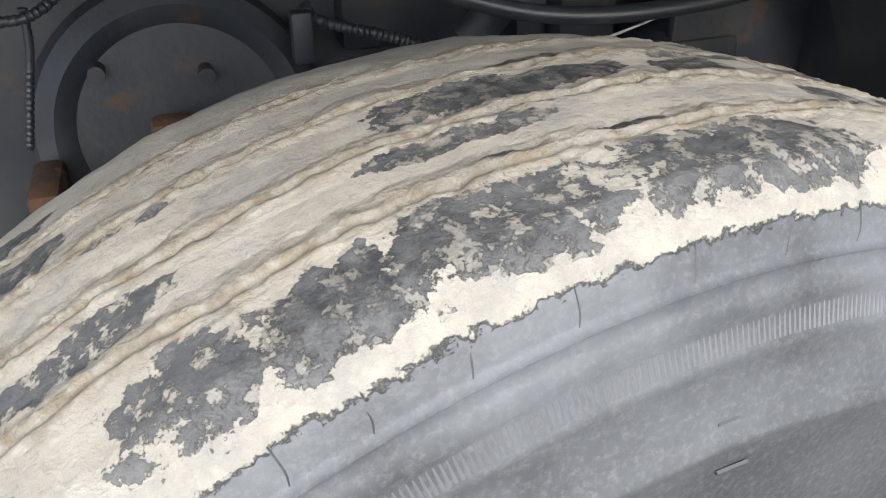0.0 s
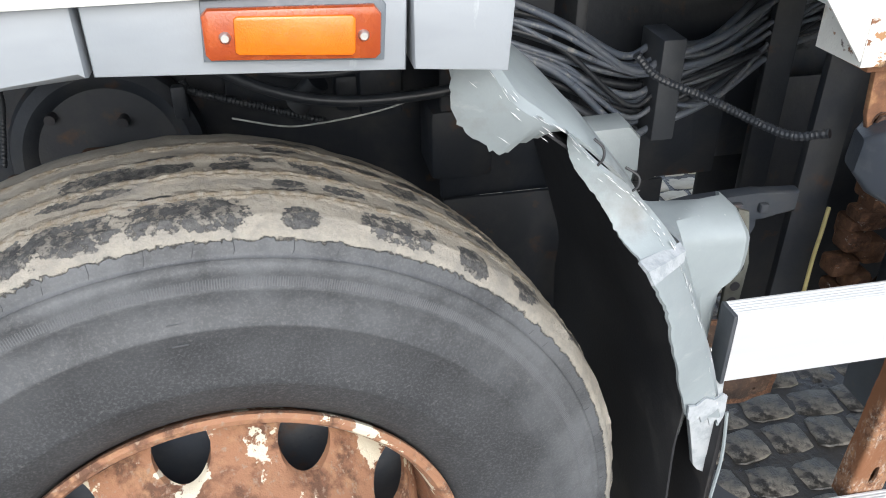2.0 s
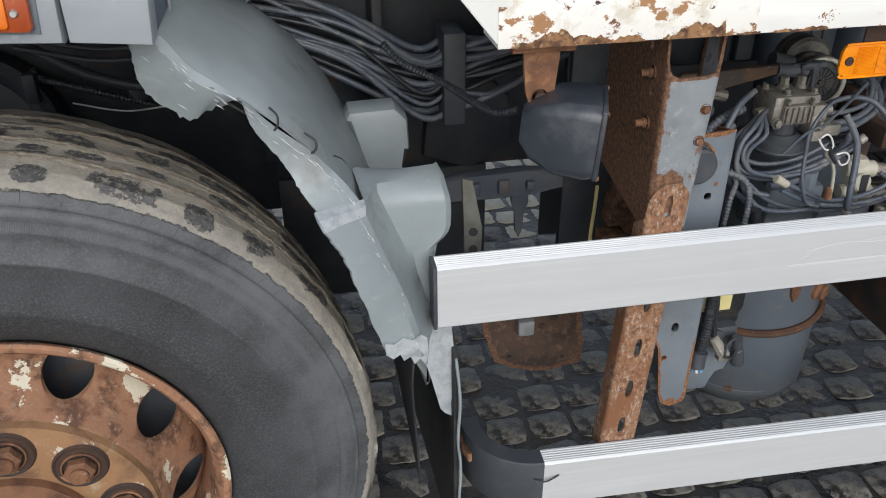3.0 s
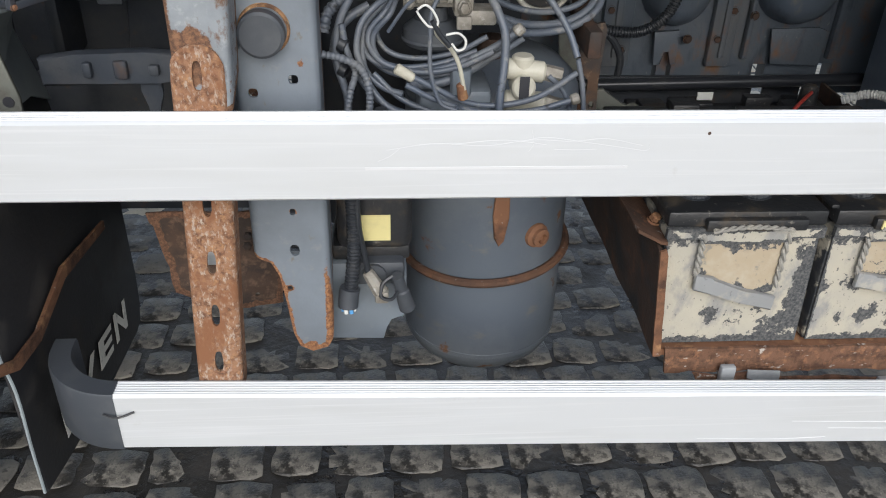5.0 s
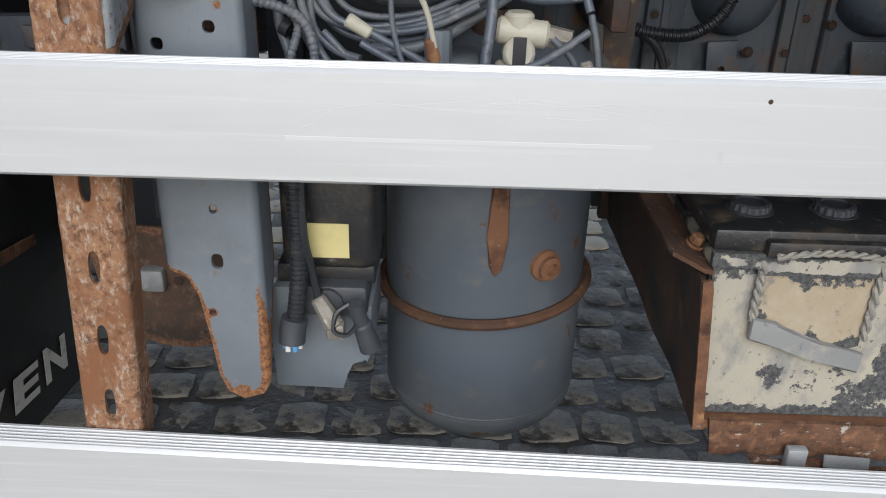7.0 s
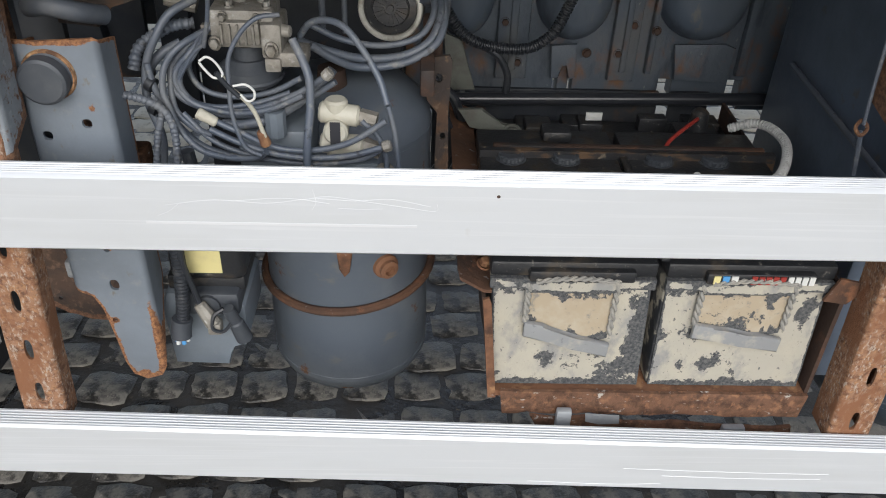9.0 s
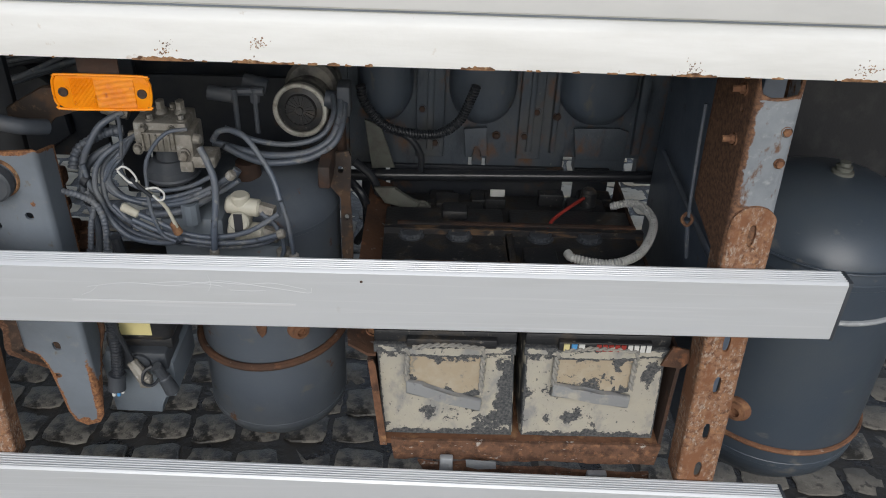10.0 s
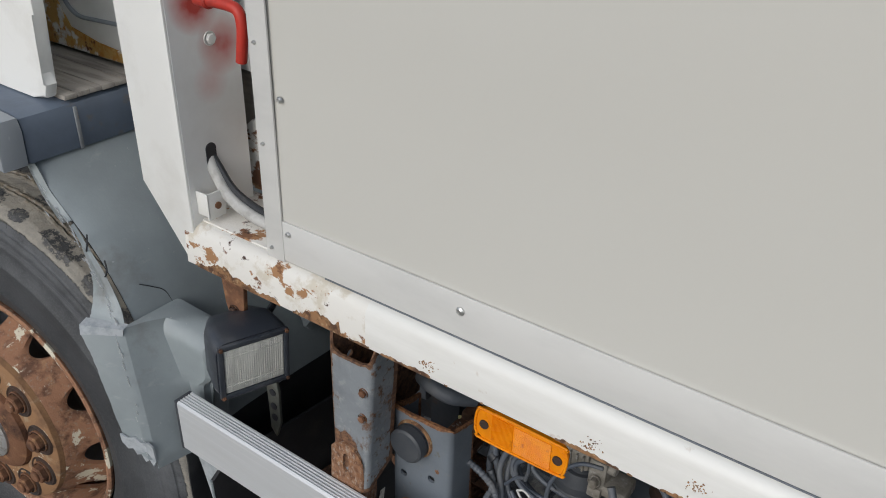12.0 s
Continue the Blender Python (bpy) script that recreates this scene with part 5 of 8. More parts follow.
# band of fine radial ribs
V, Fc = [], []
for k in range(1100):
    a = 2 * math.pi * k / 1100
    for r, da, h in ((0.4585, 0, -0.0124), (0.4680, 0, -0.0090), (0.4585, 0.0016, -0.01275), (0.4680, 0.0016, -0.00935), (0.4585, 0.0032, -0.0124), (0.4680, 0.0032, -0.0090)):
        V.append(on_side(r, a + da, h)[:])
    o = 6 * k
    Fc += [(o, o + 1, o + 3, o + 2), (o + 2, o + 3, o + 5, o + 4), (o, o + 2, o + 4), (o + 1, o + 5, o + 3)]
me = bpy.data.meshes.new("rib_band")
me.from_pydata(V, [], Fc)
me.materials.append(m_dusty_side)
band = new("rib_band", me)
band.parent = tyre
tagged(band, kind="stuff")

# rim: flange, well and disc with oval hand holes
bm = B()
lathe(bm, [(0.268, 0.04), (0.281, 0.014), (0.290, 0.0015), (0.2905, -0.004), (0.286, -0.0075), (0.279, -0.006), (0.272, 0.002), (0.266, 0.02), (0.262, 0.05), (0.258, 0.085), (0.252, 0.12)], 96)
rim = part("rim", bm, m_rim, wheel, "rusty steel rim with flaking cream paint")
bm = B()
disc = [(0.257, 0.118), (0.254, 0.095), (0.250, 0.076), (0.246, 0.062), (0.241, 0.050), (0.236, 0.041), (0.230, 0.032), (0.224, 0.023), (0.218, 0.014), (0.212, 0.004), (0.206, -0.008), (0.200, -0.021), (0.195, -0.032), (0.190, -0.040), (0.182, -0.044), (0.14, -0.044), (0.06, -0.044)]
NS = 240
rings = [[bm.verts.new((r * math.cos(2 * math.pi * k / NS), r * math.sin(2 * math.pi * k / NS), h)) for k in range(NS)] for r, h in disc]
for a, b in zip(rings, rings[1:]):
    for k in range(NS):
        bm.faces.new((a[k], b[k], b[(k + 1) % NS], a[(k + 1) % NS]))
HR, HW, HH = 0.2275, 0.0335, 0.0235
def hole_of(v):
    r, a = math.hypot(v.x, v.y), math.atan2(v.y, v.x)
    c = (round((a - 0.157) / (2 * math.pi / 10))) * (2 * math.pi / 10) + 0.157
    return (a - c) * HR / HW, (r - HR) / HH, c
gone = [f for f in bm.faces if (lambda q: q[0] ** 2 + q[1] ** 2 < 1)(hole_of(f.calc_center_median()))]
bmesh.ops.delete(bm, geom=gone, context="FACES")
rim_edges = [e for e in bm.edges if len(e.link_faces) == 1 and all(0.19 < math.hypot(v.co.x, v.co.y) < 0.2555 for v in e.verts)]
for v in {v for e in rim_edges for v in e.verts}:
    p, q, c = hole_of(v.co)
    s = 1 / max(1e-6, math.hypot(p, q))
    r, a = HR + q * s * HH, c + p * s * HW / HR
    h = np.interp(-r, [-d[0] for d in disc], [d[1] for d in disc])
    v.co = Vector((r * math.cos(a), r * math.sin(a), h))
ext = bmesh.ops.extrude_edge_only(bm, edges=rim_edges)["geom"]
for v in [g for g in ext if isinstance(g, bmesh.types.BMVert)]:
    v.co.z += 0.014
part("wheel_disc", bm, m_rim, rim, "rusty disc with oval hand holes", sharp=40)
bm = B()
lathe(bm, [(0.193, -0.036), (0.190, -0.047), (0.184, -0.051), (0.15, -0.0515), (0.115, -0.053), (0.108, -0.050), (0.105, -0.040)], 72)
ring = part("nut_ring", bm, m_hubring, wheel, "tan rusted nut ring")
bm = B()
lathe(bm, [(0.108, -0.03), (0.104, -0.060), (0.094, -0.068), (0.07, -0.072), (0.0, -0.073)], 48)
hub = part("hub", bm, m_rust, wheel, "rusty hub")
bm = B()
lathe(bm, [(0.066, -0.070), (0.066, -0.077), (0.058, -0.081), (0.0, -0.082)], 40)
part("hub_cover", bm, m_silver, hub, "dull silver hub cover")
for k in range(10):
    a = 2 * math.pi * k / 10 + 0.471
    c = Vector((0.1490 * math.cos(a), 0.1490 * math.sin(a), -0.0515))
    part("nut_seat", lathe(B(), [(0.010, -0.0008), (0.031, -0.0012), (0.034, -0.0035), (0.037, 0.0005)], 28, Matrix.Translation(c)), m_rust_dark, wheel, "dark sunken nut seat")
    bm = B()
    lathe(bm, [(0.025, -0.001), (0.025, -0.005), (0.023, -0.006)], 24, Matrix.Translation(c))
    lathe(bm, [(0.0205, -0.005), (0.0205, -0.016), (0.017, -0.019), (0.012, -0.019)], 6, Matrix.Translation(c))
    lathe(bm, [(0.0125, -0.014), (0.0125, -0.023), (0.0105, -0.025), (0, -0.025)], 14, Matrix.Translation(c))
    part("wheel_nut", bm, m_rust, wheel, "rusty hexagon wheel nut")
bm = B()
lathe(bm, [(0.0, 0.1), (0.26, 0.115), (0.262, 0.26), (0.0, 0.262)], 48)
part("brake_drum", bm, m_dark, wheel, "black brake drum behind the hand holes")

# --- mudguard behind the wheel
RIDGE = [(-0.56, 1.262), (-0.46, 1.255), (-0.38, 1.232), (-0.305, 1.188), (-0.244, 1.138), (-0.194, 1.098), (-0.155, 1.058), (-0.122, 1.012), (-0.098, 0.968), (-0.070, 0.90), (-0.045, 0.82), (-0.022, 0.735)]


def sheet(rows, thick):
    """A skin through rows of points, with thickness."""
    bm = B()
    g = [[bm.verts.new(p) for p in row] for row in rows]
    for a, b in zip(g, g[1:]):
        for k in range(len(a) - 1):
            bm.faces.new((a[k], a[k + 1], b[k + 1], b[k]))
    bmesh.ops.recalc_face_normals(bm, faces=bm.faces)
    bmesh.ops.solidify(bm, geom=bm.faces[:], thickness=thick)
    return bm


def dense(pts, n=6):
    return [(p.x, p.z) for p in spline([(x, 0, z) for x, z in pts], n)]


rid = dense(RIDGE[2:])
bm = sheet([[(x - 0.02 * s * s, y, z + dz - 0.05 * s * s) for x, z in rid] for y, s, dz in ((-0.018, 0, 0.0), (-0.008, 0, 0.006), (0.02, 0, 0.012), (0.12, 0.0, 0.016), (0.25, 0.1, 0.014), (0.40, 0.3, 0.008), (0.48, 0.5, -0.02))], 0.004)
mudguard = part("mudguard", bm, m_fender, truck, "cracked grey plastic mudguard with a torn lip")
lining = dense(RIDGE[2:] + [(-0.024, 0.66), (-0.020, 0.56), (-0.016, 0.46)])
bm = sheet([[(x - 0.010, y, z - 0.009 + dz) for x, z in lining] for y, dz in ((-0.012, 0.0), (0.02, 0.004), (0.12, 0.006), (0.25, 0.002), (0.40, -0.010), (0.48, -0.04))], 0.003)
part("inner_liner", bm, m_black, mudguard, "dark sheet added for the shade beside the wheel arch under the mudguard")
# torn outer flange, in two pieces with the gap between them
rnd = random.Random(3)
up_r = dense([(-0.40, 1.240), (-0.365, 1.232), (-0.33, 1.219), (-0.300, 1.201), (-0.285, 1.180), (-0.273, 1.163), (-0.252, 1.146), (-0.238, 1.135), (-0.226, 1.125)], 5)
up_l = dense([(-0.38, 1.205), (-0.345, 1.195), (-0.335, 1.182), (-0.335, 1.152), (-0.324, 1.128), (-0.303, 1.107), (-0.286, 1.096), (-0.258, 1.107), (-0.234, 1.117)], 5)
bm = sheet([[(x, -0.0195, z) for x, z in up_r], [(x * 0.85 + u * 0.15, -0.0255, z * 0.85 + w * 0.15) for (x, z), (u, w) in zip(up_r, up_l)], [((x + u) / 2, -0.020, (z + w) / 2) for (x, z), (u, w) in zip(up_r, up_l)],
            [(u + rnd.uniform(-0.002, 0.002), -0.006, w + rnd.uniform(-0.0025, 0.0025)) for u, w in up_l]], 0.003)
part("torn_flange", bm, m_fender, mudguard, "torn grey flange")
lo_r = dense([(-0.222, 1.121), (-0.191, 1.088), (-0.150, 1.053), (-0.113, 1.011), (-0.094, 0.984)], 8)
lo_l = dense([(-0.221, 1.108), (-0.212, 1.080), (-0.184, 1.042), (-0.166, 1.010), (-0.147, 0.990)], 8)
n = len(lo_r) - 1
bm = sheet([[(x, -0.0195 - 0.022 * (k / n) ** 2, z) for k, (x, z) in enumerate(lo_r)], [(x * 0.85 + u * 0.15, -0.0255 - 0.024 * (k / n) ** 2, z * 0.85 + w * 0.15) for k, ((x, z), (u, w)) in enumerate(zip(lo_r, lo_l))],
            [(u + rnd.uniform(-0.001, 0.001), -0.018 - 0.052 * (k / n) ** 2.2, w + rnd.uniform(-0.001, 0.001)) for k, (u, w) in enumerate(lo_l)]], 0.003)
part("torn_flange", bm, m_fender, mudguard, "torn grey flange")
# small shelf, and the lower flange that stands out towards the road
bm = sheet([[(-0.153, -0.070, 0.994), (-0.124, -0.055, 0.992), (-0.092, -0.036, 0.988)], [(-0.149, -0.086, 0.990), (-0.120, -0.069, 0.988), (-0.090, -0.048, 0.984)], [(-0.143, -0.091, 0.976), (-0.118, -0.073, 0.976), (-0.091, -0.050, 0.972)]], 0.004)
part("step", bm, m_fender_torn, mudguard, "pale scuffed moulding step")
lw_r = dense([(-0.092, 0.976), (-0.068, 0.910), (-0.044, 0.846), (-0.022, 0.765)], 8)
lw_l = dense([(-0.142, 0.976), (-0.123, 0.938), (-0.109, 0.890), (-0.079, 0.786)], 8)
n = len(lw_r) - 1
yr = [-0.046 - 0.028 * k / n for k in range(n + 1)]
bm = sheet([[(x, y, z) for (x, z), y in zip(lw_r, yr)], [(x * 0.85 + u * 0.15, y - 0.010, z * 0.85 + w * 0.15) for (x, z), (u, w), y in zip(lw_r, lw_l, yr)], [(u + rnd.uniform(-0.0015, 0.0015), -0.090, w) for u, w in lw_l]], 0.004)
part("lower_flange", bm, m_fender, mudguard, "scuffed grey lower flange")
# one moulded face from the flange round to the rear corner
rows = []
zs = [p[1] for p in lw_r][::-1]
edge = [(0.60, 0.002), (0.70, 0.004), (0.80, 0.000), (0.875, 0.002), (0.885, 0.014), (0.893, 0.023), (0.905, 0.028), (0.93, 0.029), (0.960, 0.028), (0.975, 0.026), (1.0, 0.024)]
for k in range(26):
    z = 0.745 + 0.240 * k / 25
    x0 = np.interp(z, zs, [p[0] for p in lw_r][::-1])
    y0 = np.interp(z, zs, yr[::-1])
    x1 = np.interp(z, [e[0] for e in edge], [e[1] for e in edge])
    t = max(0.0, (z - 0.955) / 0.03) ** 2                # the shelf rolls back at the top
    rows.append([(x0, y0, z), (x0 + 0.005, y0 * 0.72, z), (x0 + 0.011, y0 * 0.30, z), (x0 + 0.022, 0.006 + 0.012 * t, z), (x0 * 0.5 + x1 * 0.5, 0.012 + 0.02 * t, z), (x1 - 0.008, 0.013 + 0.03 * t, z), (x1, 0.019 + 0.035 * t, z), (x1 + 0.001, 0.06, z)])
rows.append([(p[0] - 0.004 * min(1, m), p[1] + 0.012 + 0.004 * m, 0.988) for m, p in enumerate(rows[-1])])
rows.append([(p[0] - 0.006, 0.06 + 0.003 * m, 0.984) for m, p in enumerate(rows[-1])])
rows = [[(x, y, z - (0.022 * max(0, m - 2) / 5 * min(1.0, max(0.0, (z - 0.92) / 0.06)))) for m, (x, y, z) in enumerate(row)] for row in rows]
part("rear_face", sheet(rows, 0.003), m_fender, mudguard, "moulded grey rear face")
top = [(-0.0805, 0.806), (-0.068, 0.800), (-0.055, 0.806), (-0.042, 0.798), (-0.030, 0.802), (-0.022, 0.795)]
low = [(-0.020, 0.765), (-0.026, 0.752), (-0.032, 0.764), (-0.040, 0.757), (-0.046, 0.772), (-0.055, 0.768), (-0.060, 0.781), (-0.070, 0.777), (-0.079, 0.787)]
bm = plate(top + low, (), 0.003, 0.004, 0.004, lambda u, v, d: (u, -0.0955 + (u + 0.08) * 0.30 + d + 0.0012 * noise.noise(Vector((u * 80, v * 80, 3))), v))
part("torn_edge", bm, m_fender_torn, mudguard, "pale torn edge")
# pale scuffs along the ridge and the flange
rnd = random.Random(17)
V, Fc = [], []
for row, other, y0, y1 in ((up_r, up_l, -0.0262, -0.0262), (lo_r, lo_l, -0.0262, -0.0505), (lw_r, lw_l, -0.0570, -0.0850)):
    for k in range(36):
        i = rnd.randrange(1, len(row) - 1)
        f = abs(rnd.gauss(0.13, 0.05)) if k % 3 else rnd.uniform(0.1, 0.8)
        q = y0 + (y1 - y0) * i / len(row)
        p0 = Vector((row[i][0] * (1 - f) + other[i][0] * f, q - 0.0006, row[i][1] * (1 - f) + other[i][1] * f))
        d = Vector((row[i + 1][0] - row[i - 1][0], 0, row[i + 1][1] - row[i - 1][1])).normalized()
        e = Vector((-d.z, 0, d.x))
        L, w = rnd.uniform(0.002, 0.010), rnd.uniform(0.0003, 0.0007)
        o = len(V)
        V += [(p0 - d * L)[:], (p0 + e * w)[:], (p0 + d * L * 0.8)[:], (p0 - e * w * 0.7)[:], (p0 + Vector((0, 0.0025, 0)))[:]]
        Fc += [(o, o + 1, o + 2, o + 3), (o, o + 1, o + 4), (o + 1, o + 2, o + 4), (o + 2, o + 3, o + 4), (o + 3, o, o + 4)]
me = bpy.data.meshes.new("scuff")
me.from_pydata(V, [], Fc)
me.materials.append(m_scuff)
ob = new("scuff", me)
ob.parent = mudguard
tagged(ob, kind="stuff")
# rear moulding facing the road, and its shelf
bm = B()
prism(bm, [(-0.110, 0.955), (-0.090, 0.966), (-0.002, 0.961), (0.018, 0.956), (0.027, 0.946), (0.029, 0.912), (0.022, 0.895), (0.004, 0.882), (0.000, 0.80), (0.004, 0.70), (0.000, 0.62), (-0.008, 0.61), (-0.022, 0.66), (-0.030, 0.725), (-0.05, 0.82), (-0.075, 0.90)], 0.032, 0.066, "y", 0.008)
part("rear_moulding", bm, m_fender, mudguard, "moulded grey rear section")
bm = B()
prism(bm, [(-0.092, 0.958), (-0.084, 0.972), (-0.010, 0.974), (0.010, 0.952), (0.012, 0.90), (-0.014, 0.868), (-0.020, 0.82), (-0.042, 0.82), (-0.060, 0.88)], 0.29, 0.35, "y", 0.010)
part("inner_moulding", bm, m_fender, mudguard, "second grey moulding further in")
bm = B()
prism(bm, [(-0.030, 0.76), (0.000, 0.790), (0.010, 0.772), (0.026, 0.765), (0.032, 0.68), (0.026, 0.60), (0.027, 0.572), (0.016, 0.580), (0.009, 0.59), (-0.004, 0.65), (-0.014, 0.69), (-0.024, 0.72)], 0.004, 0.0145, "y", 0.001)
part("torn_tail", bm, m_fender_torn, mudguard, "pale torn tail of the plastic")
bm = B()
for (x, z), dx in (((-0.189, 1.097), 0.004), ((-0.152, 1.062), 0.008)):
    tube(bm, [(x - 0.004, -0.018, z + 0.012), (x + dx, -0.024, z + 0.004), (x + dx, -0.027, z - 0.006), (x - 0.001, -0.026, z - 0.014)], 0.0014, 6)
pieces("wire_stitch", bm, m_black, mudguard, "black wire stitch over a crack")
bm = B()
tube(bm, [(-0.122, 0.014, 1.027), (-0.116, 0.032, 1.016), (-0.109, 0.049, 1.003), (-0.098, 0.055, 0.980), (-0.087, 0.061, 0.957)], 0.0009, 5)
part("crack", bm, m_letter, mudguard, "thin dark crack")
bm = B()
prism(bm, [(0.060, 0.935), (0.076, 0.93), (0.092, 0.85), (0.090, 0.78), (0.077, 0.745), (0.065, 0.76), (0.064, 0.85)], 0.10, 0.106, "y", 0.001)
mg_br = part("stay_plate", bm, m_hanger, mudguard, "grey drilled stay plate with rusty edges")
bm = B()
for z in (0.845, 0.815, 0.79):
    rod(bm, (0.078, 0.103, z), (0.078, 0.0985, z), 0.007, 12)
pieces("stay_hole", bm, m_letter, mg_br)

# --- mud flap with worn print
def flap_x(y, z):
    return 0.026 + 0.010 * math.sin(y * 7 + 0.5) * (0.75 - z)


bm = B()
flap = [(-0.012, 0.70), (0.02, 0.72), (0.50, 0.66), (0.535, 0.60), (0.545, 0.30), (0.540, 0.23), (0.52, 0.198), (0.49, 0.192), (0.25, 0.228), (0.06, 0.262), (-0.008, 0.272)]
prism(bm, flap, 0.0, 0.008, "x", 0.002)
for v in bm.verts:
    v.co.x += flap_x(v.co.y, v.co.z)
mflap = part("mud_flap", bm, m_flap, truck, "black rubber mud flap with worn white block print")
def letter(ch, size, heavy, slant):
    """One character of the built-in font as a bmesh, in the x-y plane."""
    cu = bpy.data.curves.new("letter", "FONT")
    cu.body, cu.size, cu.offset, cu.shear, cu.extrude = ch, size, heavy, slant, 0.0005
    cu.resolution_u = 8
    tmp = bpy.data.objects.new("letter", cu)
    me = bpy.data.meshes.new_from_object(tmp)
    bm = B()
    bm.from_mesh(me)
    bpy.data.objects.remove(tmp)
    bpy.data.meshes.remove(me)
    return bm


for ch, y0, y1, z0, z1 in (("V", 0.168, 0.254, 0.288, 0.340), ("E", 0.262, 0.352, 0.270, 0.324), ("N", 0.362, 0.449, 0.252, 0.312)):
    bm = letter(ch, 1.0, 0.035, 0.12)
    lo, hi = [min(v.co[k] for v in bm.verts) for k in (0, 1)], [max(v.co[k] for v in bm.verts) for k in (0, 1)]
    for v in bm.verts:
        a, b = (v.co.x - lo[0]) / (hi[0] - lo[0]), (v.co.y - lo[1]) / (hi[1] - lo[1])
        y, z = y0 + (y1 - y0) * a, z0 + (z1 - z0) * b - 0.016 * (a - 0.5)
        v.co = Vector((0.0085 + flap_x(y, z) + 0.0006 * (v.co.z > 0), y, z))
    part("flap_letter", bm, m_flapletter, mflap, "worn white printed letter")
part("flap_print", box(B(), 0.044, 0.0445, 0.075, 0.11, 0.30, 0.352, 0, 1), m_flapletter, mflap, "worn white print")
bm = B()
tube(bm, [(0.030, -0.013, 0.70), (0.036, -0.016, 0.62), (0.033, -0.017, 0.54), (0.038, -0.014, 0.47), (0.034, -0.013, 0.36), (0.032, -0.012, 0.275)], 0.0025, 6)
part("torn_edge", bm, m_fender, mflap, "pale frayed flap edge")
bm = B()
prism(bm, [(-0.06, 0.535), (0.0, 0.500), (0.076, 0.490), (0.20, 0.518), (0.40, 0.490), (0.40, 0.506), (0.20, 0.538), (0.076, 0.508), (0.0, 0.517), (-0.06, 0.552)], 0.040, 0.046, "x", 0.001)
part("flap_strip", bm, m_rust, mflap, "rusty clamping strip")

# --- cab sill above the wheel with marker lamp
YS = -0.070
bm = B()
prism(bm, [(-1.5, 1.09), (-1.1, 1.15), (-0.9, 1.190), (-0.785, 1.210), (-0.631, 1.222), (-0.631, 1.289), (-1.5, 1.289)], YS, YS + 0.04, "y", 0.006)
sill = part("cab_sill", bm, m_cabgrey, truck, "pale grey cab sill panel")
bm = B()
prism(bm, [(-0.627, 1.222), (-0.384, 1.210), (-0.380, 1.289), (-0.627, 1.289)], YS, YS + 0.04, "y", 0.006)
part("sill_panel", bm, m_cabgrey, sill, "grey sill panel holding the marker lamp")
bm = B()
prism(bm, [(-0.378, 1.212), (-0.298, 1.205), (-0.294, 1.262), (-0.300, 1.284), (-0.378, 1.287)], YS - 0.003, YS + 0.04, "y", 0.003)
part("corner_cover", bm, m_cabgrey, sill, "streaked grey corner cover")
bm = B()
prism(bm, [(-1.5, 1.278), (-0.392, 1.280), (-0.392, 1.288), (-1.5, 1.288)], YS - 0.011, YS + 0.001, "y", 0.003)
part("white_door_edge", bm, m_whitegrey, sill, "white paint above the sill")
bm = B()
prism(bm, [(-0.5432, 1.230), (-0.4024, 1.222), (-0.3988, 1.266), (-0.4041, 1.275), (-0.5396, 1.278)], YS - 0.003, YS + 0.005, "y", 0.003)
part("lamp_bezel", bm, m_chassis, sill, "dark lamp bezel")
bm = B()
prism(bm, [(-0.5370, 1.234), (-0.4103, 1.227), (-0.4059, 1.231), (-0.4041, 1.262), (-0.4094, 1.269), (-0.5344, 1.273), (-0.5396, 1.268), (-0.5405, 1.239)], YS - 0.013, YS - 0.002, "y", 0.003)
lampm = part("marker_lamp", bm, m_orange_end, truck, "orange side marker lamp with corroded screws")
bm = B()
prism(bm, [(-0.5176, 1.241), (-0.5150, 1.2385), (-0.4288, 1.2325), (-0.4261, 1.235), (-0.4244, 1.261), (-0.4270, 1.264), (-0.5132, 1.268), (-0.5159, 1.266)], YS - 0.017, YS - 0.0125, "y", 0.002)
part("raised_lens", bm, m_orange, lampm, "raised orange lens")
bm = B()
for x, z in ((-0.5238, 1.252), (-0.4191, 1.247)):
    lathe(bm, [(0.0, 0.004), (0.003, 0.004), (0.0045, 0.002), (0.0048, 0)], 12, along((x, YS - 0.0125, z), (x, -1, z)))
pieces("lens_screw", bm, m_steel, lampm, "bright cross-head screw")
# black wheel-arch cover running inwards, step boards and cab bottom on it
bm = B()
prism(bm, [(-0.90, 1.287), (-0.325, 1.287), (-0.304, 1.280), (-0.296, 1.262), (-0.300, 1.205), (-0.312, 1.200), (-0.316, 1.250), (-0.34, 1.262), (-0.90, 1.262)], YS + 0.041, 0.46, "y", 0.006)
arch = part("arch_cover", bm, m_divider, truck, "black plastic wheel-arch cover with dusty top")
part("arch_rib", box(B(), -0.2965, -0.2925, 0.06, 0.066, 1.205, 1.278, 0.001), m_galv, arch, "pale rib")
bm = B()
for k in range(11):
    box(bm, -0.95, -0.303 - 0.001 * (k % 3), 0.054 + 0.0235 * k, 0.0768 + 0.0235 * k, 1.2875, 1.2955 + 0.0008 * (k % 2), 0.0015)
pieces("step_board", bm, m_plank, arch, "weathered grey step board")
bm = B()
prism(bm, [(-1.6, 1.290), (-0.352, 1.290), (-0.318, 1.295), (-0.308, 1.318), (-0.318, 1.335), (-0.298, 1.43), (-0.27, 2.4), (-1.6, 2.4)], 0.030, 0.052, "y", 0.005)
cab = part("cab_side", bm, m_whitegrey, truck, "white cab side with a rusty lower corner")
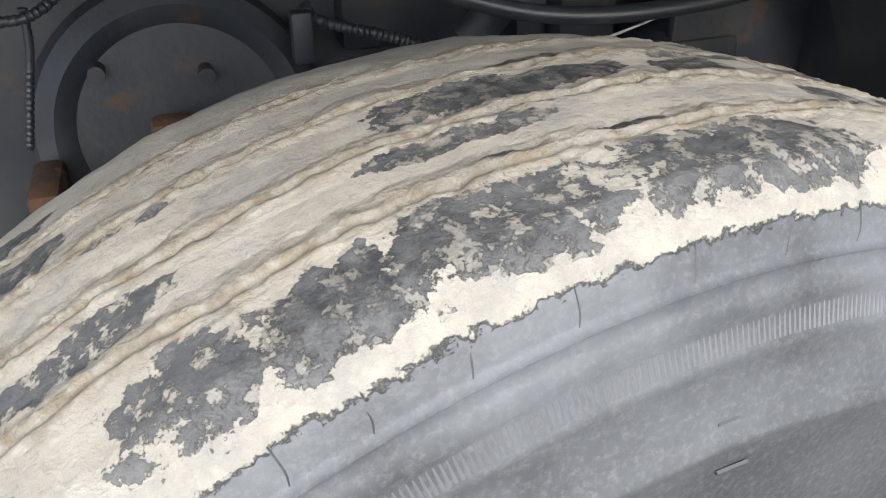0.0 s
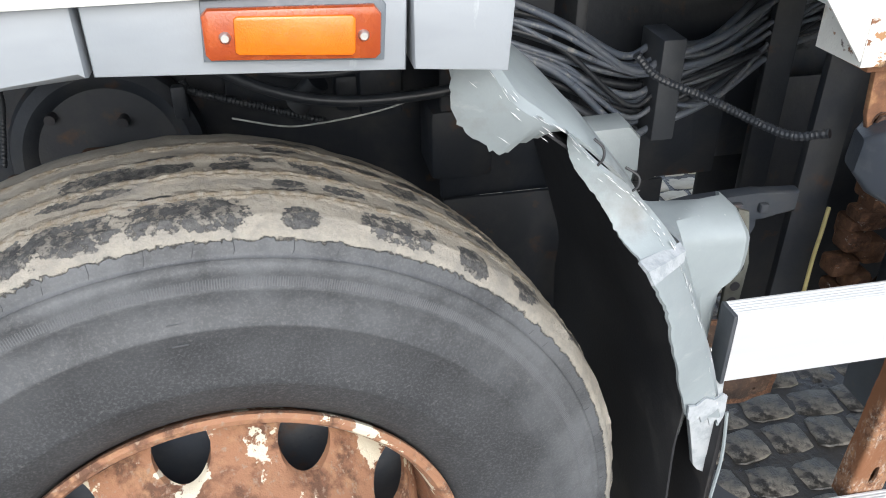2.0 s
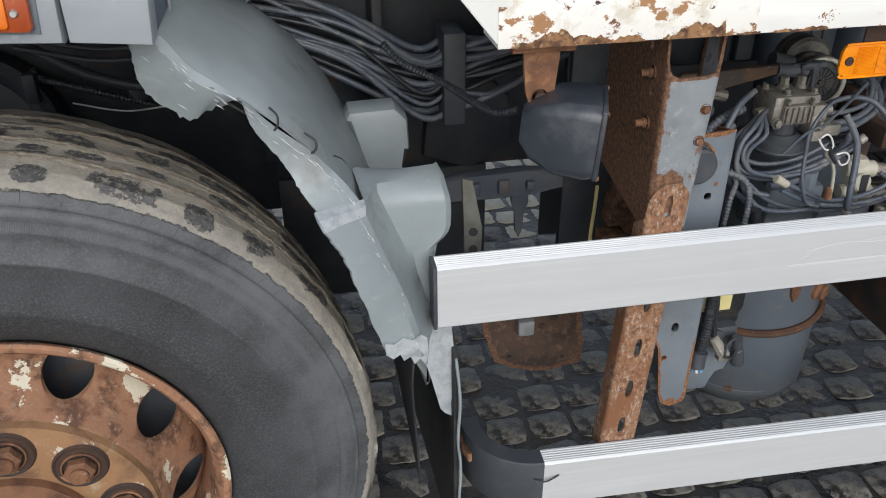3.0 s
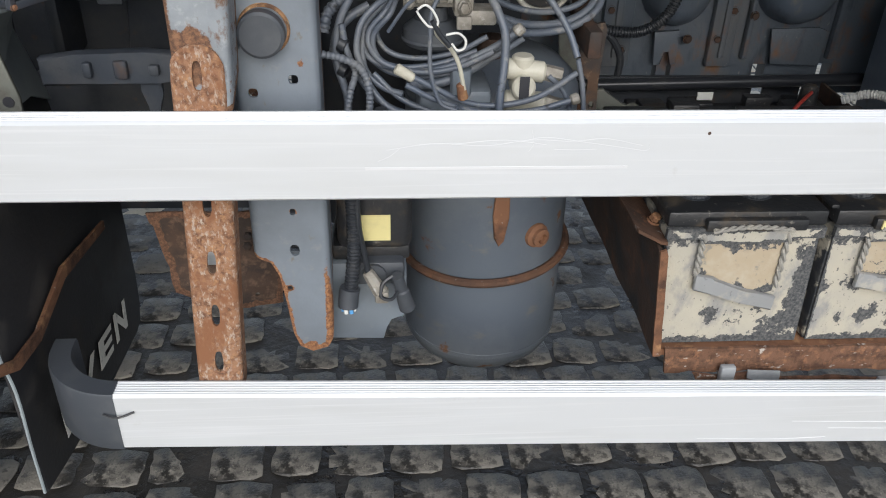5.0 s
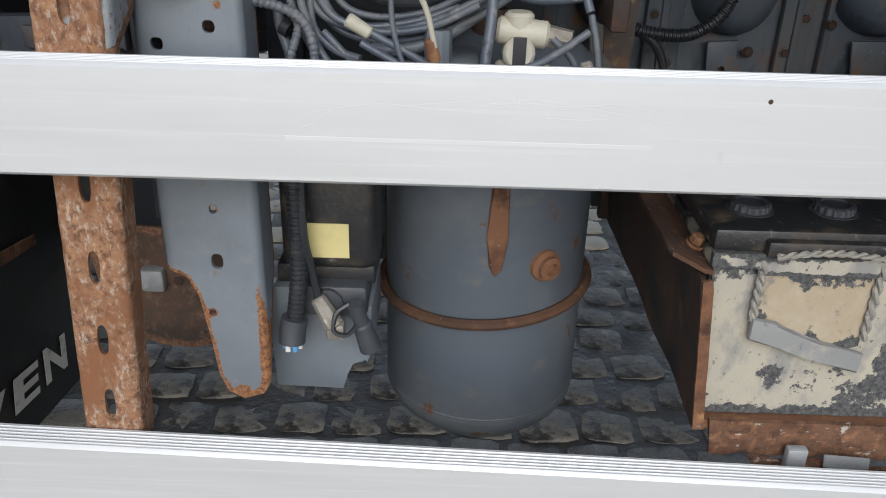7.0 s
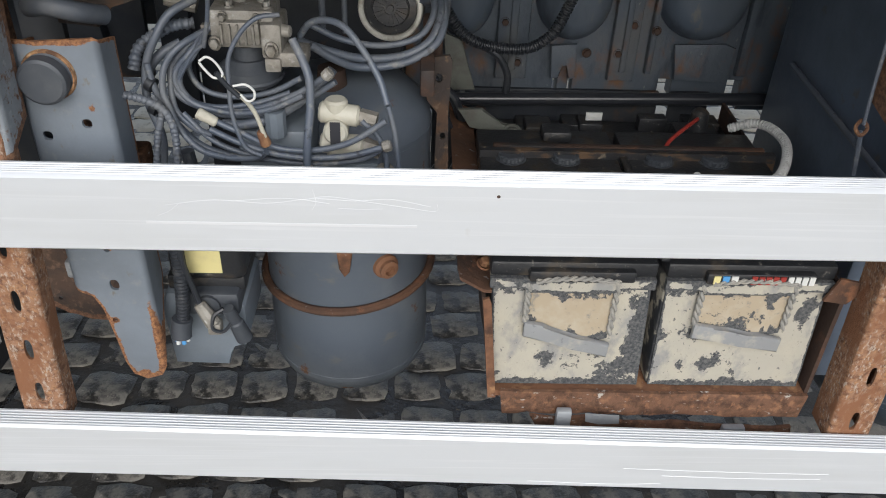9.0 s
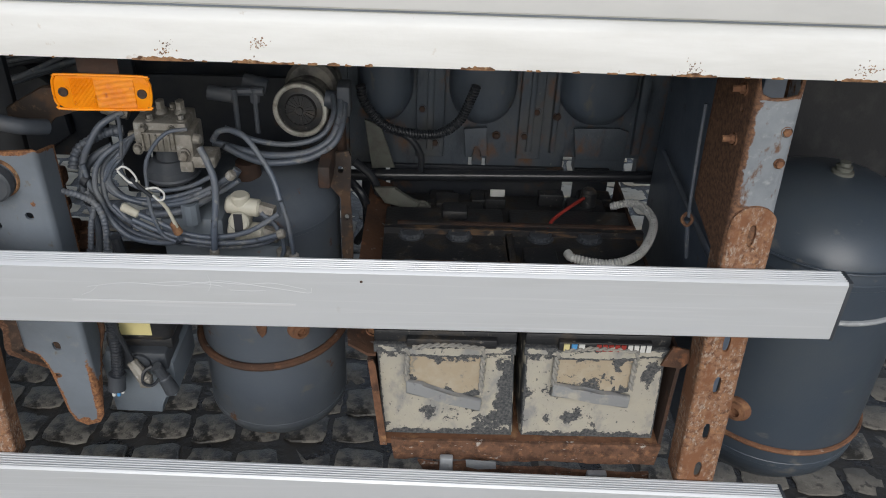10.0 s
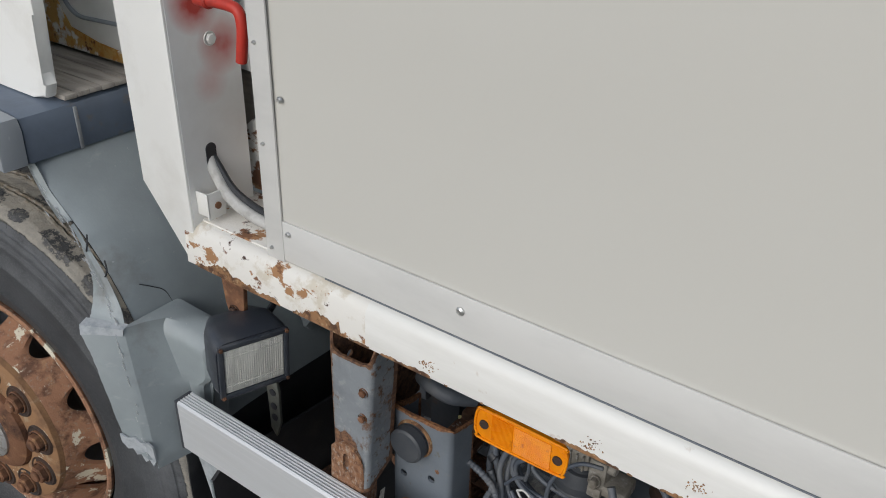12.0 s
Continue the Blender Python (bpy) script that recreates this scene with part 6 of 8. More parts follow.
part("cab_rear", box(B(), -1.6, -0.02, 0.205, 0.26, 1.306, 2.4, 0.008), m_whitegrey, cab, "white cab rear panel")
bm = B()
prism(bm, [(-0.62, 1.304), (-0.30, 1.306), (-0.30, 1.322), (-0.42, 1.330), (-0.50, 1.345), (-0.535, 1.40), (-0.55, 1.52), (-0.62, 1.52)], 0.2015, 0.2045, "y")
part("cab_rust", bm, m_cab_rust, cab, "orange rust eating the lower corner")
bm = B()
tube(bm, [(-0.53, 0.203, 1.46), (-0.505, 0.202, 1.40), (-0.47, 0.202, 1.372), (-0.40, 0.202, 1.372), (-0.25, 0.202, 1.38)], 0.004, 8)
part("panel_fold", bm, m_cabgrey, cab, "pressed fold of the cab rear panel")
for k in range(5):
    bm = B()
    box(bm, -0.455, -0.425, 0.0285, 0.0296, 1.36 + 0.022 * k, 1.374 + 0.022 * k)
    part("sticker_bar", bm, m_letter, cab)

# --- box body: beam, panels, pillar
bm = B()
prof = [(-0.026, 1.163), (0.05, 1.161), (0.05, 1.224), (-0.008, 1.224), (-0.018, 1.220), (-0.025, 1.210)]
prism(bm, [(p, q) for p, q in prof], 0.40, 6.0, "x")
beam = part("body_beam", bm, m_beam, truck, "white painted lower body beam with rusty lower edge")
bm = B()
prism(bm, prof, 0.076, 0.40, "x")
part("beam_end", bm, m_beam_end, beam, "rust-eaten front end of the beam")
rnd = random.Random(8)
V, Fc = [], []


def rust_height(x):
    """How far the flaking rust climbs from the beam's lower edge."""
    n1, n2, n3 = noise.noise(Vector((x * 16, 0.4, 0))), noise.noise(Vector((x * 70, 2.4, 0))), noise.noise(Vector((x * 260, 5.4, 0)))
    if x < 0.36:
        return 0.010 + 0.018 * n1 + 0.010 * n2 + 0.004 * n3 - 0.006 * (x > 0.26)
    near = max(math.exp(-((x - c) / 0.022) ** 2) for c in (0.480, 0.683, 0.79, 1.07, 1.318, 1.52))
    return 0.0001 + 0.0032 * n1 + 0.0024 * n2 + 0.0024 * n3 + 0.0026 * near


x, last = 0.080, None
while x < 3.2:
    h = rust_height(x)
    here = None
    if h > 0.0004:
        here = len(V)
        h = min(h, 0.030)
        V += [(x, -0.0266, 1.1622), (x, -0.0266 + 0.0002 * h / 0.01, 1.1632 + h), (x, -0.0250, 1.1632 + h), (x, -0.0250, 1.1622)]
        if last is not None:
            Fc += [(last + k, last + (k + 1) % 4, here + (k + 1) % 4, here + k) for k in range(4)]
    last = here
    x += rnd.uniform(0.0012, 0.0035) if x < 1.8 else rnd.uniform(0.004, 0.01)
me = bpy.data.meshes.new("edge_rust")
me.from_pydata(V, [], Fc)
me.materials.append(m_edge_rust)
ob = new("edge_rust", me)
ob.parent = beam
tagged(ob, "ragged flaking rust along the beam's lower edge", kind="stuff")
for x, z in ((0.808, 1.187), (0.492, 1.180), (0.700, 1.176), (1.32, 1.170), (1.53, 1.176)):
    bm = B()
    for k in range(44):
        p = Vector((x + rnd.gauss(0, 0.0065), -0.0257, z + rnd.gauss(0, 0.005)))
        r = rnd.uniform(0.0003, 0.0012)
        lathe(bm, [(0.0, 0.0009), (r * 0.6, 0.0007), (r, 0)], 6, along(p, p + Vector((0, -1, 0))), lambda q, h, a: (q * (1 + 0.3 * math.sin(a * 2 + k)), h))
    tagged(part("rust_spot", bm, m_edge_rust, beam, "scatter of rust blisters"), kind="stuff")
NUDGE = Vector((-0.013, 0, 0))
bm = B()
prism(bm, [(0.010, 1.264), (0.088, 1.168), (0.106, 1.162), (0.106, 1.98), (0.010, 1.98)], -0.024, -0.019, "y", 0.002)
pillar = part("body_pillar", bm, m_whitegrey, truck, "white folded corner pillar of the body")
part("pillar_side", box(B(), 0.102, 0.1065, -0.02, 0.087, 1.2, 1.98), m_redspray, pillar, "white pillar side with red overspray")
part("pillar_left", box(B(), 0.005, 0.0095, -0.019, 0.30, 1.262, 1.98), m_whitegrey, pillar)
bm = B()
prism(bm, [(0.012, 1.41), (0.30, 1.40), (0.30, 1.98), (0.012, 1.98)], 0.104, 0.109, "y")
inner = part("recessed_sheet", bm, m_whitegrey, pillar, "white recessed sheet behind the gap")
bm = B()
prism(bm, [(0.012, 1.227), (0.20, 1.227), (0.20, 1.36), (0.13, 1.352), (0.095, 1.335), (0.075, 1.318), (0.06, 1.27), (0.012, 1.24)], 0.104, 0.112, "y", 0.004)
part("rusty_gusset", bm, m_beam_rust, pillar, "white gusset with rusty edge")
part("inner_lining", box(B(), 0.012, 0.29, 0.14, 0.3, 1.22, 1.98), m_plank, pillar, "grey-brown lining behind the gap")
# cable slot, clip and bolt on the pillar's side
bm = B()
for z in (1.292, 1.322):
    rod(bm, (0.1062, 0.0215, z), (0.1078, 0.0215, z), 0.0085, 18)
box(bm, 0.1062, 0.1077, 0.0132, 0.0298, 1.292, 1.322)
slot = part("cable_slot", bm, m_letter, pillar, "oval cable slot")
part("ledge", box(B(), 0.088, 0.30, -0.006, 0.10, 1.2225, 1.2265, 0.001), m_beam_rust, pillar, "rust-stained ledge")
bm = B()
bolt(bm, (0.107, 0.040, 1.466), (1, 0, 0), 0.007, 0.006)
part("pillar_bolt", bm, m_whitegrey, pillar, "painted bolt head")
bm = B()
box(bm, 0.107, 0.130, -0.012, -0.009, 1.238, 1.272, 0.001)
box(bm, 0.127, 0.130, -0.0125, 0.018, 1.234, 1.272, 0.001)
clip = part("clip_bracket", bm, m_beam, pillar, "white folded clip bracket")
bm = B()
rod(bm, (0.130, 0.004, 1.252), (0.132, 0.004, 1.252), 0.005, 14)
part("clip_rivet", bm, m_rust, clip, "rusty rivet")
bm = B()
tube(bm, [(0.100, 0.022, 1.308), (0.113, 0.020, 1.290), (0.140, 0.018, 1.262), (0.18, 0.020, 1.245), (0.23, 0.022, 1.240), (0.29, 0.022, 1.240)], 0.0085, 12)
part("cable_white", bm, m_hose_white, pillar, "grimy white cable sleeve")
bm = B()
tube(bm, [(0.100, 0.026, 1.314), (0.114, 0.026, 1.298), (0.142, 0.024, 1.272), (0.18, 0.026, 1.256), (0.23, 0.026, 1.252), (0.29, 0.026, 1.25)], 0.0048, 10)
part("cable_black", bm, m_hose_dark, pillar, "black cable")
bm = B()
tube(bm, [(0.106, 0.02, 1.528), (0.135, 0.002, 1.530), (0.163, -0.008, 1.531), (0.206, -0.010, 1.532), (0.224, -0.010, 1.528), (0.229, -0.010, 1.512), (0.225, -0.010, 1.485), (0.222, -0.010, 1.470)], 0.0068, 12)
rod(bm, (0.150, -0.004, 1.5305), (0.178, -0.010, 1.5315), 0.0095, 14, None, 0.002)
part("red_handle", bm, m_red, pillar, "red painted locking handle")
bm = B()
bmesh.ops.create_grid(bm, x_segments=90, y_segments=22, size=0.5)
for v in bm.verts:                                       # large, soft dents
    x, z = 0.244 + (v.co.x + 0.5) * 3.956, 1.224 + (v.co.y + 0.5) * 0.756
    v.co = Vector((x, -0.0128 + min(1, (z - 1.224) * 6) * (0.0042 * (noise.noise(Vector((x * 1.5, 0.3, z * 1.6))) + 0.45) + 0.0009 * noise.noise(Vector((x * 5.0, 1.98, z * 4.0)))), z))
bmesh.ops.recalc_face_normals(bm, faces=bm.faces)
bmesh.ops.solidify(bm, geom=bm.faces[:], thickness=0.003)
panel = part("body_panel", bm, m_panel, truck, "beige-grey body side sheet, slightly rippled")
part("bottom_strip", box(B(), 0.2740, 4.2, -0.0160, -0.0132, 1.2285, 1.283, 0.0005), m_panel_edge, panel, "pale grey bottom strip")
part("left_strip", box(B(), 0.2435, 0.2735, -0.0162, -0.0132, 1.2245, 2.4, 0.0008), m_panel_edge, panel, "pale grey edge strip with screws")
bm = B()
box(bm, 0.34, 6.0, -0.0142, 0.0, 1.2243, 1.2262)
part("seam", bm, m_chassis, panel, "dark seam above the beam")
for x, z in ((0.2535, 1.24), (0.2535, 1.38), (0.2535, 1.50), (0.2535, 1.62), (0.2845, 1.268), (0.2845, 1.44), (0.2845, 1.60), (0.541, 1.263), (1.068, 1.261), (1.62, 1.255), (2.15, 1.255)):
    bm = B()
    big = x > 0.26
    r = 0.0055 if x > 0.3 else 0.0042 if big else 0.0026
    y = -0.0165 if not big else (-0.0138 if x < 0.3 and z > 1.29 else -0.0163)
    lathe(bm, [(r, 0.0), (r * 0.95, 0.0012), (r * 0.55, 0.003), (r * 0.5, 0.0022), (0, 0.002)], 16, along((x, y, z), (x, -1, z)))
    part("panel_screw", bm, m_steel, panel, "bright dished screw")
bm = B()
prism(bm, [(1.181, 1.276), (4.2, 1.268), (4.2, 1.98), (1.182, 1.98)], -0.0225, -0.0172, "y", 0.001)
sign = part("sign_sheet", bm, m_sign, truck, "white sign sheet riveted to the body side")
bm = B()
for x, z in ((1.20, 1.293), (1.225, 1.302), (1.225, 1.288), (1.228, 1.28), (1.262, 1.278), (1.245, 1.293), (1.40, 1.28), (1.62, 1.275)):
    lathe(bm, [(0.0028, 0), (0.0024, 0.0009), (0.001, 0.0012), (0, 0.0008)], 10, along((x, -0.0224, z), (x, -1, z)))
pieces("rivet", bm, m_steel, sign, "small rivet")
bm = B()
tube(bm, [(1.240, -0.0226, 1.305), (1.243, -0.0226, 1.293), (1.262, -0.0226, 1.287), (1.33, -0.0226, 1.288), (1.5, -0.0226, 1.287), (2.2, -0.0226, 1.28)], 0.0007, 4)
part("scored_line", bm, m_letter, sign, "thin scored line")
bm = letter("e", 0.24, -0.003, 0.0)                        # only its lower part comes into view
for v in bm.verts:
    v.co = Vector((1.3610 + v.co.x, -0.0226 - 0.0003 + v.co.z, 1.3480 + v.co.y))
part("painted_letter", bm, m_letter, sign, "black painted letter")
NUDGE = Vector((0, 0, 0))
# body mass and floor: unseen blocks added to shade the underframe
# cut low and narrow so that skylight reaches the ground beyond
part("body_shade_block", box(B(), 0.29, 6.0, 0.055, 1.12, 1.1745, 1.95), m_dark, truck, "unseen body block that shades the underframe")
part("cab_shade_block", box(B(), -1.6, -0.02, 0.53, 1.9, 1.235, 2.3), m_dark, truck, "unseen cab block that shades the wheel arch")

part("body_roof", box(B(), 0.245, 6.0, -0.009, 1.125, 1.952, 1.978, 0.004), m_sign, truck, "plain pale body roof")
part("cab_roof", box(B(), -1.6, -0.02, 0.262, 1.905, 2.302, 2.36, 0.02), m_whitegrey, truck, "plain white cab roof")

# --- amber reflector under the beam
NUDGE = Vector((-0.022, 0.012, 0.001))
outline = [(0.568, 1.100), (0.571, 1.091), (0.579, 1.0855), (0.678, 1.0875), (0.684, 1.092), (0.687, 1.101), (0.688, 1.118), (0.685, 1.126), (0.679, 1.1305), (0.581, 1.1305), (0.573, 1.128), (0.569, 1.120)]
bm = B()
prism(bm, outline, -0.0125, -0.006, "y", 0.001)
refl = part("reflector", bm, m_orange_clear, truck, "amber side reflector with two screw holes")
bm = B()                                                 # moulded bead round the lens
tube(bm, [(x, -0.0130, z) for x, z in outline], 0.0017, 8, 4, closed=True)
part("bead", bm, m_orange_clear, refl, "glossy moulded bead")
bm = B()                                                 # fine ribs: upright in the first third, level in the rest
for x0, x1, upright in ((0.5905, 0.6195, True), (0.6205, 0.6680, False)):
    n = int((x1 - x0) / 0.0016) if upright else int(0.038 / 0.0016)
    for k in range(n):
        if upright:
            rod(bm, (x0 + 0.0016 * k, -0.0130, 1.0895), (x0 + 0.0016 * k, -0.0130, 1.1265), 0.00082, 6)
        else:
            rod(bm, (x0, -0.0132, 1.0895 + 0.0016 * k), (x1, -0.0132, 1.0895 + 0.0016 * k), 0.00082, 6)
tagged(part("lens_rib", bm, m_orange_clear, refl, "finely ribbed amber lens"), kind="stuff")
bm = B()
for x in (0.580, 0.6765):
    lathe(bm, [(0.0, 0.0016), (0.0038, 0.0016), (0.0042, 0.0022), (0.0058, 0.0022), (0.0062, 0)], 16, along((x, -0.0122, 1.108), (x, -1, 1.108)))
pieces("screw_hole", bm, m_rust_dark, refl, "dark screw hole")
part("reflector_stay", box(B(), 0.60, 0.65, -0.005, -0.002, 1.1, 1.165), m_rust_dark, refl)

NUDGE = Vector((0, 0, 0))
# --- work lamp facing the rear
LAMP = Matrix.Translation((0.204, -0.036, 1.053)) @ pose(0, 0, 0, 0, 4, 0) @ pose(0, 0, 0, 0, 0, -20)
bm = B()
g = []
for x, w, h in ((0.0, 0.052, 0.047), (-0.012, 0.054, 0.049), (-0.05, 0.05, 0.047), (-0.08, 0.036, 0.036), (-0.095, 0.018, 0.02)):
    rr = min(w, h) * 0.35
    pts = []
    for cx, cz, a0 in ((w - rr, h - rr, 0), (-w + rr, h - rr, 90), (-w + rr, -h + rr, 180), (w - rr, -h + rr, 270)):
        for k in range(5):
            a = radians(a0 + 22.5 * k)
            pts.append((x, cx + rr * math.cos(a), cz + rr * math.sin(a)))
    g.append([bm.verts.new(p) for p in pts])
for a, b in zip(g, g[1:]):
    for k in range(len(a)):
        bm.faces.new((a[k], a[(k + 1) % len(a)], b[(k + 1) % len(a)], b[k]))
bm.faces.new(g[0]), bm.faces.new(g[-1])
wl = part("work_lamp", bm, m_lampbox, truck, "black rectangular work lamp with ribbed glass", LAMP)
bm = B()
box(bm, 0.0005, 0.005, -0.043, 0.043, -0.037, 0.037, 0.002)
glass = part("lamp_glass", bm, m_lens, wl, "ribbed glass lens")
bm = B()
for k in range(26):
    box(bm, 0.0046, 0.0054, -0.041 + 0.0032 * k, -0.0390 + 0.0032 * k, -0.034, 0.034, 0.0003)
box(bm, 0.0046, 0.006, -0.042, 0.042, 0.024, 0.0255, 0.0004)
box(bm, 0.0046, 0.006, -0.042, 0.042, -0.0255, -0.024, 0.0004)
tagged(part("glass_rib", bm, m_lens, glass), kind="stuff")
bm = B()
for s in (-1, 1):
    box(bm, 0.0, 0.007, -0.049, 0.049, s * 0.042 - 0.004, s * 0.042 + 0.004, 0.002)
    box(bm, 0.0, 0.007, s * 0.047 - 0.004, s * 0.047 + 0.004, -0.045, 0.045, 0.002)
part("lamp_frame", bm, m_lampbox, wl)
bm = B()
for a in (-1, 1):
    for b in (-1, 1):
        bolt(bm, (0.006, a * 0.047, b * 0.042), (1, 0, 0), 0.003, 0.003)
pieces("lamp_screw", bm, m_rust, wl, "small rusty screw")
bm = B()
prism(bm, [(0.112, 1.165), (0.162, 1.165), (0.156, 1.10), (0.150, 1.082), (0.137, 1.075), (0.124, 1.082), (0.118, 1.10)], -0.004, 0.004, "y", 0.0015)
box(bm, 0.098, 0.178, -0.01, 0.05, 1.150, 1.159, 0.002)
lug = part("lamp_lug", bm, m_rust, truck, "rusty hanging lug")
bm = B()
bolt(bm, (0.137, -0.004, 1.092), (0, -1, 0), 0.008, 0.006)
part("lug_bolt", bm, m_rust_dark, lug, "rusty bolt")
bm = B()
tube(bm, [(0.13, 0.06, 1.05), (0.10, 0.10, 1.035), (0.05, 0.2, 1.045), (0.0, 0.25, 1.06), (-0.03, 0.26, 1.09)], 0.006, 8, 8, 0.006)
part("lamp_cable", bm, m_hose_dark, wl, "grey corrugated cable sleeve", LAMP.inverted())

# --- underframe seen behind
NUDGE = Vector((-0.010, 0, 0))
bm = B()
box(bm, -2.0, 6.0, 0.86, 0.93, 0.72, 1.0)
frame_rail = part("chassis_rail", bm, m_dark, truck, "sooty black chassis rail")
for x0, w, b0 in ((0.815, 0.03, 0.66), (0.992, 0.062, 0.684), (1.218, 0.052, 0.684), (1.292, 0.012, 0.70), (1.476, 0.020, 0.70)):
    bm = B()
    prism(bm, [(x0, b0), (x0 + w, b0), (x0 + w, 1.17), (x0, 1.17)], 0.702, 0.7215, "y", 0.005)
    if w > 0.04:
        box(bm, x0 + w * 0.38, x0 + w * 0.62, 0.696, 0.704, b0 + 0.02, 1.17, 0.003)
    part("casing_rib", bm, m_ribbed, frame_rail, "dirty upright rib")
bm = B()
for x0, x1, z0, z1 in ((0.80, 1.112, 0.645, 1.17), (1.1122, 1.1218, 0.682, 1.17), (1.122, 1.143, 0.645, 1.17), (1.1432, 1.1528, 0.682, 1.17),
                       (1.153, 1.328, 0.645, 1.17), (1.3282, 1.3558, 0.684, 1.17), (1.356, 1.45, 0.645, 1.17), (1.4502, 1.4698, 0.63, 1.17), (1.47, 1.4998, 0.685, 1.17), (1.50, 1.62, 0.62, 1.17)):
    box(bm, x0, x1, 0.722, 0.76, z0, z1)
pieces("casing", bm, m_ribbed, frame_rail, "dirty blue-black ribbed casing")
for x0, w, zb in ((0.926, 0.060, 0.768), (1.136, 0.074, 0.765), (1.384, 0.086, 0.770)):
    bm = B()
    arc = [(x0 - w * math.cos(a), zb + 0.085 - 0.085 * math.sin(a)) for a in [math.pi * k / 14 for k in range(15)]]
    rows = []
    for inset, y in ((0.0, 0.7215), (0.004, 0.700), (0.012, 0.682), (0.026, 0.668), (0.044, 0.662)):
        g = 1 - inset / w
        rows.append([(x0 - w * g, y, 1.17)] + [(x0 + (q[0] - x0) * g, y, q[1] + inset * math.sin(math.pi * i / 14)) for i, q in enumerate(arc)] + [(x0 + w * g, y, 1.17)])
    g = [[bm.verts.new(q) for q in row] for row in rows]
    for a, b in zip(g, g[1:]):
        for i in range(len(a) - 1):
            bm.faces.new((a[i], a[i + 1], b[i + 1], b[i]))
    bm.faces.new(g[-1])
    bmesh.ops.recalc_face_normals(bm, faces=bm.faces)
    part("casing_bulge", bm, m_bulge, frame_rail, "rounded navy casing bulge")
bm = B()
prism(bm, [(1.340, 0.765), (1.352, 0.692), (1.455, 0.688), (1.462, 0.76), (1.44, 0.768)], 0.697, 0.7035, "y", 0.002)
prism(bm, [(1.098, 0.758), (1.104, 0.69), (1.118, 0.69), (1.122, 0.72), (1.134, 0.72), (1.138, 0.69), (1.152, 0.692), (1.148, 0.762)], 0.694, 0.7035, "y", 0.002)
pieces("rusty_plate", bm, m_ribbed, frame_rail, "brown rusted plate")
bm = B()
for x, z in ((1.005, 0.80), (1.035, 0.72), (1.232, 0.742), (1.255, 0.80), (1.30, 0.79), (1.17, 0.742)):
    bolt(bm, (x, 0.7025, z), (0, -1, 0), 0.007, 0.006)
pieces("casing_bolt", bm, m_rust_dark, frame_rail, "rusty bolt")
bm = B()
rod(bm, (0.80, 0.65, 0.660), (1.56, 0.65, 0.677), 0.0125, 20)
part("cross_tube", bm, m_crosstube, frame_rail, "glossy black cross tube")
bm = B()
prism(bm, [(0.885, 0.802), (0.919, 0.790), (0.949, 0.691), (0.899, 0.689)], 0.630, 0.638, "y", 0.002)
part("strap_hanger", bm, m_hanger, frame_rail, "dirty grey-green hanger strap")
bm = B()
prism(bm, [(0.912, 0.708), (0.955, 0.709), (0.993, 0.678), (1.029, 0.672), (1.028, 0.649), (1.001, 0.648), (0.970, 0.667), (0.934, 0.673)], 0.505, 0.515, "y", 0.002)
bolt(bm, (1.011, 0.504, 0.668), (0, -1, 0), 0.012, 0.010)
part("strap_foot", bm, m_hanger, frame_rail, "grey-green strap foot with bolt")
bm = B()
tube(bm, [(0.881, 0.600, 0.890), (0.891, 0.600, 0.850), (0.937, 0.600, 0.800), (1.027, 0.600, 0.786), (1.078, 0.600, 0.813), (1.101, 0.600, 0.859), (1.114, 0.600, 0.896)], 0.0105, 12, 8, 0.006)
tube(bm, [(0.949, 0.600, 0.795), (0.984, 0.600, 0.774), (1.005, 0.600, 0.737), (1.005, 0.600, 0.701)], 0.007, 10)
tube(bm, [(0.86, 0.52, 0.72), (0.89, 0.50, 0.69), (0.90, 0.52, 0.62), (0.87, 0.55, 0.55)], 0.009, 10)
tube(bm, [(0.868, 0.56, 0.74), (0.91, 0.55, 0.70), (0.925, 0.56, 0.6), (0.90, 0.6, 0.5)], 0.009, 10)
pieces("black_hose", bm, m_hose_dark, frame_rail, "black hose loop")
bm = B()
box(bm, 0.965, 1.43, 0.456, 0.615, 0.60, 0.640, 0.004)
rnd = random.Random(31)
for k in range(16):
    x, y = rnd.uniform(0.97, 1.40), rnd.uniform(0.47, 0.60)
    w, d, h = rnd.uniform(0.012, 0.035), rnd.uniform(0.01, 0.025), rnd.uniform(0.01, 0.032)
    box(bm, x - w, x + w, y - d, y + d, 0.636, 0.640 + h, 0.004)
pieces("grimy_block", bm, m_bat, frame_rail, "grimy block behind the batteries")
# dark divider right of the batteries and the tension wires
part("divider", box(B(), 1.50, 1.56, 0.16, 0.60, 0.40, 1.17, 0.004), m_divider, truck, "dark navy divider plate")
bm = B()
rod(bm, (1.485, 0.50, 0.81), (1.479, 0.13, 0.794), 0.0052, 12)
part("stay_rod", bm, m_hose, truck, "grey stay rod")
bm = B()
tube(bm, [(1.416, 0.142, 1.06), (1.419, 0.142, 1.0), (1.424, 0.142, 0.92), (1.428, 0.142, 0.872)], 0.0026, 8)
tube(bm, [(1.427, 0.142, 0.862), (1.431, 0.142, 0.846), (1.439, 0.142, 0.796)], 0.0035, 8)
pieces("stay_wire", bm, m_hose, truck, "grey stay wire")
bm = B()
tube(bm, [(1.419, 0.142, 0.867), (1.427, 0.138, 0.858), (1.435, 0.142, 0.867), (1.427, 0.146, 0.876)], 0.0028, 6, closed=True)
part("wire_shackle", bm, m_rust, truck, "rusty shackle on the stay wire")

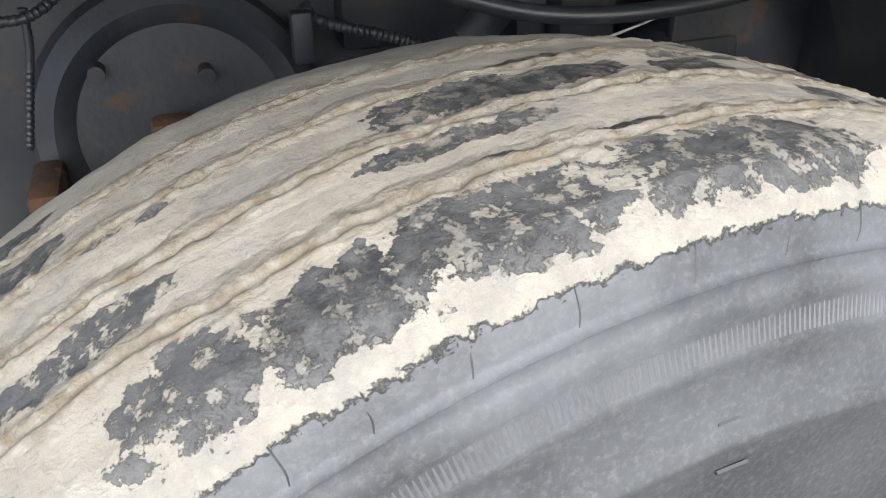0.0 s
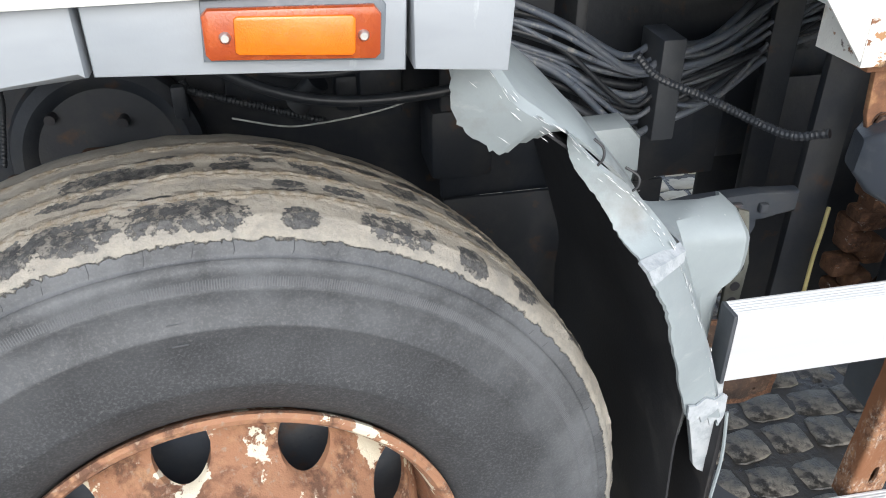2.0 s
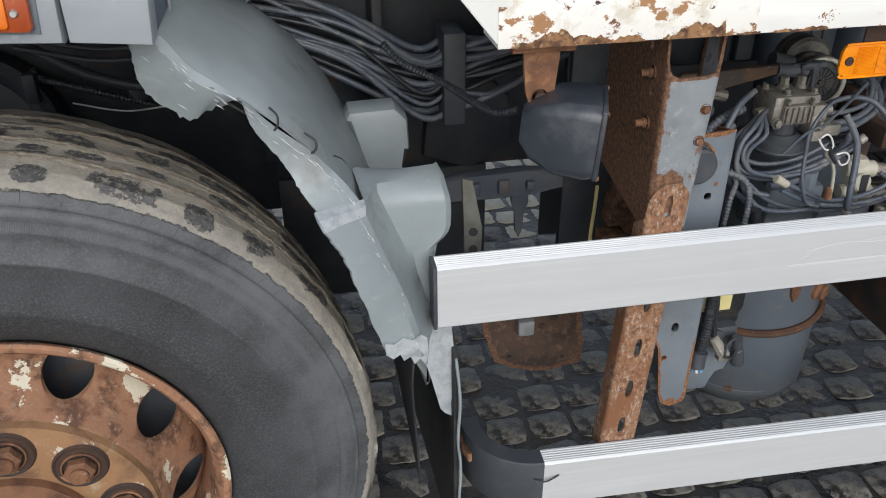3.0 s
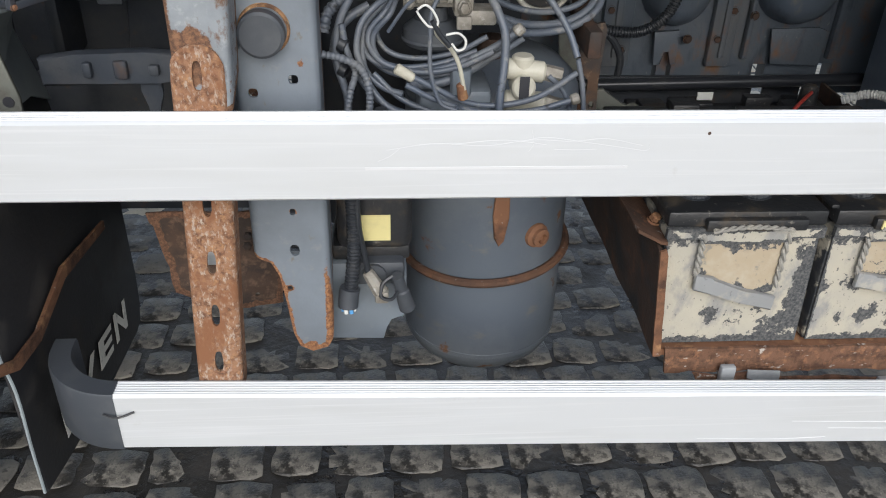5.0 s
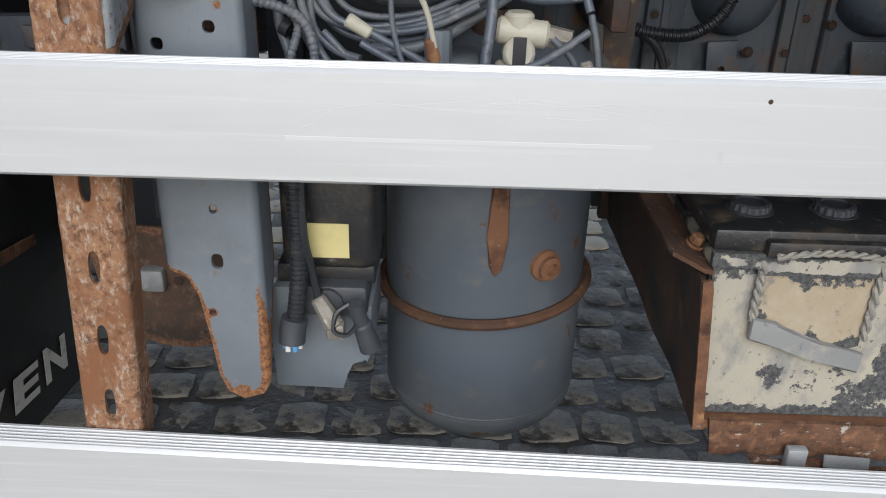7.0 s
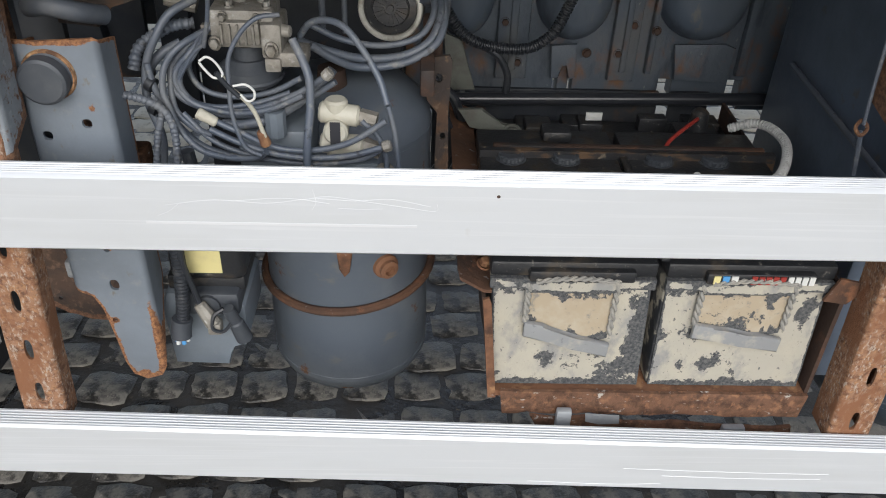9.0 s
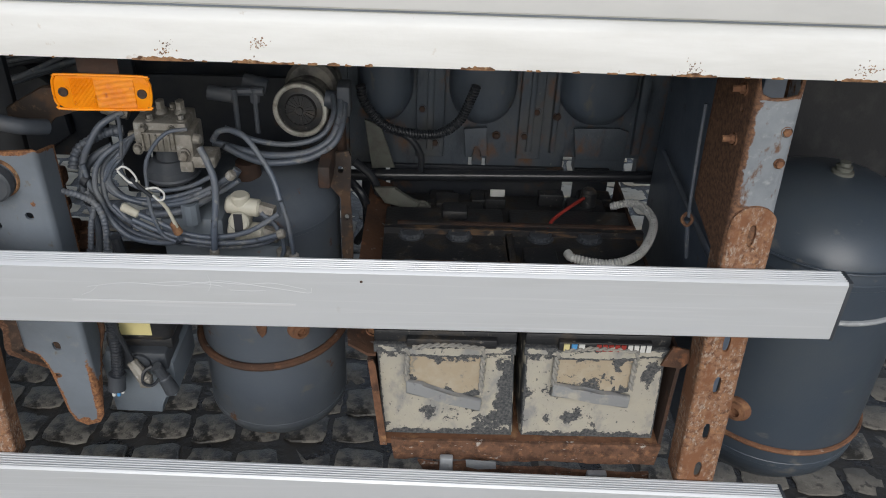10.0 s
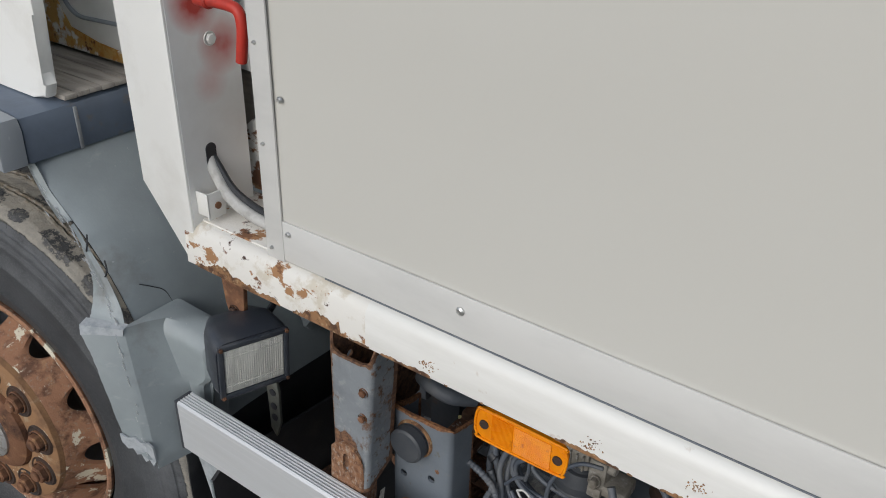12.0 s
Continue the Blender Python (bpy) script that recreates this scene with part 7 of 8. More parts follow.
# --- battery leads
bm = B()
tube(bm, [(1.335, 0.48, 0.712), (1.30, 0.44, 0.712), (1.265, 0.40, 0.708), (1.25, 0.37, 0.702)], 0.0036, 8)
part("red_lead", bm, m_wire_red, truck, "red battery lead")
bm = B()
tube(bm, [(1.275, 0.275, 0.712), (1.285, 0.255, 0.714), (1.345, 0.238, 0.716), (1.405, 0.272, 0.718), (1.448, 0.36, 0.722), (1.446, 0.42, 0.724), (1.425, 0.455, 0.718), (1.39, 0.47, 0.70)], 0.0085, 12, 10, 0.006)
part("corrugated_lead", bm, m_hose_white, truck, "grimy white corrugated lead sleeve")
bm = B()
box(bm, 1.19, 1.25, 0.18, 0.26, 0.702, 0.735, 0.006)
rod(bm, (1.353, 0.52, 0.65), (1.353, 0.52, 0.712), 0.020, 14, 0.016, 0.006)
box(bm, 1.31, 1.39, 0.49, 0.55, 0.64, 0.675, 0.008)
box(bm, 1.05, 1.10, 0.40, 0.44, 0.70, 0.72, 0.006)
pieces("terminal_cover", bm, m_bat, truck, "grimy black terminal cover")
part("white_tag", box(B(), 1.153, 1.184, 0.555, 0.559, 0.668, 0.684, 0.001), m_wire_white, truck, "small white tag")
bm = B()
box(bm, 0.965, 1.42, 0.372, 0.384, 0.701, 0.709, 0.002)
box(bm, 0.965, 1.42, 0.24, 0.248, 0.703, 0.709, 0.001)
pieces("mud_bar", bm, m_rust_dark, truck, "rusty muddy bar on the battery tops")

# --- valves over the tank
bm = B()
box(bm, 0.565, 0.672, 0.16, 0.225, 0.945, 1.0, 0.006)
box(bm, 0.582, 0.65, 0.15, 0.165, 0.953, 0.987, 0.006)
box(bm, 0.65, 0.685, 0.15, 0.215, 0.935, 0.985, 0.005)
for x in (0.61, 0.65):
    rod(bm, (x, 0.20, 0.995), (x, 0.20, 1.008), 0.013, 14, 0.011, 0.003)
    lathe(bm, [(0.009, 0), (0.009, 0.014), (0.0, 0.016)], 6, Matrix.Translation((x, 0.20, 1.007)))
bolt(bm, (0.573, 0.155, 0.955), (0, -1, 0), 0.008, 0.008)
bolt(bm, (0.668, 0.148, 0.95), (0, -1, 0), 0.009, 0.01)
for v in bm.verts:
    v.co = Vector((0.626 + (v.co.x - 0.626) * 0.74, v.co.y, 0.972 + (v.co.z - 0.972) * 0.9))
valve = pieces("valve_block", bm, m_alu, truck, "dirty cast aluminium valve block")[0]
bm = B()
for x, y in ((0.572, 0.205), (0.598, 0.172), (0.628, 0.215), (0.660, 0.172)):
    bolt(bm, (x, y, 1.0), (0, 0, 1), 0.006, 0.009)
for x, z in ((0.590, 0.992), (0.645, 0.990)):
    bolt(bm, (x, 0.158, z), (0, -1, 0), 0.0055, 0.009)
for k in range(5):
    box(bm, 0.586 + 0.013 * k, 0.590 + 0.013 * k, 0.146, 0.152, 0.956, 0.984, 0.001)
rod(bm, (0.673, 0.165, 0.972), (0.70, 0.160, 0.972), 0.010, 12, 0.008, 0.002)
rod(bm, (0.566, 0.185, 0.965), (0.545, 0.183, 0.962), 0.009, 6)
box(bm, 0.655, 0.682, 0.145, 0.155, 0.918, 0.938, 0.003)
for v in bm.verts:
    v.co = Vector((0.626 + (v.co.x - 0.626) * 0.74, v.co.y, 0.972 + (v.co.z - 0.972) * 0.9))
pieces("valve_bolt", bm, m_alu, valve, "corroded bolt")
bm = B()
rod(bm, (0.620, 0.19, 0.945), (0.620, 0.19, 0.925), 0.020, 20)
lathe(bm, [(0, 0), (0.036, 0), (0.04, 0.004), (0.04, 0.022), (0.03, 0.03), (0.026, 0.034), (0, 0.034)], 32, Matrix.Translation((0.620, 0.19, 0.893)))
lathe(bm, [(0.041, 0), (0.043, 0.003), (0.041, 0.006)], 32, Matrix.Translation((0.620, 0.19, 0.898)))
part("bellows", bm, m_cap, valve, "black ribbed rubber boot")
bm = B()
prism(bm, [(0.38, 0.995), (0.44, 1.03), (0.60, 1.035), (0.60, 1.018), (0.52, 1.008), (0.45, 0.985), (0.43, 0.955), (0.38, 0.96)], 0.20, 0.215, "y", 0.003)
part("valve_arm", bm, m_upright, valve, "grimy steel arm")
bm = B()
rod(bm, (0.505, 0.25, 0.98), (0.545, 0.25, 0.97), 0.01, 10)
box(bm, 0.65, 0.70, 0.15, 0.19, 0.928, 0.948, 0.004)
pieces("fitting", bm, m_alu, valve, "pale elbow fitting")
# round filter with slotted cover facing the road
C = Vector((0.798, 0.375, 0.934))
D = Vector((-0.10, -1, 0.10)).normalized()
bm = B()
lathe(bm, [(0.0, -0.08), (0.05, -0.08), (0.055, -0.06), (0.05, -0.05), (0.058, -0.03), (0.053, -0.02), (0.056, 0.0), (0.056, 0.012), (0.050, 0.016), (0.047, 0.012), (0.047, 0.0), (0.0, 0.0)], 48, along(C, C + D) @ Matrix.Scale(0.84, 4))
lathe(bm, [(0.0, -0.12), (0.045, -0.12), (0.052, -0.112), (0.052, -0.095), (0.048, -0.09), (0.052, -0.085), (0.052, -0.062), (0.045, -0.055), (0.0, -0.055)], 40, along(C + Vector((0.004, 0, 0.022)), C + Vector((0.004, 0, 0.022)) + D) @ Matrix.Scale(0.92, 4))
filt = part("round_filter", bm, m_filter, truck, "round dirty metal filter with a black slotted cover")
bm = B()
lathe(bm, [(0.0475, 0.006), (0.0475, 0.0165), (0.050, 0.0185), (0.0555, 0.0185), (0.0575, 0.016), (0.0575, 0.004)], 48, along(C, C + D) @ Matrix.Scale(0.84, 4))
part("filter_ring", bm, m_zinc, filt, "pale metal ring")
bm = B()
lathe(bm, [(0.0465, 0.001), (0.0465, 0.008), (0.034, 0.010), (0.033, 0.014), (0.0, 0.014)], 40, along(C, C + D) @ Matrix.Scale(0.84, 4))
cover = part("slotted_cover", bm, m_bat, filt, "black slotted cover")
F4 = along(C, C + D) @ Matrix.Scale(0.84, 4)
for k in range(18):
    a = 2 * math.pi * k / 18
    part("cover_slat", box(B(), 0.011, 0.031, -0.0014, 0.0014, 0.0138, 0.0165, 0, 1, F4 @ Matrix.Rotation(a, 4, "Z")), m_bat, cover)
bm = B()
lathe(bm, [(0.0, 0.018), (0.006, 0.018), (0.007, 0.0138)], 14, F4)
lathe(bm, [(0.0305, 0.0138), (0.0315, 0.017), (0.0325, 0.0138)], 36, F4)
part("cover_boss", bm, m_bat, cover)
bm = B()
rod(bm, (0.74, 0.38, 0.97), (0.70, 0.38, 0.98), 0.014, 12)
rod(bm, (0.84, 0.37, 0.955), (0.88, 0.37, 0.95), 0.016, 12)
rod(bm, (0.70, 0.30, 0.985), (0.66, 0.30, 0.99), 0.012, 12)
rod(bm, (0.705, 0.29, 0.93), (0.705, 0.29, 1.0), 0.0045, 10)
rod(bm, (0.735, 0.30, 0.92), (0.735, 0.30, 1.0), 0.004, 10)
rod(bm, (0.735, 0.30, 0.975), (0.735, 0.30, 1.0), 0.008, 8)
rod(bm, (0.69, 0.30, 0.992), (0.75, 0.30, 0.994), 0.0075, 10)
box(bm, 0.862, 0.885, 0.35, 0.39, 0.93, 0.985, 0.004)
pieces("pipe_stub", bm, m_dark, filt, "dirty pipe stub")
bm = B()
rod(bm, (T1[0] - 0.01, 0.29, 0.83), (T1[0] - 0.01, 0.29, 0.872), 0.024, 20, 0.02)
part("tank_neck", bm, m_rust_dark, tank1, "rusty tank neck")
bm = B()
box(bm, 0.845, 0.875, 0.33, 0.37, 0.855, 0.93, 0.006)
box(bm, 0.842, 0.862, 0.22, 0.34, 0.86, 0.90, 0.004)
part("tank_bracket", bm, m_rust_dark, tank1, "rusty tank bracket")
# cream protection valve
V = Vector((0.735, 0.135, 0.855))
bm = B()
for p, q, r in (((0, 0, 0.04), (0, 0, -0.045), 0.015), ((-0.022, 0, 0.022), (0.03, -0.004, 0.018), 0.014), ((-0.022, 0.0, -0.022), (0.034, -0.004, -0.024), 0.014), ((0, 0.01, 0), (0, -0.026, 0.004), 0.016)):
    rod(bm, V + Vector(p), V + Vector(q), r, 16, None, 0.003)
cream = part("protection_valve", bm, m_cream, truck, "cream plastic protection valve with dark label")
part("valve_label", box(B(), V.x - 0.0065, V.x + 0.0065, V.y - 0.0275, V.y - 0.0265, V.z - 0.016, V.z + 0.02), m_letter, cream)
bm = B()
rod(bm, V + Vector((0.03, -0.004, 0.018)), V + Vector((0.052, -0.008, 0.014)), 0.011, 6)
rod(bm, V + Vector((0.034, -0.004, -0.024)), V + Vector((0.056, -0.01, -0.028)), 0.011, 6)
rod(bm, V + Vector((0.062, -0.01, -0.05)), V + Vector((0.062, -0.01, -0.085)), 0.012, 8, None, 0.003)
pieces("union_nut", bm, m_alu, cream, "pale union nut")
bm = B()
box(bm, 0.60, 0.70, 0.15, 0.24, 0.74, 0.84, 0.008)
rod(bm, (0.655, 0.14, 0.84), (0.655, 0.14, 0.875), 0.014, 10)
box(bm, 0.69, 0.79, 0.14, 0.20, 0.73, 0.80, 0.008)
part("manifold", bm, m_chassis, truck, "slate-grey valve manifold")


# --- coiled air hoses: each hose one loose loop
def hose(pts, r, name="air_hose", label="grey nylon air hose", material=None, corrugated=0.0, parent=None):
    r *= 0.76 if name in ("air_hose", "loom_sleeve") else 1.0
    return part(name, tube(B(), pts, r, 12, 12, corrugated), material or m_hose, parent or truck, label)


hose([(0.592, 0.186, 0.972), (0.575, 0.176, 0.966), (0.548, 0.160, 0.947), (0.530, 0.156, 0.926), (0.526, 0.152, 0.904), (0.538, 0.149, 0.884), (0.564, 0.145, 0.874), (0.601, 0.141, 0.870), (0.648, 0.138, 0.882), (0.691, 0.134, 0.903), (0.723, 0.130, 0.926)], 0.0056)
hose([(0.592, 0.186, 0.972), (0.575, 0.176, 0.966), (0.557, 0.150, 0.947), (0.537, 0.147, 0.924), (0.535, 0.144, 0.905), (0.550, 0.141, 0.884), (0.578, 0.139, 0.874), (0.610, 0.136, 0.871), (0.653, 0.133, 0.880), (0.695, 0.130, 0.901)], 0.0052)
hose([(0.592, 0.186, 0.972), (0.575, 0.176, 0.966), (0.563, 0.140, 0.947), (0.543, 0.142, 0.922), (0.541, 0.143, 0.900), (0.556, 0.145, 0.880), (0.588, 0.147, 0.874), (0.634, 0.148, 0.881), (0.676, 0.150, 0.895)], 0.0048)
hose([(0.592, 0.186, 0.972), (0.575, 0.176, 0.966), (0.546, 0.150, 0.955), (0.525, 0.142, 0.932), (0.519, 0.135, 0.901), (0.527, 0.128, 0.878), (0.538, 0.120, 0.854), (0.561, 0.112, 0.831), (0.595, 0.105, 0.824), (0.633, 0.098, 0.828), (0.650, 0.090, 0.841)], 0.0056)
hose([(0.592, 0.186, 0.972), (0.575, 0.176, 0.966), (0.535, 0.160, 0.938), (0.526, 0.150, 0.903), (0.530, 0.140, 0.872), (0.552, 0.130, 0.853), (0.578, 0.120, 0.847)], 0.0056)
hose([(0.590, 0.098, 0.878), (0.617, 0.098, 0.864), (0.659, 0.098, 0.844), (0.703, 0.098, 0.840), (0.753, 0.098, 0.852), (0.800, 0.098, 0.884)], 0.0052)
hose([(0.581, 0.097, 0.868), (0.615, 0.097, 0.850), (0.658, 0.097, 0.835), (0.703, 0.097, 0.830), (0.752, 0.097, 0.834), (0.795, 0.097, 0.847)], 0.0052)
hose([(0.587, 0.140, 0.853), (0.615, 0.144, 0.852), (0.649, 0.148, 0.860), (0.687, 0.152, 0.882), (0.717, 0.156, 0.906), (0.730, 0.160, 0.924)], 0.0088)
hose([(0.686, 0.130, 0.974), (0.697, 0.121, 0.954), (0.706, 0.112, 0.929), (0.706, 0.103, 0.894), (0.702, 0.094, 0.859), (0.700, 0.085, 0.822)], 0.007)
hose([(0.686, 0.200, 0.952), (0.701, 0.185, 0.974), (0.724, 0.170, 0.984), (0.747, 0.155, 0.981), (0.769, 0.140, 0.960), (0.790, 0.125, 0.929), (0.801, 0.110, 0.900)], 0.0058)
hose([(0.802, 0.110, 0.898), (0.811, 0.105, 0.860), (0.817, 0.100, 0.807)], 0.0045)
hose([(0.675, 0.240, 0.930), (0.721, 0.252, 0.910), (0.764, 0.264, 0.897), (0.818, 0.276, 0.898), (0.856, 0.288, 0.917), (0.869, 0.315, 0.944), (0.868, 0.36, 0.962)], 0.008)
hose([(0.694, 0.230, 0.928), (0.726, 0.242, 0.903), (0.760, 0.254, 0.888), (0.818, 0.266, 0.891), (0.859, 0.278, 0.911), (0.874, 0.300, 0.933), (0.876, 0.35, 0.955)], 0.0074)
hose([(0.675, 0.120, 1.007), (0.649, 0.115, 1.004), (0.628, 0.110, 0.986), (0.613, 0.105, 0.958), (0.611, 0.100, 0.927), (0.612, 0.095, 0.887), (0.624, 0.090, 0.848), (0.645, 0.085, 0.838)], 0.0038)
hose([(0.621, 0.020, 1.069), (0.611, 0.040, 1.028), (0.598, 0.060, 0.989)], 0.0024, "lamp_wire", "dark wire hanging from the reflector")
hose([(0.597, 0.060, 0.991), (0.580, 0.070, 0.974), (0.559, 0.080, 0.941)], 0.0022, "lamp_wire", "grey wire")
hose([(0.616, 0.055, 0.955), (0.617, 0.060, 0.944), (0.634, 0.065, 0.925), (0.645, 0.070, 0.904), (0.653, 0.075, 0.870)], 0.0028, "lamp_wire", "tan wire", m_cream)
hose([(0.610, 0.050, 0.963), (0.619, 0.053, 0.947), (0.632, 0.056, 0.931)], 0.003, "lamp_wire", "black wire sheath", m_hose_dark)
hose([(0.552, 0.200, 0.965), (0.529, 0.193, 0.964), (0.501, 0.185, 0.952), (0.482, 0.178, 0.936), (0.475, 0.170, 0.913)], 0.0105, "loom_sleeve", "grey corrugated loom sleeve", None, 0.007)
hose([(0.535, 0.190, 0.943), (0.510, 0.183, 0.930), (0.494, 0.177, 0.913), (0.487, 0.170, 0.884)], 0.0085, "air_hose", "grey nylon air hose")
hose([(0.476, 0.120, 0.900), (0.498, 0.116, 0.897), (0.521, 0.112, 0.887), (0.532, 0.108, 0.870), (0.535, 0.104, 0.845), (0.532, 0.100, 0.810)], 0.007, "loom_sleeve", "grey corrugated loom sleeve", None, 0.006)
hose([(0.506, 0.130, 0.894), (0.517, 0.123, 0.877), (0.509, 0.117, 0.847), (0.502, 0.110, 0.803)], 0.0066, "loom_sleeve", "grey corrugated loom sleeve", None, 0.006)
hose([(0.593, 0.050, 0.976), (0.602, 0.050, 0.981), (0.611, 0.051, 0.974), (0.617, 0.051, 0.960), (0.607, 0.051, 0.956), (0.597, 0.052, 0.966), (0.592, 0.052, 0.974)], 0.0015, "wire_loop", "white wire loop", m_wire_white)
hose([(0.627, 0.052, 0.946), (0.641, 0.052, 0.948), (0.650, 0.053, 0.940), (0.649, 0.053, 0.930), (0.641, 0.054, 0.927), (0.634, 0.054, 0.935)], 0.0015, "wire_loop", "white wire loop", m_wire_white)
bm = B()
rod(bm, *[(0.568, 0.098, 0.890), (0.591, 0.098, 0.876)], 0.0075, 12, 0.0065, 0.002)
part("hose_coupling", bm, m_cream, truck, "cream hose coupling")
bm = B()
rod(bm, *[(0.648, 0.075, 0.878), (0.653, 0.080, 0.856)], 0.0055, 10, 0.007, 0.002)
part("terminal_eye", bm, m_rust, truck, "corroded cable terminal")
bm = B()
rod(bm, (0.548, 0.10, 0.835), (0.552, 0.10, 0.80), 0.0085, 10)
part("sleeve_clip", bm, m_hose_dark, truck, "black clip on the sleeves")

# hoses that run behind the first ones
rnd = random.Random(9)
for pts, r in (([(0.592, 0.190, 0.972), (0.575, 0.182, 0.966), (0.552, 0.170, 0.952), (0.528, 0.168, 0.928), (0.530, 0.165, 0.893), (0.556, 0.160, 0.866), (0.600, 0.155, 0.858), (0.655, 0.150, 0.868), (0.700, 0.146, 0.890), (0.735, 0.142, 0.915)], 0.0054),
               ([(0.592, 0.190, 0.972), (0.578, 0.186, 0.965), (0.560, 0.180, 0.950), (0.544, 0.176, 0.915), (0.560, 0.170, 0.888), (0.600, 0.166, 0.880), (0.650, 0.162, 0.890), (0.690, 0.158, 0.912)], 0.0050),
               ([(0.500, 0.150, 0.930), (0.508, 0.146, 0.890), (0.530, 0.140, 0.850), (0.565, 0.132, 0.822), (0.620, 0.126, 0.812), (0.680, 0.120, 0.818)], 0.0060),
               ([(0.540, 0.135, 0.870), (0.580, 0.120, 0.838), (0.640, 0.112, 0.820), (0.710, 0.108, 0.816), (0.770, 0.106, 0.826), (0.806, 0.106, 0.850)], 0.0050),
               ([(0.56, 0.19, 1.0), (0.53, 0.175, 0.985), (0.512, 0.165, 0.960), (0.496, 0.160, 0.925), (0.492, 0.152, 0.880), (0.505, 0.145, 0.830), (0.500, 0.140, 0.780)], 0.0070),
               ([(0.690, 0.262, 0.945), (0.735, 0.268, 0.922), (0.790, 0.276, 0.912), (0.840, 0.284, 0.924), (0.860, 0.31, 0.95), (0.855, 0.36, 0.965)], 0.0060),
               ([(0.768, 0.120, 0.872), (0.790, 0.116, 0.850), (0.800, 0.112, 0.815), (0.790, 0.110, 0.780)], 0.0048)):
    hose(pts, r)
bm = B()
for p0, p1 in (((0.700, 0.086, 0.826), (0.700, 0.084, 0.800)), ((0.817, 0.100, 0.812), (0.818, 0.100, 0.786)), ((0.722, 0.130, 0.925), (0.731, 0.129, 0.934)), ((0.795, 0.097, 0.847), (0.806, 0.097, 0.851))):
    rod(bm, p0, p1, 0.0075, 10, None, 0.002)
pieces("hose_coupling", bm, m_alu, truck, "dull metal hose coupling")
bm = B()
for z in (0.905, 0.872):
    rod(bm, (0.497, 0.150, z), (0.505, 0.147, z - 0.004), 0.010, 12)
pieces("sleeve_clip", bm, m_hose_dark, truck, "black clip on the sleeves")

NUDGE = Vector((0, 0, 0))
# --- behind the mudguard: hose bundle with clamp, steel arm, rusty plates
rnd = random.Random(21)
bundle = new("hose_bundle")
bundle.parent = truck
bundle["label"] = "bundle of black nylon air hoses in a clamp block"
for k in range(18):
    row, c = divmod(k, 6)
    z0 = 1.14 - 0.018 * c - 0.010 * row
    y0 = 0.46 + 0.02 * row
    z1 = 1.02 - 0.022 * c + rnd.uniform(-0.018, 0.018)
    pts = [(-0.45, y0 + 0.1, z0 + 0.03 + rnd.uniform(-0.02, 0.02)), (-0.25, y0 + 0.03, z0 + rnd.uniform(-0.012, 0.012)), (-0.08, y0, z0 - 0.05 + rnd.uniform(-0.025, 0.012)), (0.05, y0 - 0.01, z1 - 0.005 + rnd.uniform(-0.012, 0.012)),
           (0.115, y0, z1), (0.22, y0 + 0.02, z1 + 0.01 + rnd.uniform(-0.02, 0.02)), (0.42, y0 + 0.16, z1 + 0.03 + rnd.uniform(-0.03, 0.03)), (0.6, y0 + 0.25, z1 + 0.05)]
    hose(pts, rnd.choice((0.0045, 0.0052, 0.0062)), "nylon_hose", "", m_hose_dark if k % 4 == 3 else m_hose, 0.0, bundle)
bm = B()
box(bm, 0.095, 0.135, 0.435, 0.52, 0.875, 1.045, 0.004)
part("clamp_block", bm, m_cap, bundle, "black clamp block")
# rusty spring hanger: a pressed plate with a ragged rolled lip, a grey block and nuts on it
rnd = random.Random(8)
outline = [(0.140, 0.550), (0.148, 0.519), (0.160, 0.455), (0.176, 0.404), (0.205, 0.386), (0.240, 0.378), (0.30, 0.373), (0.358, 0.378), (0.366, 0.45), (0.362, 0.55)]
outline = [(x + rnd.uniform(-0.002, 0.002), z + rnd.uniform(-0.002, 0.002)) for x, z in [(a[0] + (b[0] - a[0]) * f, a[1] + (b[1] - a[1]) * f) for a, b in zip(outline, outline[1:] + outline[:1]) for f in (0, 0.25, 0.5, 0.75)]]
bm = plate(outline, [(0.205, 0.415, 0.004, 0.004), (0.315, 0.40, 0.004, 0.004)], 0.005, 0.008, 0.022,
           lambda u, v, d: (u, 0.315 + d + 0.03 * max(0.0, min(1.0, (v - 0.42) / 0.03)) + 0.006 * math.sin(u * 40), v))
hanger = part("spring_hanger", bm, m_hanger_rust, truck, "brown rusted spring hanger plate with a rolled lip")
bm = B()
box(bm, 0.224, 0.258, 0.325, 0.35, 0.455, 0.490, 0.005)
part("clamp_block", bm, m_galv, hanger, "dull grey clamp block")
bm = B()
for x, z in ((0.275, 0.468), (0.302, 0.485), (0.305, 0.505)):
    bolt(bm, (x, 0.346, z), (0, -1, 0), 0.008, 0.009)
pieces("hanger_nut", bm, m_rust_dark, hanger)
rnd = random.Random(14)
bm = B()
prism(bm, [(0.05, 0.842), (0.10, 0.848), (0.20, 0.852), (0.275, 0.848), (0.275, 0.812), (0.22, 0.806), (0.05, 0.800)], 0.272, 0.296, "y", 0.005)
for k in range(3):
    x, w, h = 0.12 + 0.047 * k, rnd.uniform(0.006, 0.012), rnd.uniform(0.006, 0.014)
    box(bm, x - w, x + w, 0.262, 0.274, 0.828 - h, 0.828 + h, 0.004)
arm = part("link_arm", bm, m_dark, truck, "grimy steel link arm behind the mudguard")
bm = plate([(0.187, 0.82), (0.215, 0.82), (0.217, 0.785), (0.210, 0.765), (0.207, 0.728), (0.201, 0.715), (0.195, 0.728), (0.193, 0.765), (0.186, 0.79)], (), 0.008, 0.012, 0.005, lambda u, v, d: (u, 0.284 + d, v))
part("pendant", bm, m_dark, arm, "dark hanging tongue")
bm = B()
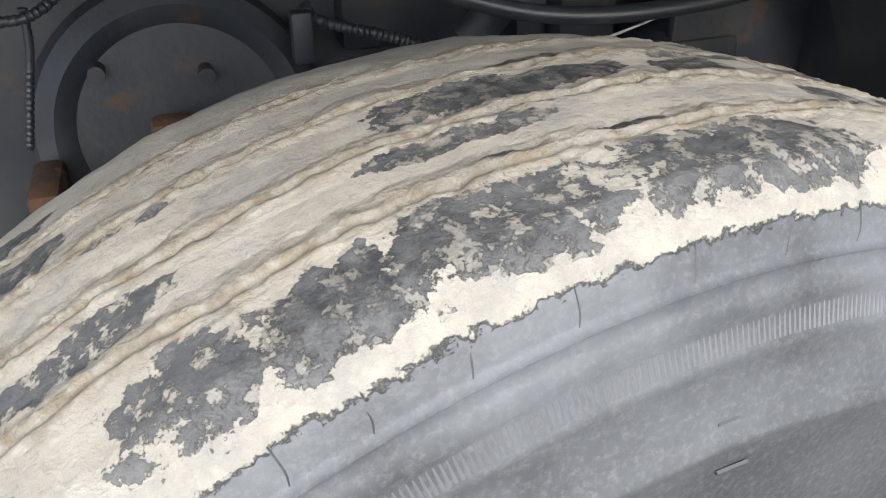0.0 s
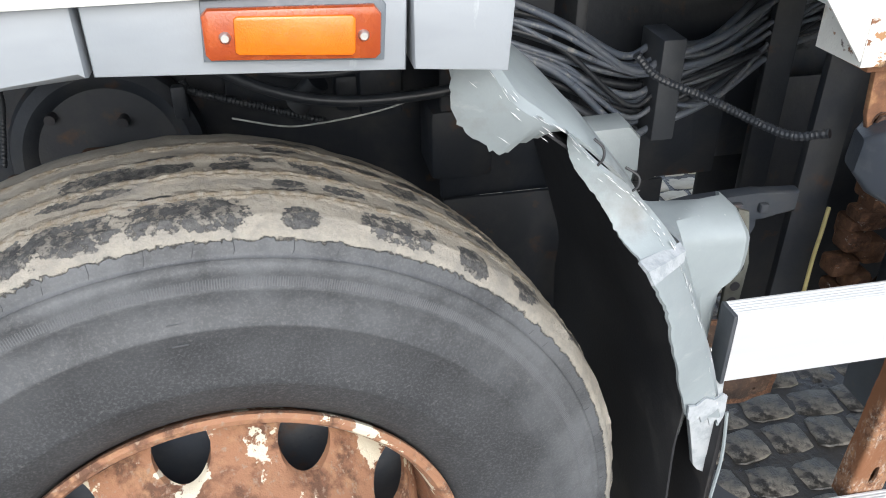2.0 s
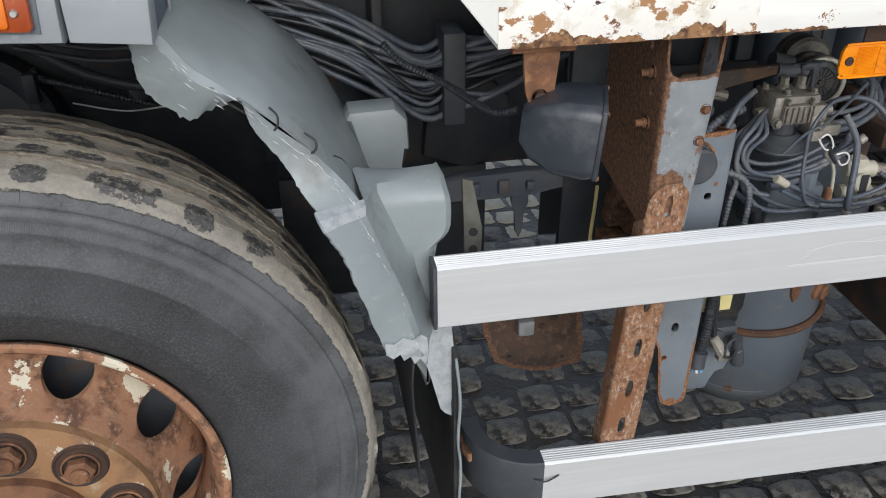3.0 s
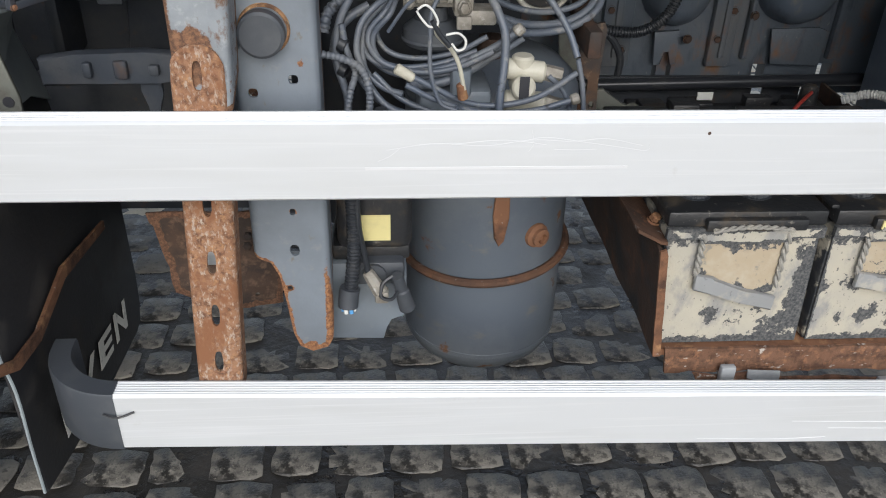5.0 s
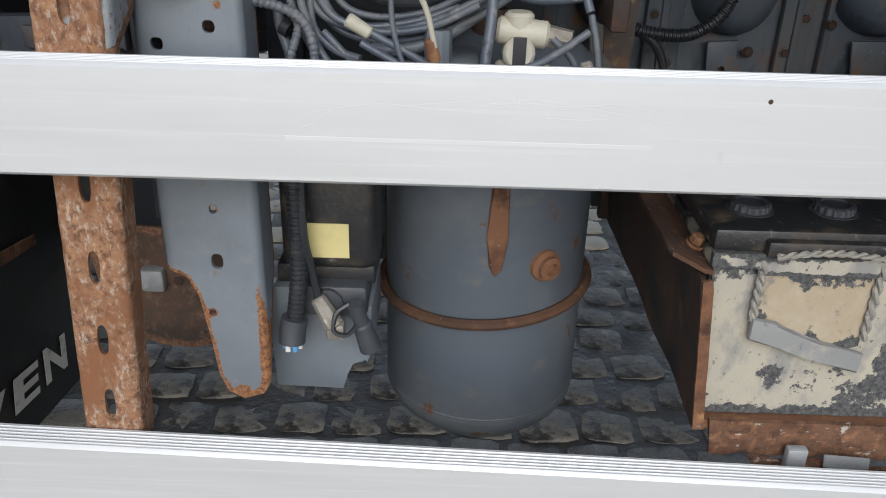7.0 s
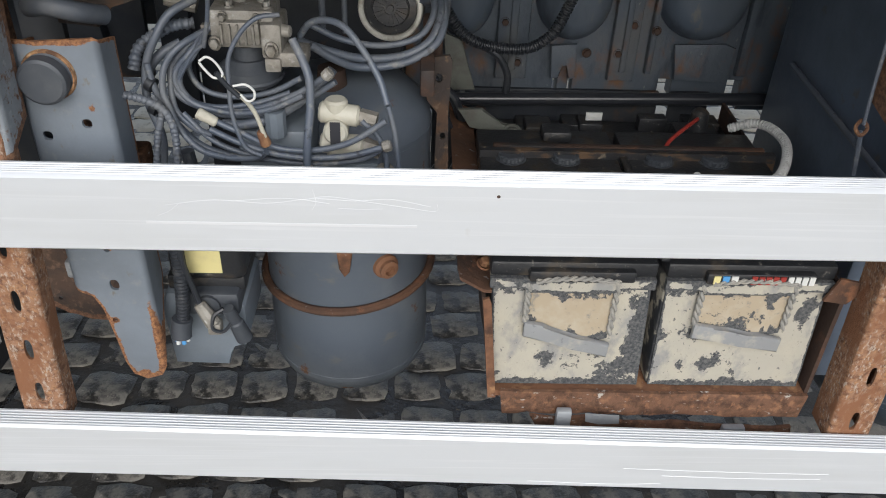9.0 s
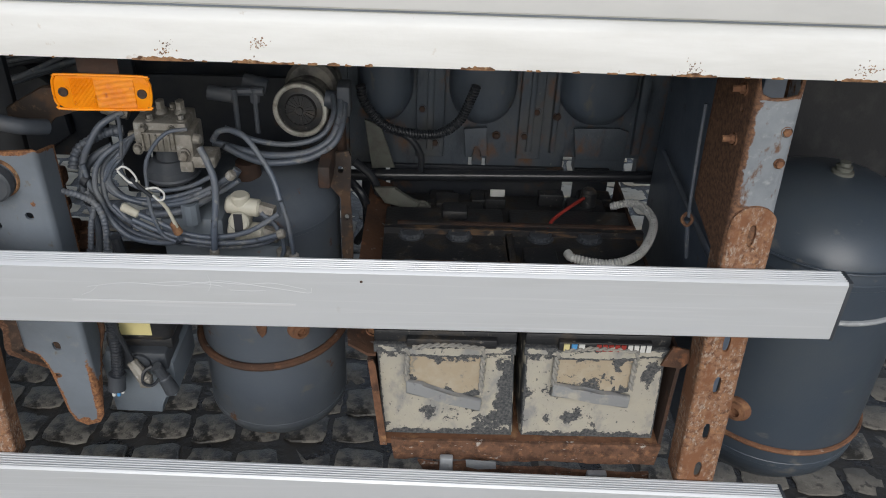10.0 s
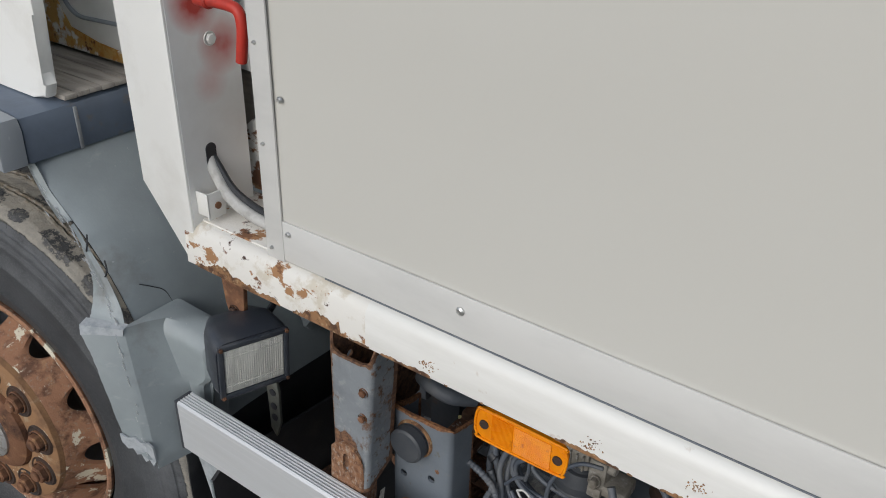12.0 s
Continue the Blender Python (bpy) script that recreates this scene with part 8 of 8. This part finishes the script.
prism(bm, [(0.276, 0.59), (0.336, 0.59), (0.337, 0.70), (0.339, 1.172), (0.280, 1.172), (0.278, 0.80)], 0.285, 0.300, "y", 0.003)
upright = part("hanger_upright", bm, m_arch_shade, truck, "dark upright of the spring hanger")
bm = B()
tube(bm, [(0.341, 0.283, 0.805), (0.340, 0.283, 0.76), (0.3375, 0.283, 0.71), (0.338, 0.283, 0.64)], 0.0035, 8)
part("yellow_tape", bm, m_label, upright, "strip of grimy yellow tape")
for k in range(14):
    bm = B()
    x, y, z = rnd.uniform(0.355, 0.415), rnd.uniform(0.24, 0.28), 0.64 + 0.016 * k
    w, h = rnd.uniform(0.012, 0.024), rnd.uniform(0.010, 0.022)
    box(bm, x - w, x + w, y - 0.02, y + 0.02, z - h, z + h, 0.007)
    part("flaked_casting", bm, m_lip, upright, "lumpy casting covered in flaking rust")
# dark sheets added to stand in for the shade behind hanger and hoses
bm = B()
box(bm, 0.43, 0.80, 0.60, 0.612, 0.38, 0.90, 0.004)
box(bm, 0.372, 0.43, 0.58, 0.60, 0.64, 1.172, 0.006)
part("underframe_shade", bm, m_arch_shade, truck, "dark sheet added for the shade behind the hoses")
bm = B()
prism(bm, [(0.10, 0.95), (0.16, 0.96), (0.26, 0.86), (0.27, 0.76), (0.18, 0.70), (0.08, 0.74)], 0.60, 0.64, "y", 0.01)
part("cast_bracket", bm, m_arch_shade, truck, "dark cast bracket")
# brake chamber and clutter over the wheel
C = Vector((-0.81, 0.74, 0.80))
bm = B()
lathe(bm, [(0.172, -0.04), (0.174, -0.01), (0.166, 0.012), (0.145, 0.022), (0.132, 0.016), (0.122, 0.004), (0.0, 0.0)], 64, along(C, C + Vector((0.05, -1, 0.15))))
dish = part("brake_dish", bm, m_arch_shade, truck, "dark dished brake cover")
bm = B()
for x, z in ((-0.896, 0.880), (-0.777, 0.864)):
    rod(bm, (x, 0.76, z), (x, 0.735 - (z - 0.80) * 0.15, z), 0.0095, 16)
pieces("dish_hole", bm, m_letter, dish)
bm = B()
box(bm, -0.848, -0.80, 0.66, 0.70, 0.795, 0.838, 0.01)
box(bm, -0.98, -0.945, 0.6, 0.7, 0.70, 0.80, 0.01)
pieces("orange_casting", bm, m_rust_brown, truck, "orange rusted casting")
bm = B()
box(bm, -0.60, -0.10, 0.80, 0.85, 0.85, 1.16, 0.01)
box(bm, -0.36, -0.28, 0.66, 0.76, 0.86, 0.98, 0.012)
box(bm, -0.24, -0.12, 0.62, 0.74, 0.74, 0.88, 0.015)
rod(bm, (-0.47, 0.68, 0.89), (-0.43, 0.66, 0.94), 0.022, 14)
box(bm, -0.40, -0.33, 0.70, 0.76, 0.86, 0.93, 0.012)
box(bm, -0.68, -0.655, 0.68, 0.70, 0.88, 0.94, 0.005)
pieces("gearbox_clutter", bm, m_arch_shade, truck, "oily brown gearbox casting")
hose([(-0.66, 0.62, 1.03), (-0.52, 0.55, 0.975), (-0.40, 0.52, 0.955), (-0.25, 0.50, 0.965), (-0.13, 0.48, 1.0)], 0.0095, "coolant_hose", "black hose across the wheel arch", m_hose_dark)
hose([(-0.66, 0.70, 0.945), (-0.648, 0.70, 0.925), (-0.58, 0.69, 0.905), (-0.50, 0.69, 0.878), (-0.42, 0.69, 0.85)], 0.0075, "coolant_hose", "black corrugated hose", m_hose_dark, 0.007)
hose([(-1.05, 0.66, 0.965), (-0.97, 0.66, 0.963), (-0.93, 0.67, 0.968), (-0.88, 0.72, 1.0)], 0.006, "coolant_hose", "black corrugated hose", m_hose_dark, 0.007)
hose([(-0.945, 0.68, 0.97), (-0.948, 0.68, 0.93), (-0.958, 0.68, 0.89), (-0.975, 0.68, 0.82)], 0.005, "coolant_hose", "black corrugated hose", m_hose_dark, 0.007)
hose([(-0.58, 0.62, 0.90), (-0.498, 0.60, 0.887), (-0.441, 0.60, 0.886), (-0.344, 0.60, 0.898), (-0.27, 0.60, 0.917), (-0.205, 0.60, 0.939)], 0.0016, "brake_wire", "thin pale wire", m_hose_white)
for k in range(5):
    hose([(-0.60 + 0.02 * k, 0.45, 1.06 + 0.013 * k), (-0.45, 0.40 + 0.01 * k, 1.045 + 0.016 * k), (-0.33, 0.38, 1.07 + 0.017 * k), (-0.22, 0.40, 1.13 + 0.01 * k)], 0.005, "nylon_hose", "thin black hose", m_hose_dark)
# inner arch and underbody: dark sheets added where the depth is only shade
part("shade_sheet", box(B(), 0.335, 0.798, 0.80, 0.815, 0.64, 1.172, 0.003), m_dark, truck, "dark sheet added for the shade under the body")
part("shade_sheet", box(B(), 1.56, 3.2, 0.62, 0.635, 0.50, 1.172, 0.003), m_black, truck, "dark sheet added for the shade under the body")
for x0, x1, y, z0, z1 in ((-0.22, 0.215, 0.600, 0.42, 0.712), (0.405, 0.62, 0.80, 0.40, 0.645), (0.86, 0.915, 0.705, 0.45, 0.662), (0.925, 1.32, 0.705, 0.45, 0.662), (1.345, 1.425, 0.705, 0.45, 0.662)):
    part("shade_sheet", box(B(), x0, x1, y, y + 0.010, z0, z1, 0.002), m_arch_shade, truck, "dark sheet added for the shade under the body")
part("mudguard_shade_sheet", box(B(), -0.22, 0.335, 0.628, 0.645, 0.700, 1.14, 0.004), m_arch_shade, truck, "dark sheet added for the shade behind the mudguard")
part("arch_shade_sheet", box(B(), -1.40, -0.10, 0.842, 0.852, 0.52, 1.17, 0.003), m_arch_shade, truck, "dark sheet added for the shade inside the wheel arch")
part("arch_side_shade", box(B(), -0.02, 0.0, 0.52, 0.85, 0.75, 1.17, 0.004), m_arch_shade, truck, "dark sheet added for the shade beside the wheel arch")
part("depth_block", box(B(), -1.5, 0.2, 1.4, 1.7, 0.55, 1.2, 0.03), m_arch_shade, truck, "dark block added to fill the far depth")

# ---------------------------------------------------------------- ground of wet dirt and granite setts
bm = B()
bmesh.ops.create_grid(bm, x_segments=60, y_segments=60, size=1.0)
for v in bm.verts:
    v.co = Vector((v.co.x * abs(v.co.x) ** 2 * 400, v.co.y * abs(v.co.y) ** 2 * 400, 0.0))
ground = tagged(part("ground", bm, m_wet, None), "wet dark dirt between granite setts", "ground", kind="structure")

rnd = random.Random(4)


def sett_mesh(seed, material):
    """A domed, uneven stone about 0.10 by 0.085, set 8 mm proud."""
    r = random.Random(seed)
    n = 18
    me = bpy.data.meshes.new("sett")
    verts, faces = [], []
    sx, sy = r.uniform(0.0515, 0.0575), r.uniform(0.046, 0.051)
    base = []
    for k in range(n):
        a = 2 * math.pi * k / n
        c, s = math.cos(a), math.sin(a)
        q = (abs(c) ** 9 + abs(s) ** 9) ** (-1 / 9)
        q *= r.uniform(0.93, 1.04)
        base.append((sx * q * c, sy * q * s))
    for f, z in ((1.0, -0.012), (0.99, 0.0010), (0.94, 0.0032)):
        verts += [(x * f, y * f, z + r.uniform(-0.0012, 0.0012)) for x, y in base]
    verts.append((0, 0, 0.0040))
    for i in range(2):
        for k in range(n):
            j = (k + 1) % n
            faces.append((i * n + k, i * n + j, (i + 1) * n + j, (i + 1) * n + k))
    faces += [(2 * n + k, 2 * n + (k + 1) % n, 3 * n) for k in range(n)]
    me.from_pydata(verts, [], faces)
    me.shade_smooth()
    me.materials.append(material)
    return me


setts = [sett_mesh(100 + k, m_sett) for k in range(12)]
# dry: stones beyond the truck, painted pale as though daylight fell on them
near, far, dry = [], [], []
row = 0
y = -2.4
while y < 5.0:
    x = -3.2 + (row % 2) * 0.06 + rnd.uniform(-0.02, 0.02)
    while x < 4.6:
        w = rnd.uniform(0.108, 0.136)
        m = pose(x + w / 2, y + rnd.uniform(-0.006, 0.006) + 0.01 * math.sin(x * 2.2), rnd.uniform(-0.004, 0.002), rnd.uniform(-2.5, 2.5), rnd.uniform(-2.5, 2.5), rnd.uniform(-7, 7)) @ Matrix.Diagonal((w / 0.122, rnd.uniform(0.93, 1.06), 1, 1))
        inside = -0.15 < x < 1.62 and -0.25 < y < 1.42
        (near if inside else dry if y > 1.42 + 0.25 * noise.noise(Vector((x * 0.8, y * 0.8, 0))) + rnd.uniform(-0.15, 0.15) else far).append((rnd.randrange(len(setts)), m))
        x += w
    y += 0.108
    row += 1
near.sort(key=lambda q: abs(q[1].translation.x - 0.75) + abs(q[1].translation.y - 0.45))
far += near[300:]
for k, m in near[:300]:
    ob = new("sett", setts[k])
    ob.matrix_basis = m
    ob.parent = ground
shape = [(np.array([v.co[:] for v in me.vertices]), [tuple(p.vertices) for p in me.polygons]) for me in setts]
for stones, material in ((far, m_sett), (dry, m_sett_daylit)):
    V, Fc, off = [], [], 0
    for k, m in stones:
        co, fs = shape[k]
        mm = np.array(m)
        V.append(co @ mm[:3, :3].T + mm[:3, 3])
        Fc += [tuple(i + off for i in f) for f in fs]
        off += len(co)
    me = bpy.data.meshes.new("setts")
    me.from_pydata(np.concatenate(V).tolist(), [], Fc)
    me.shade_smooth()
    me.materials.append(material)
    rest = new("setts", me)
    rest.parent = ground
    tagged(rest, kind="stuff")
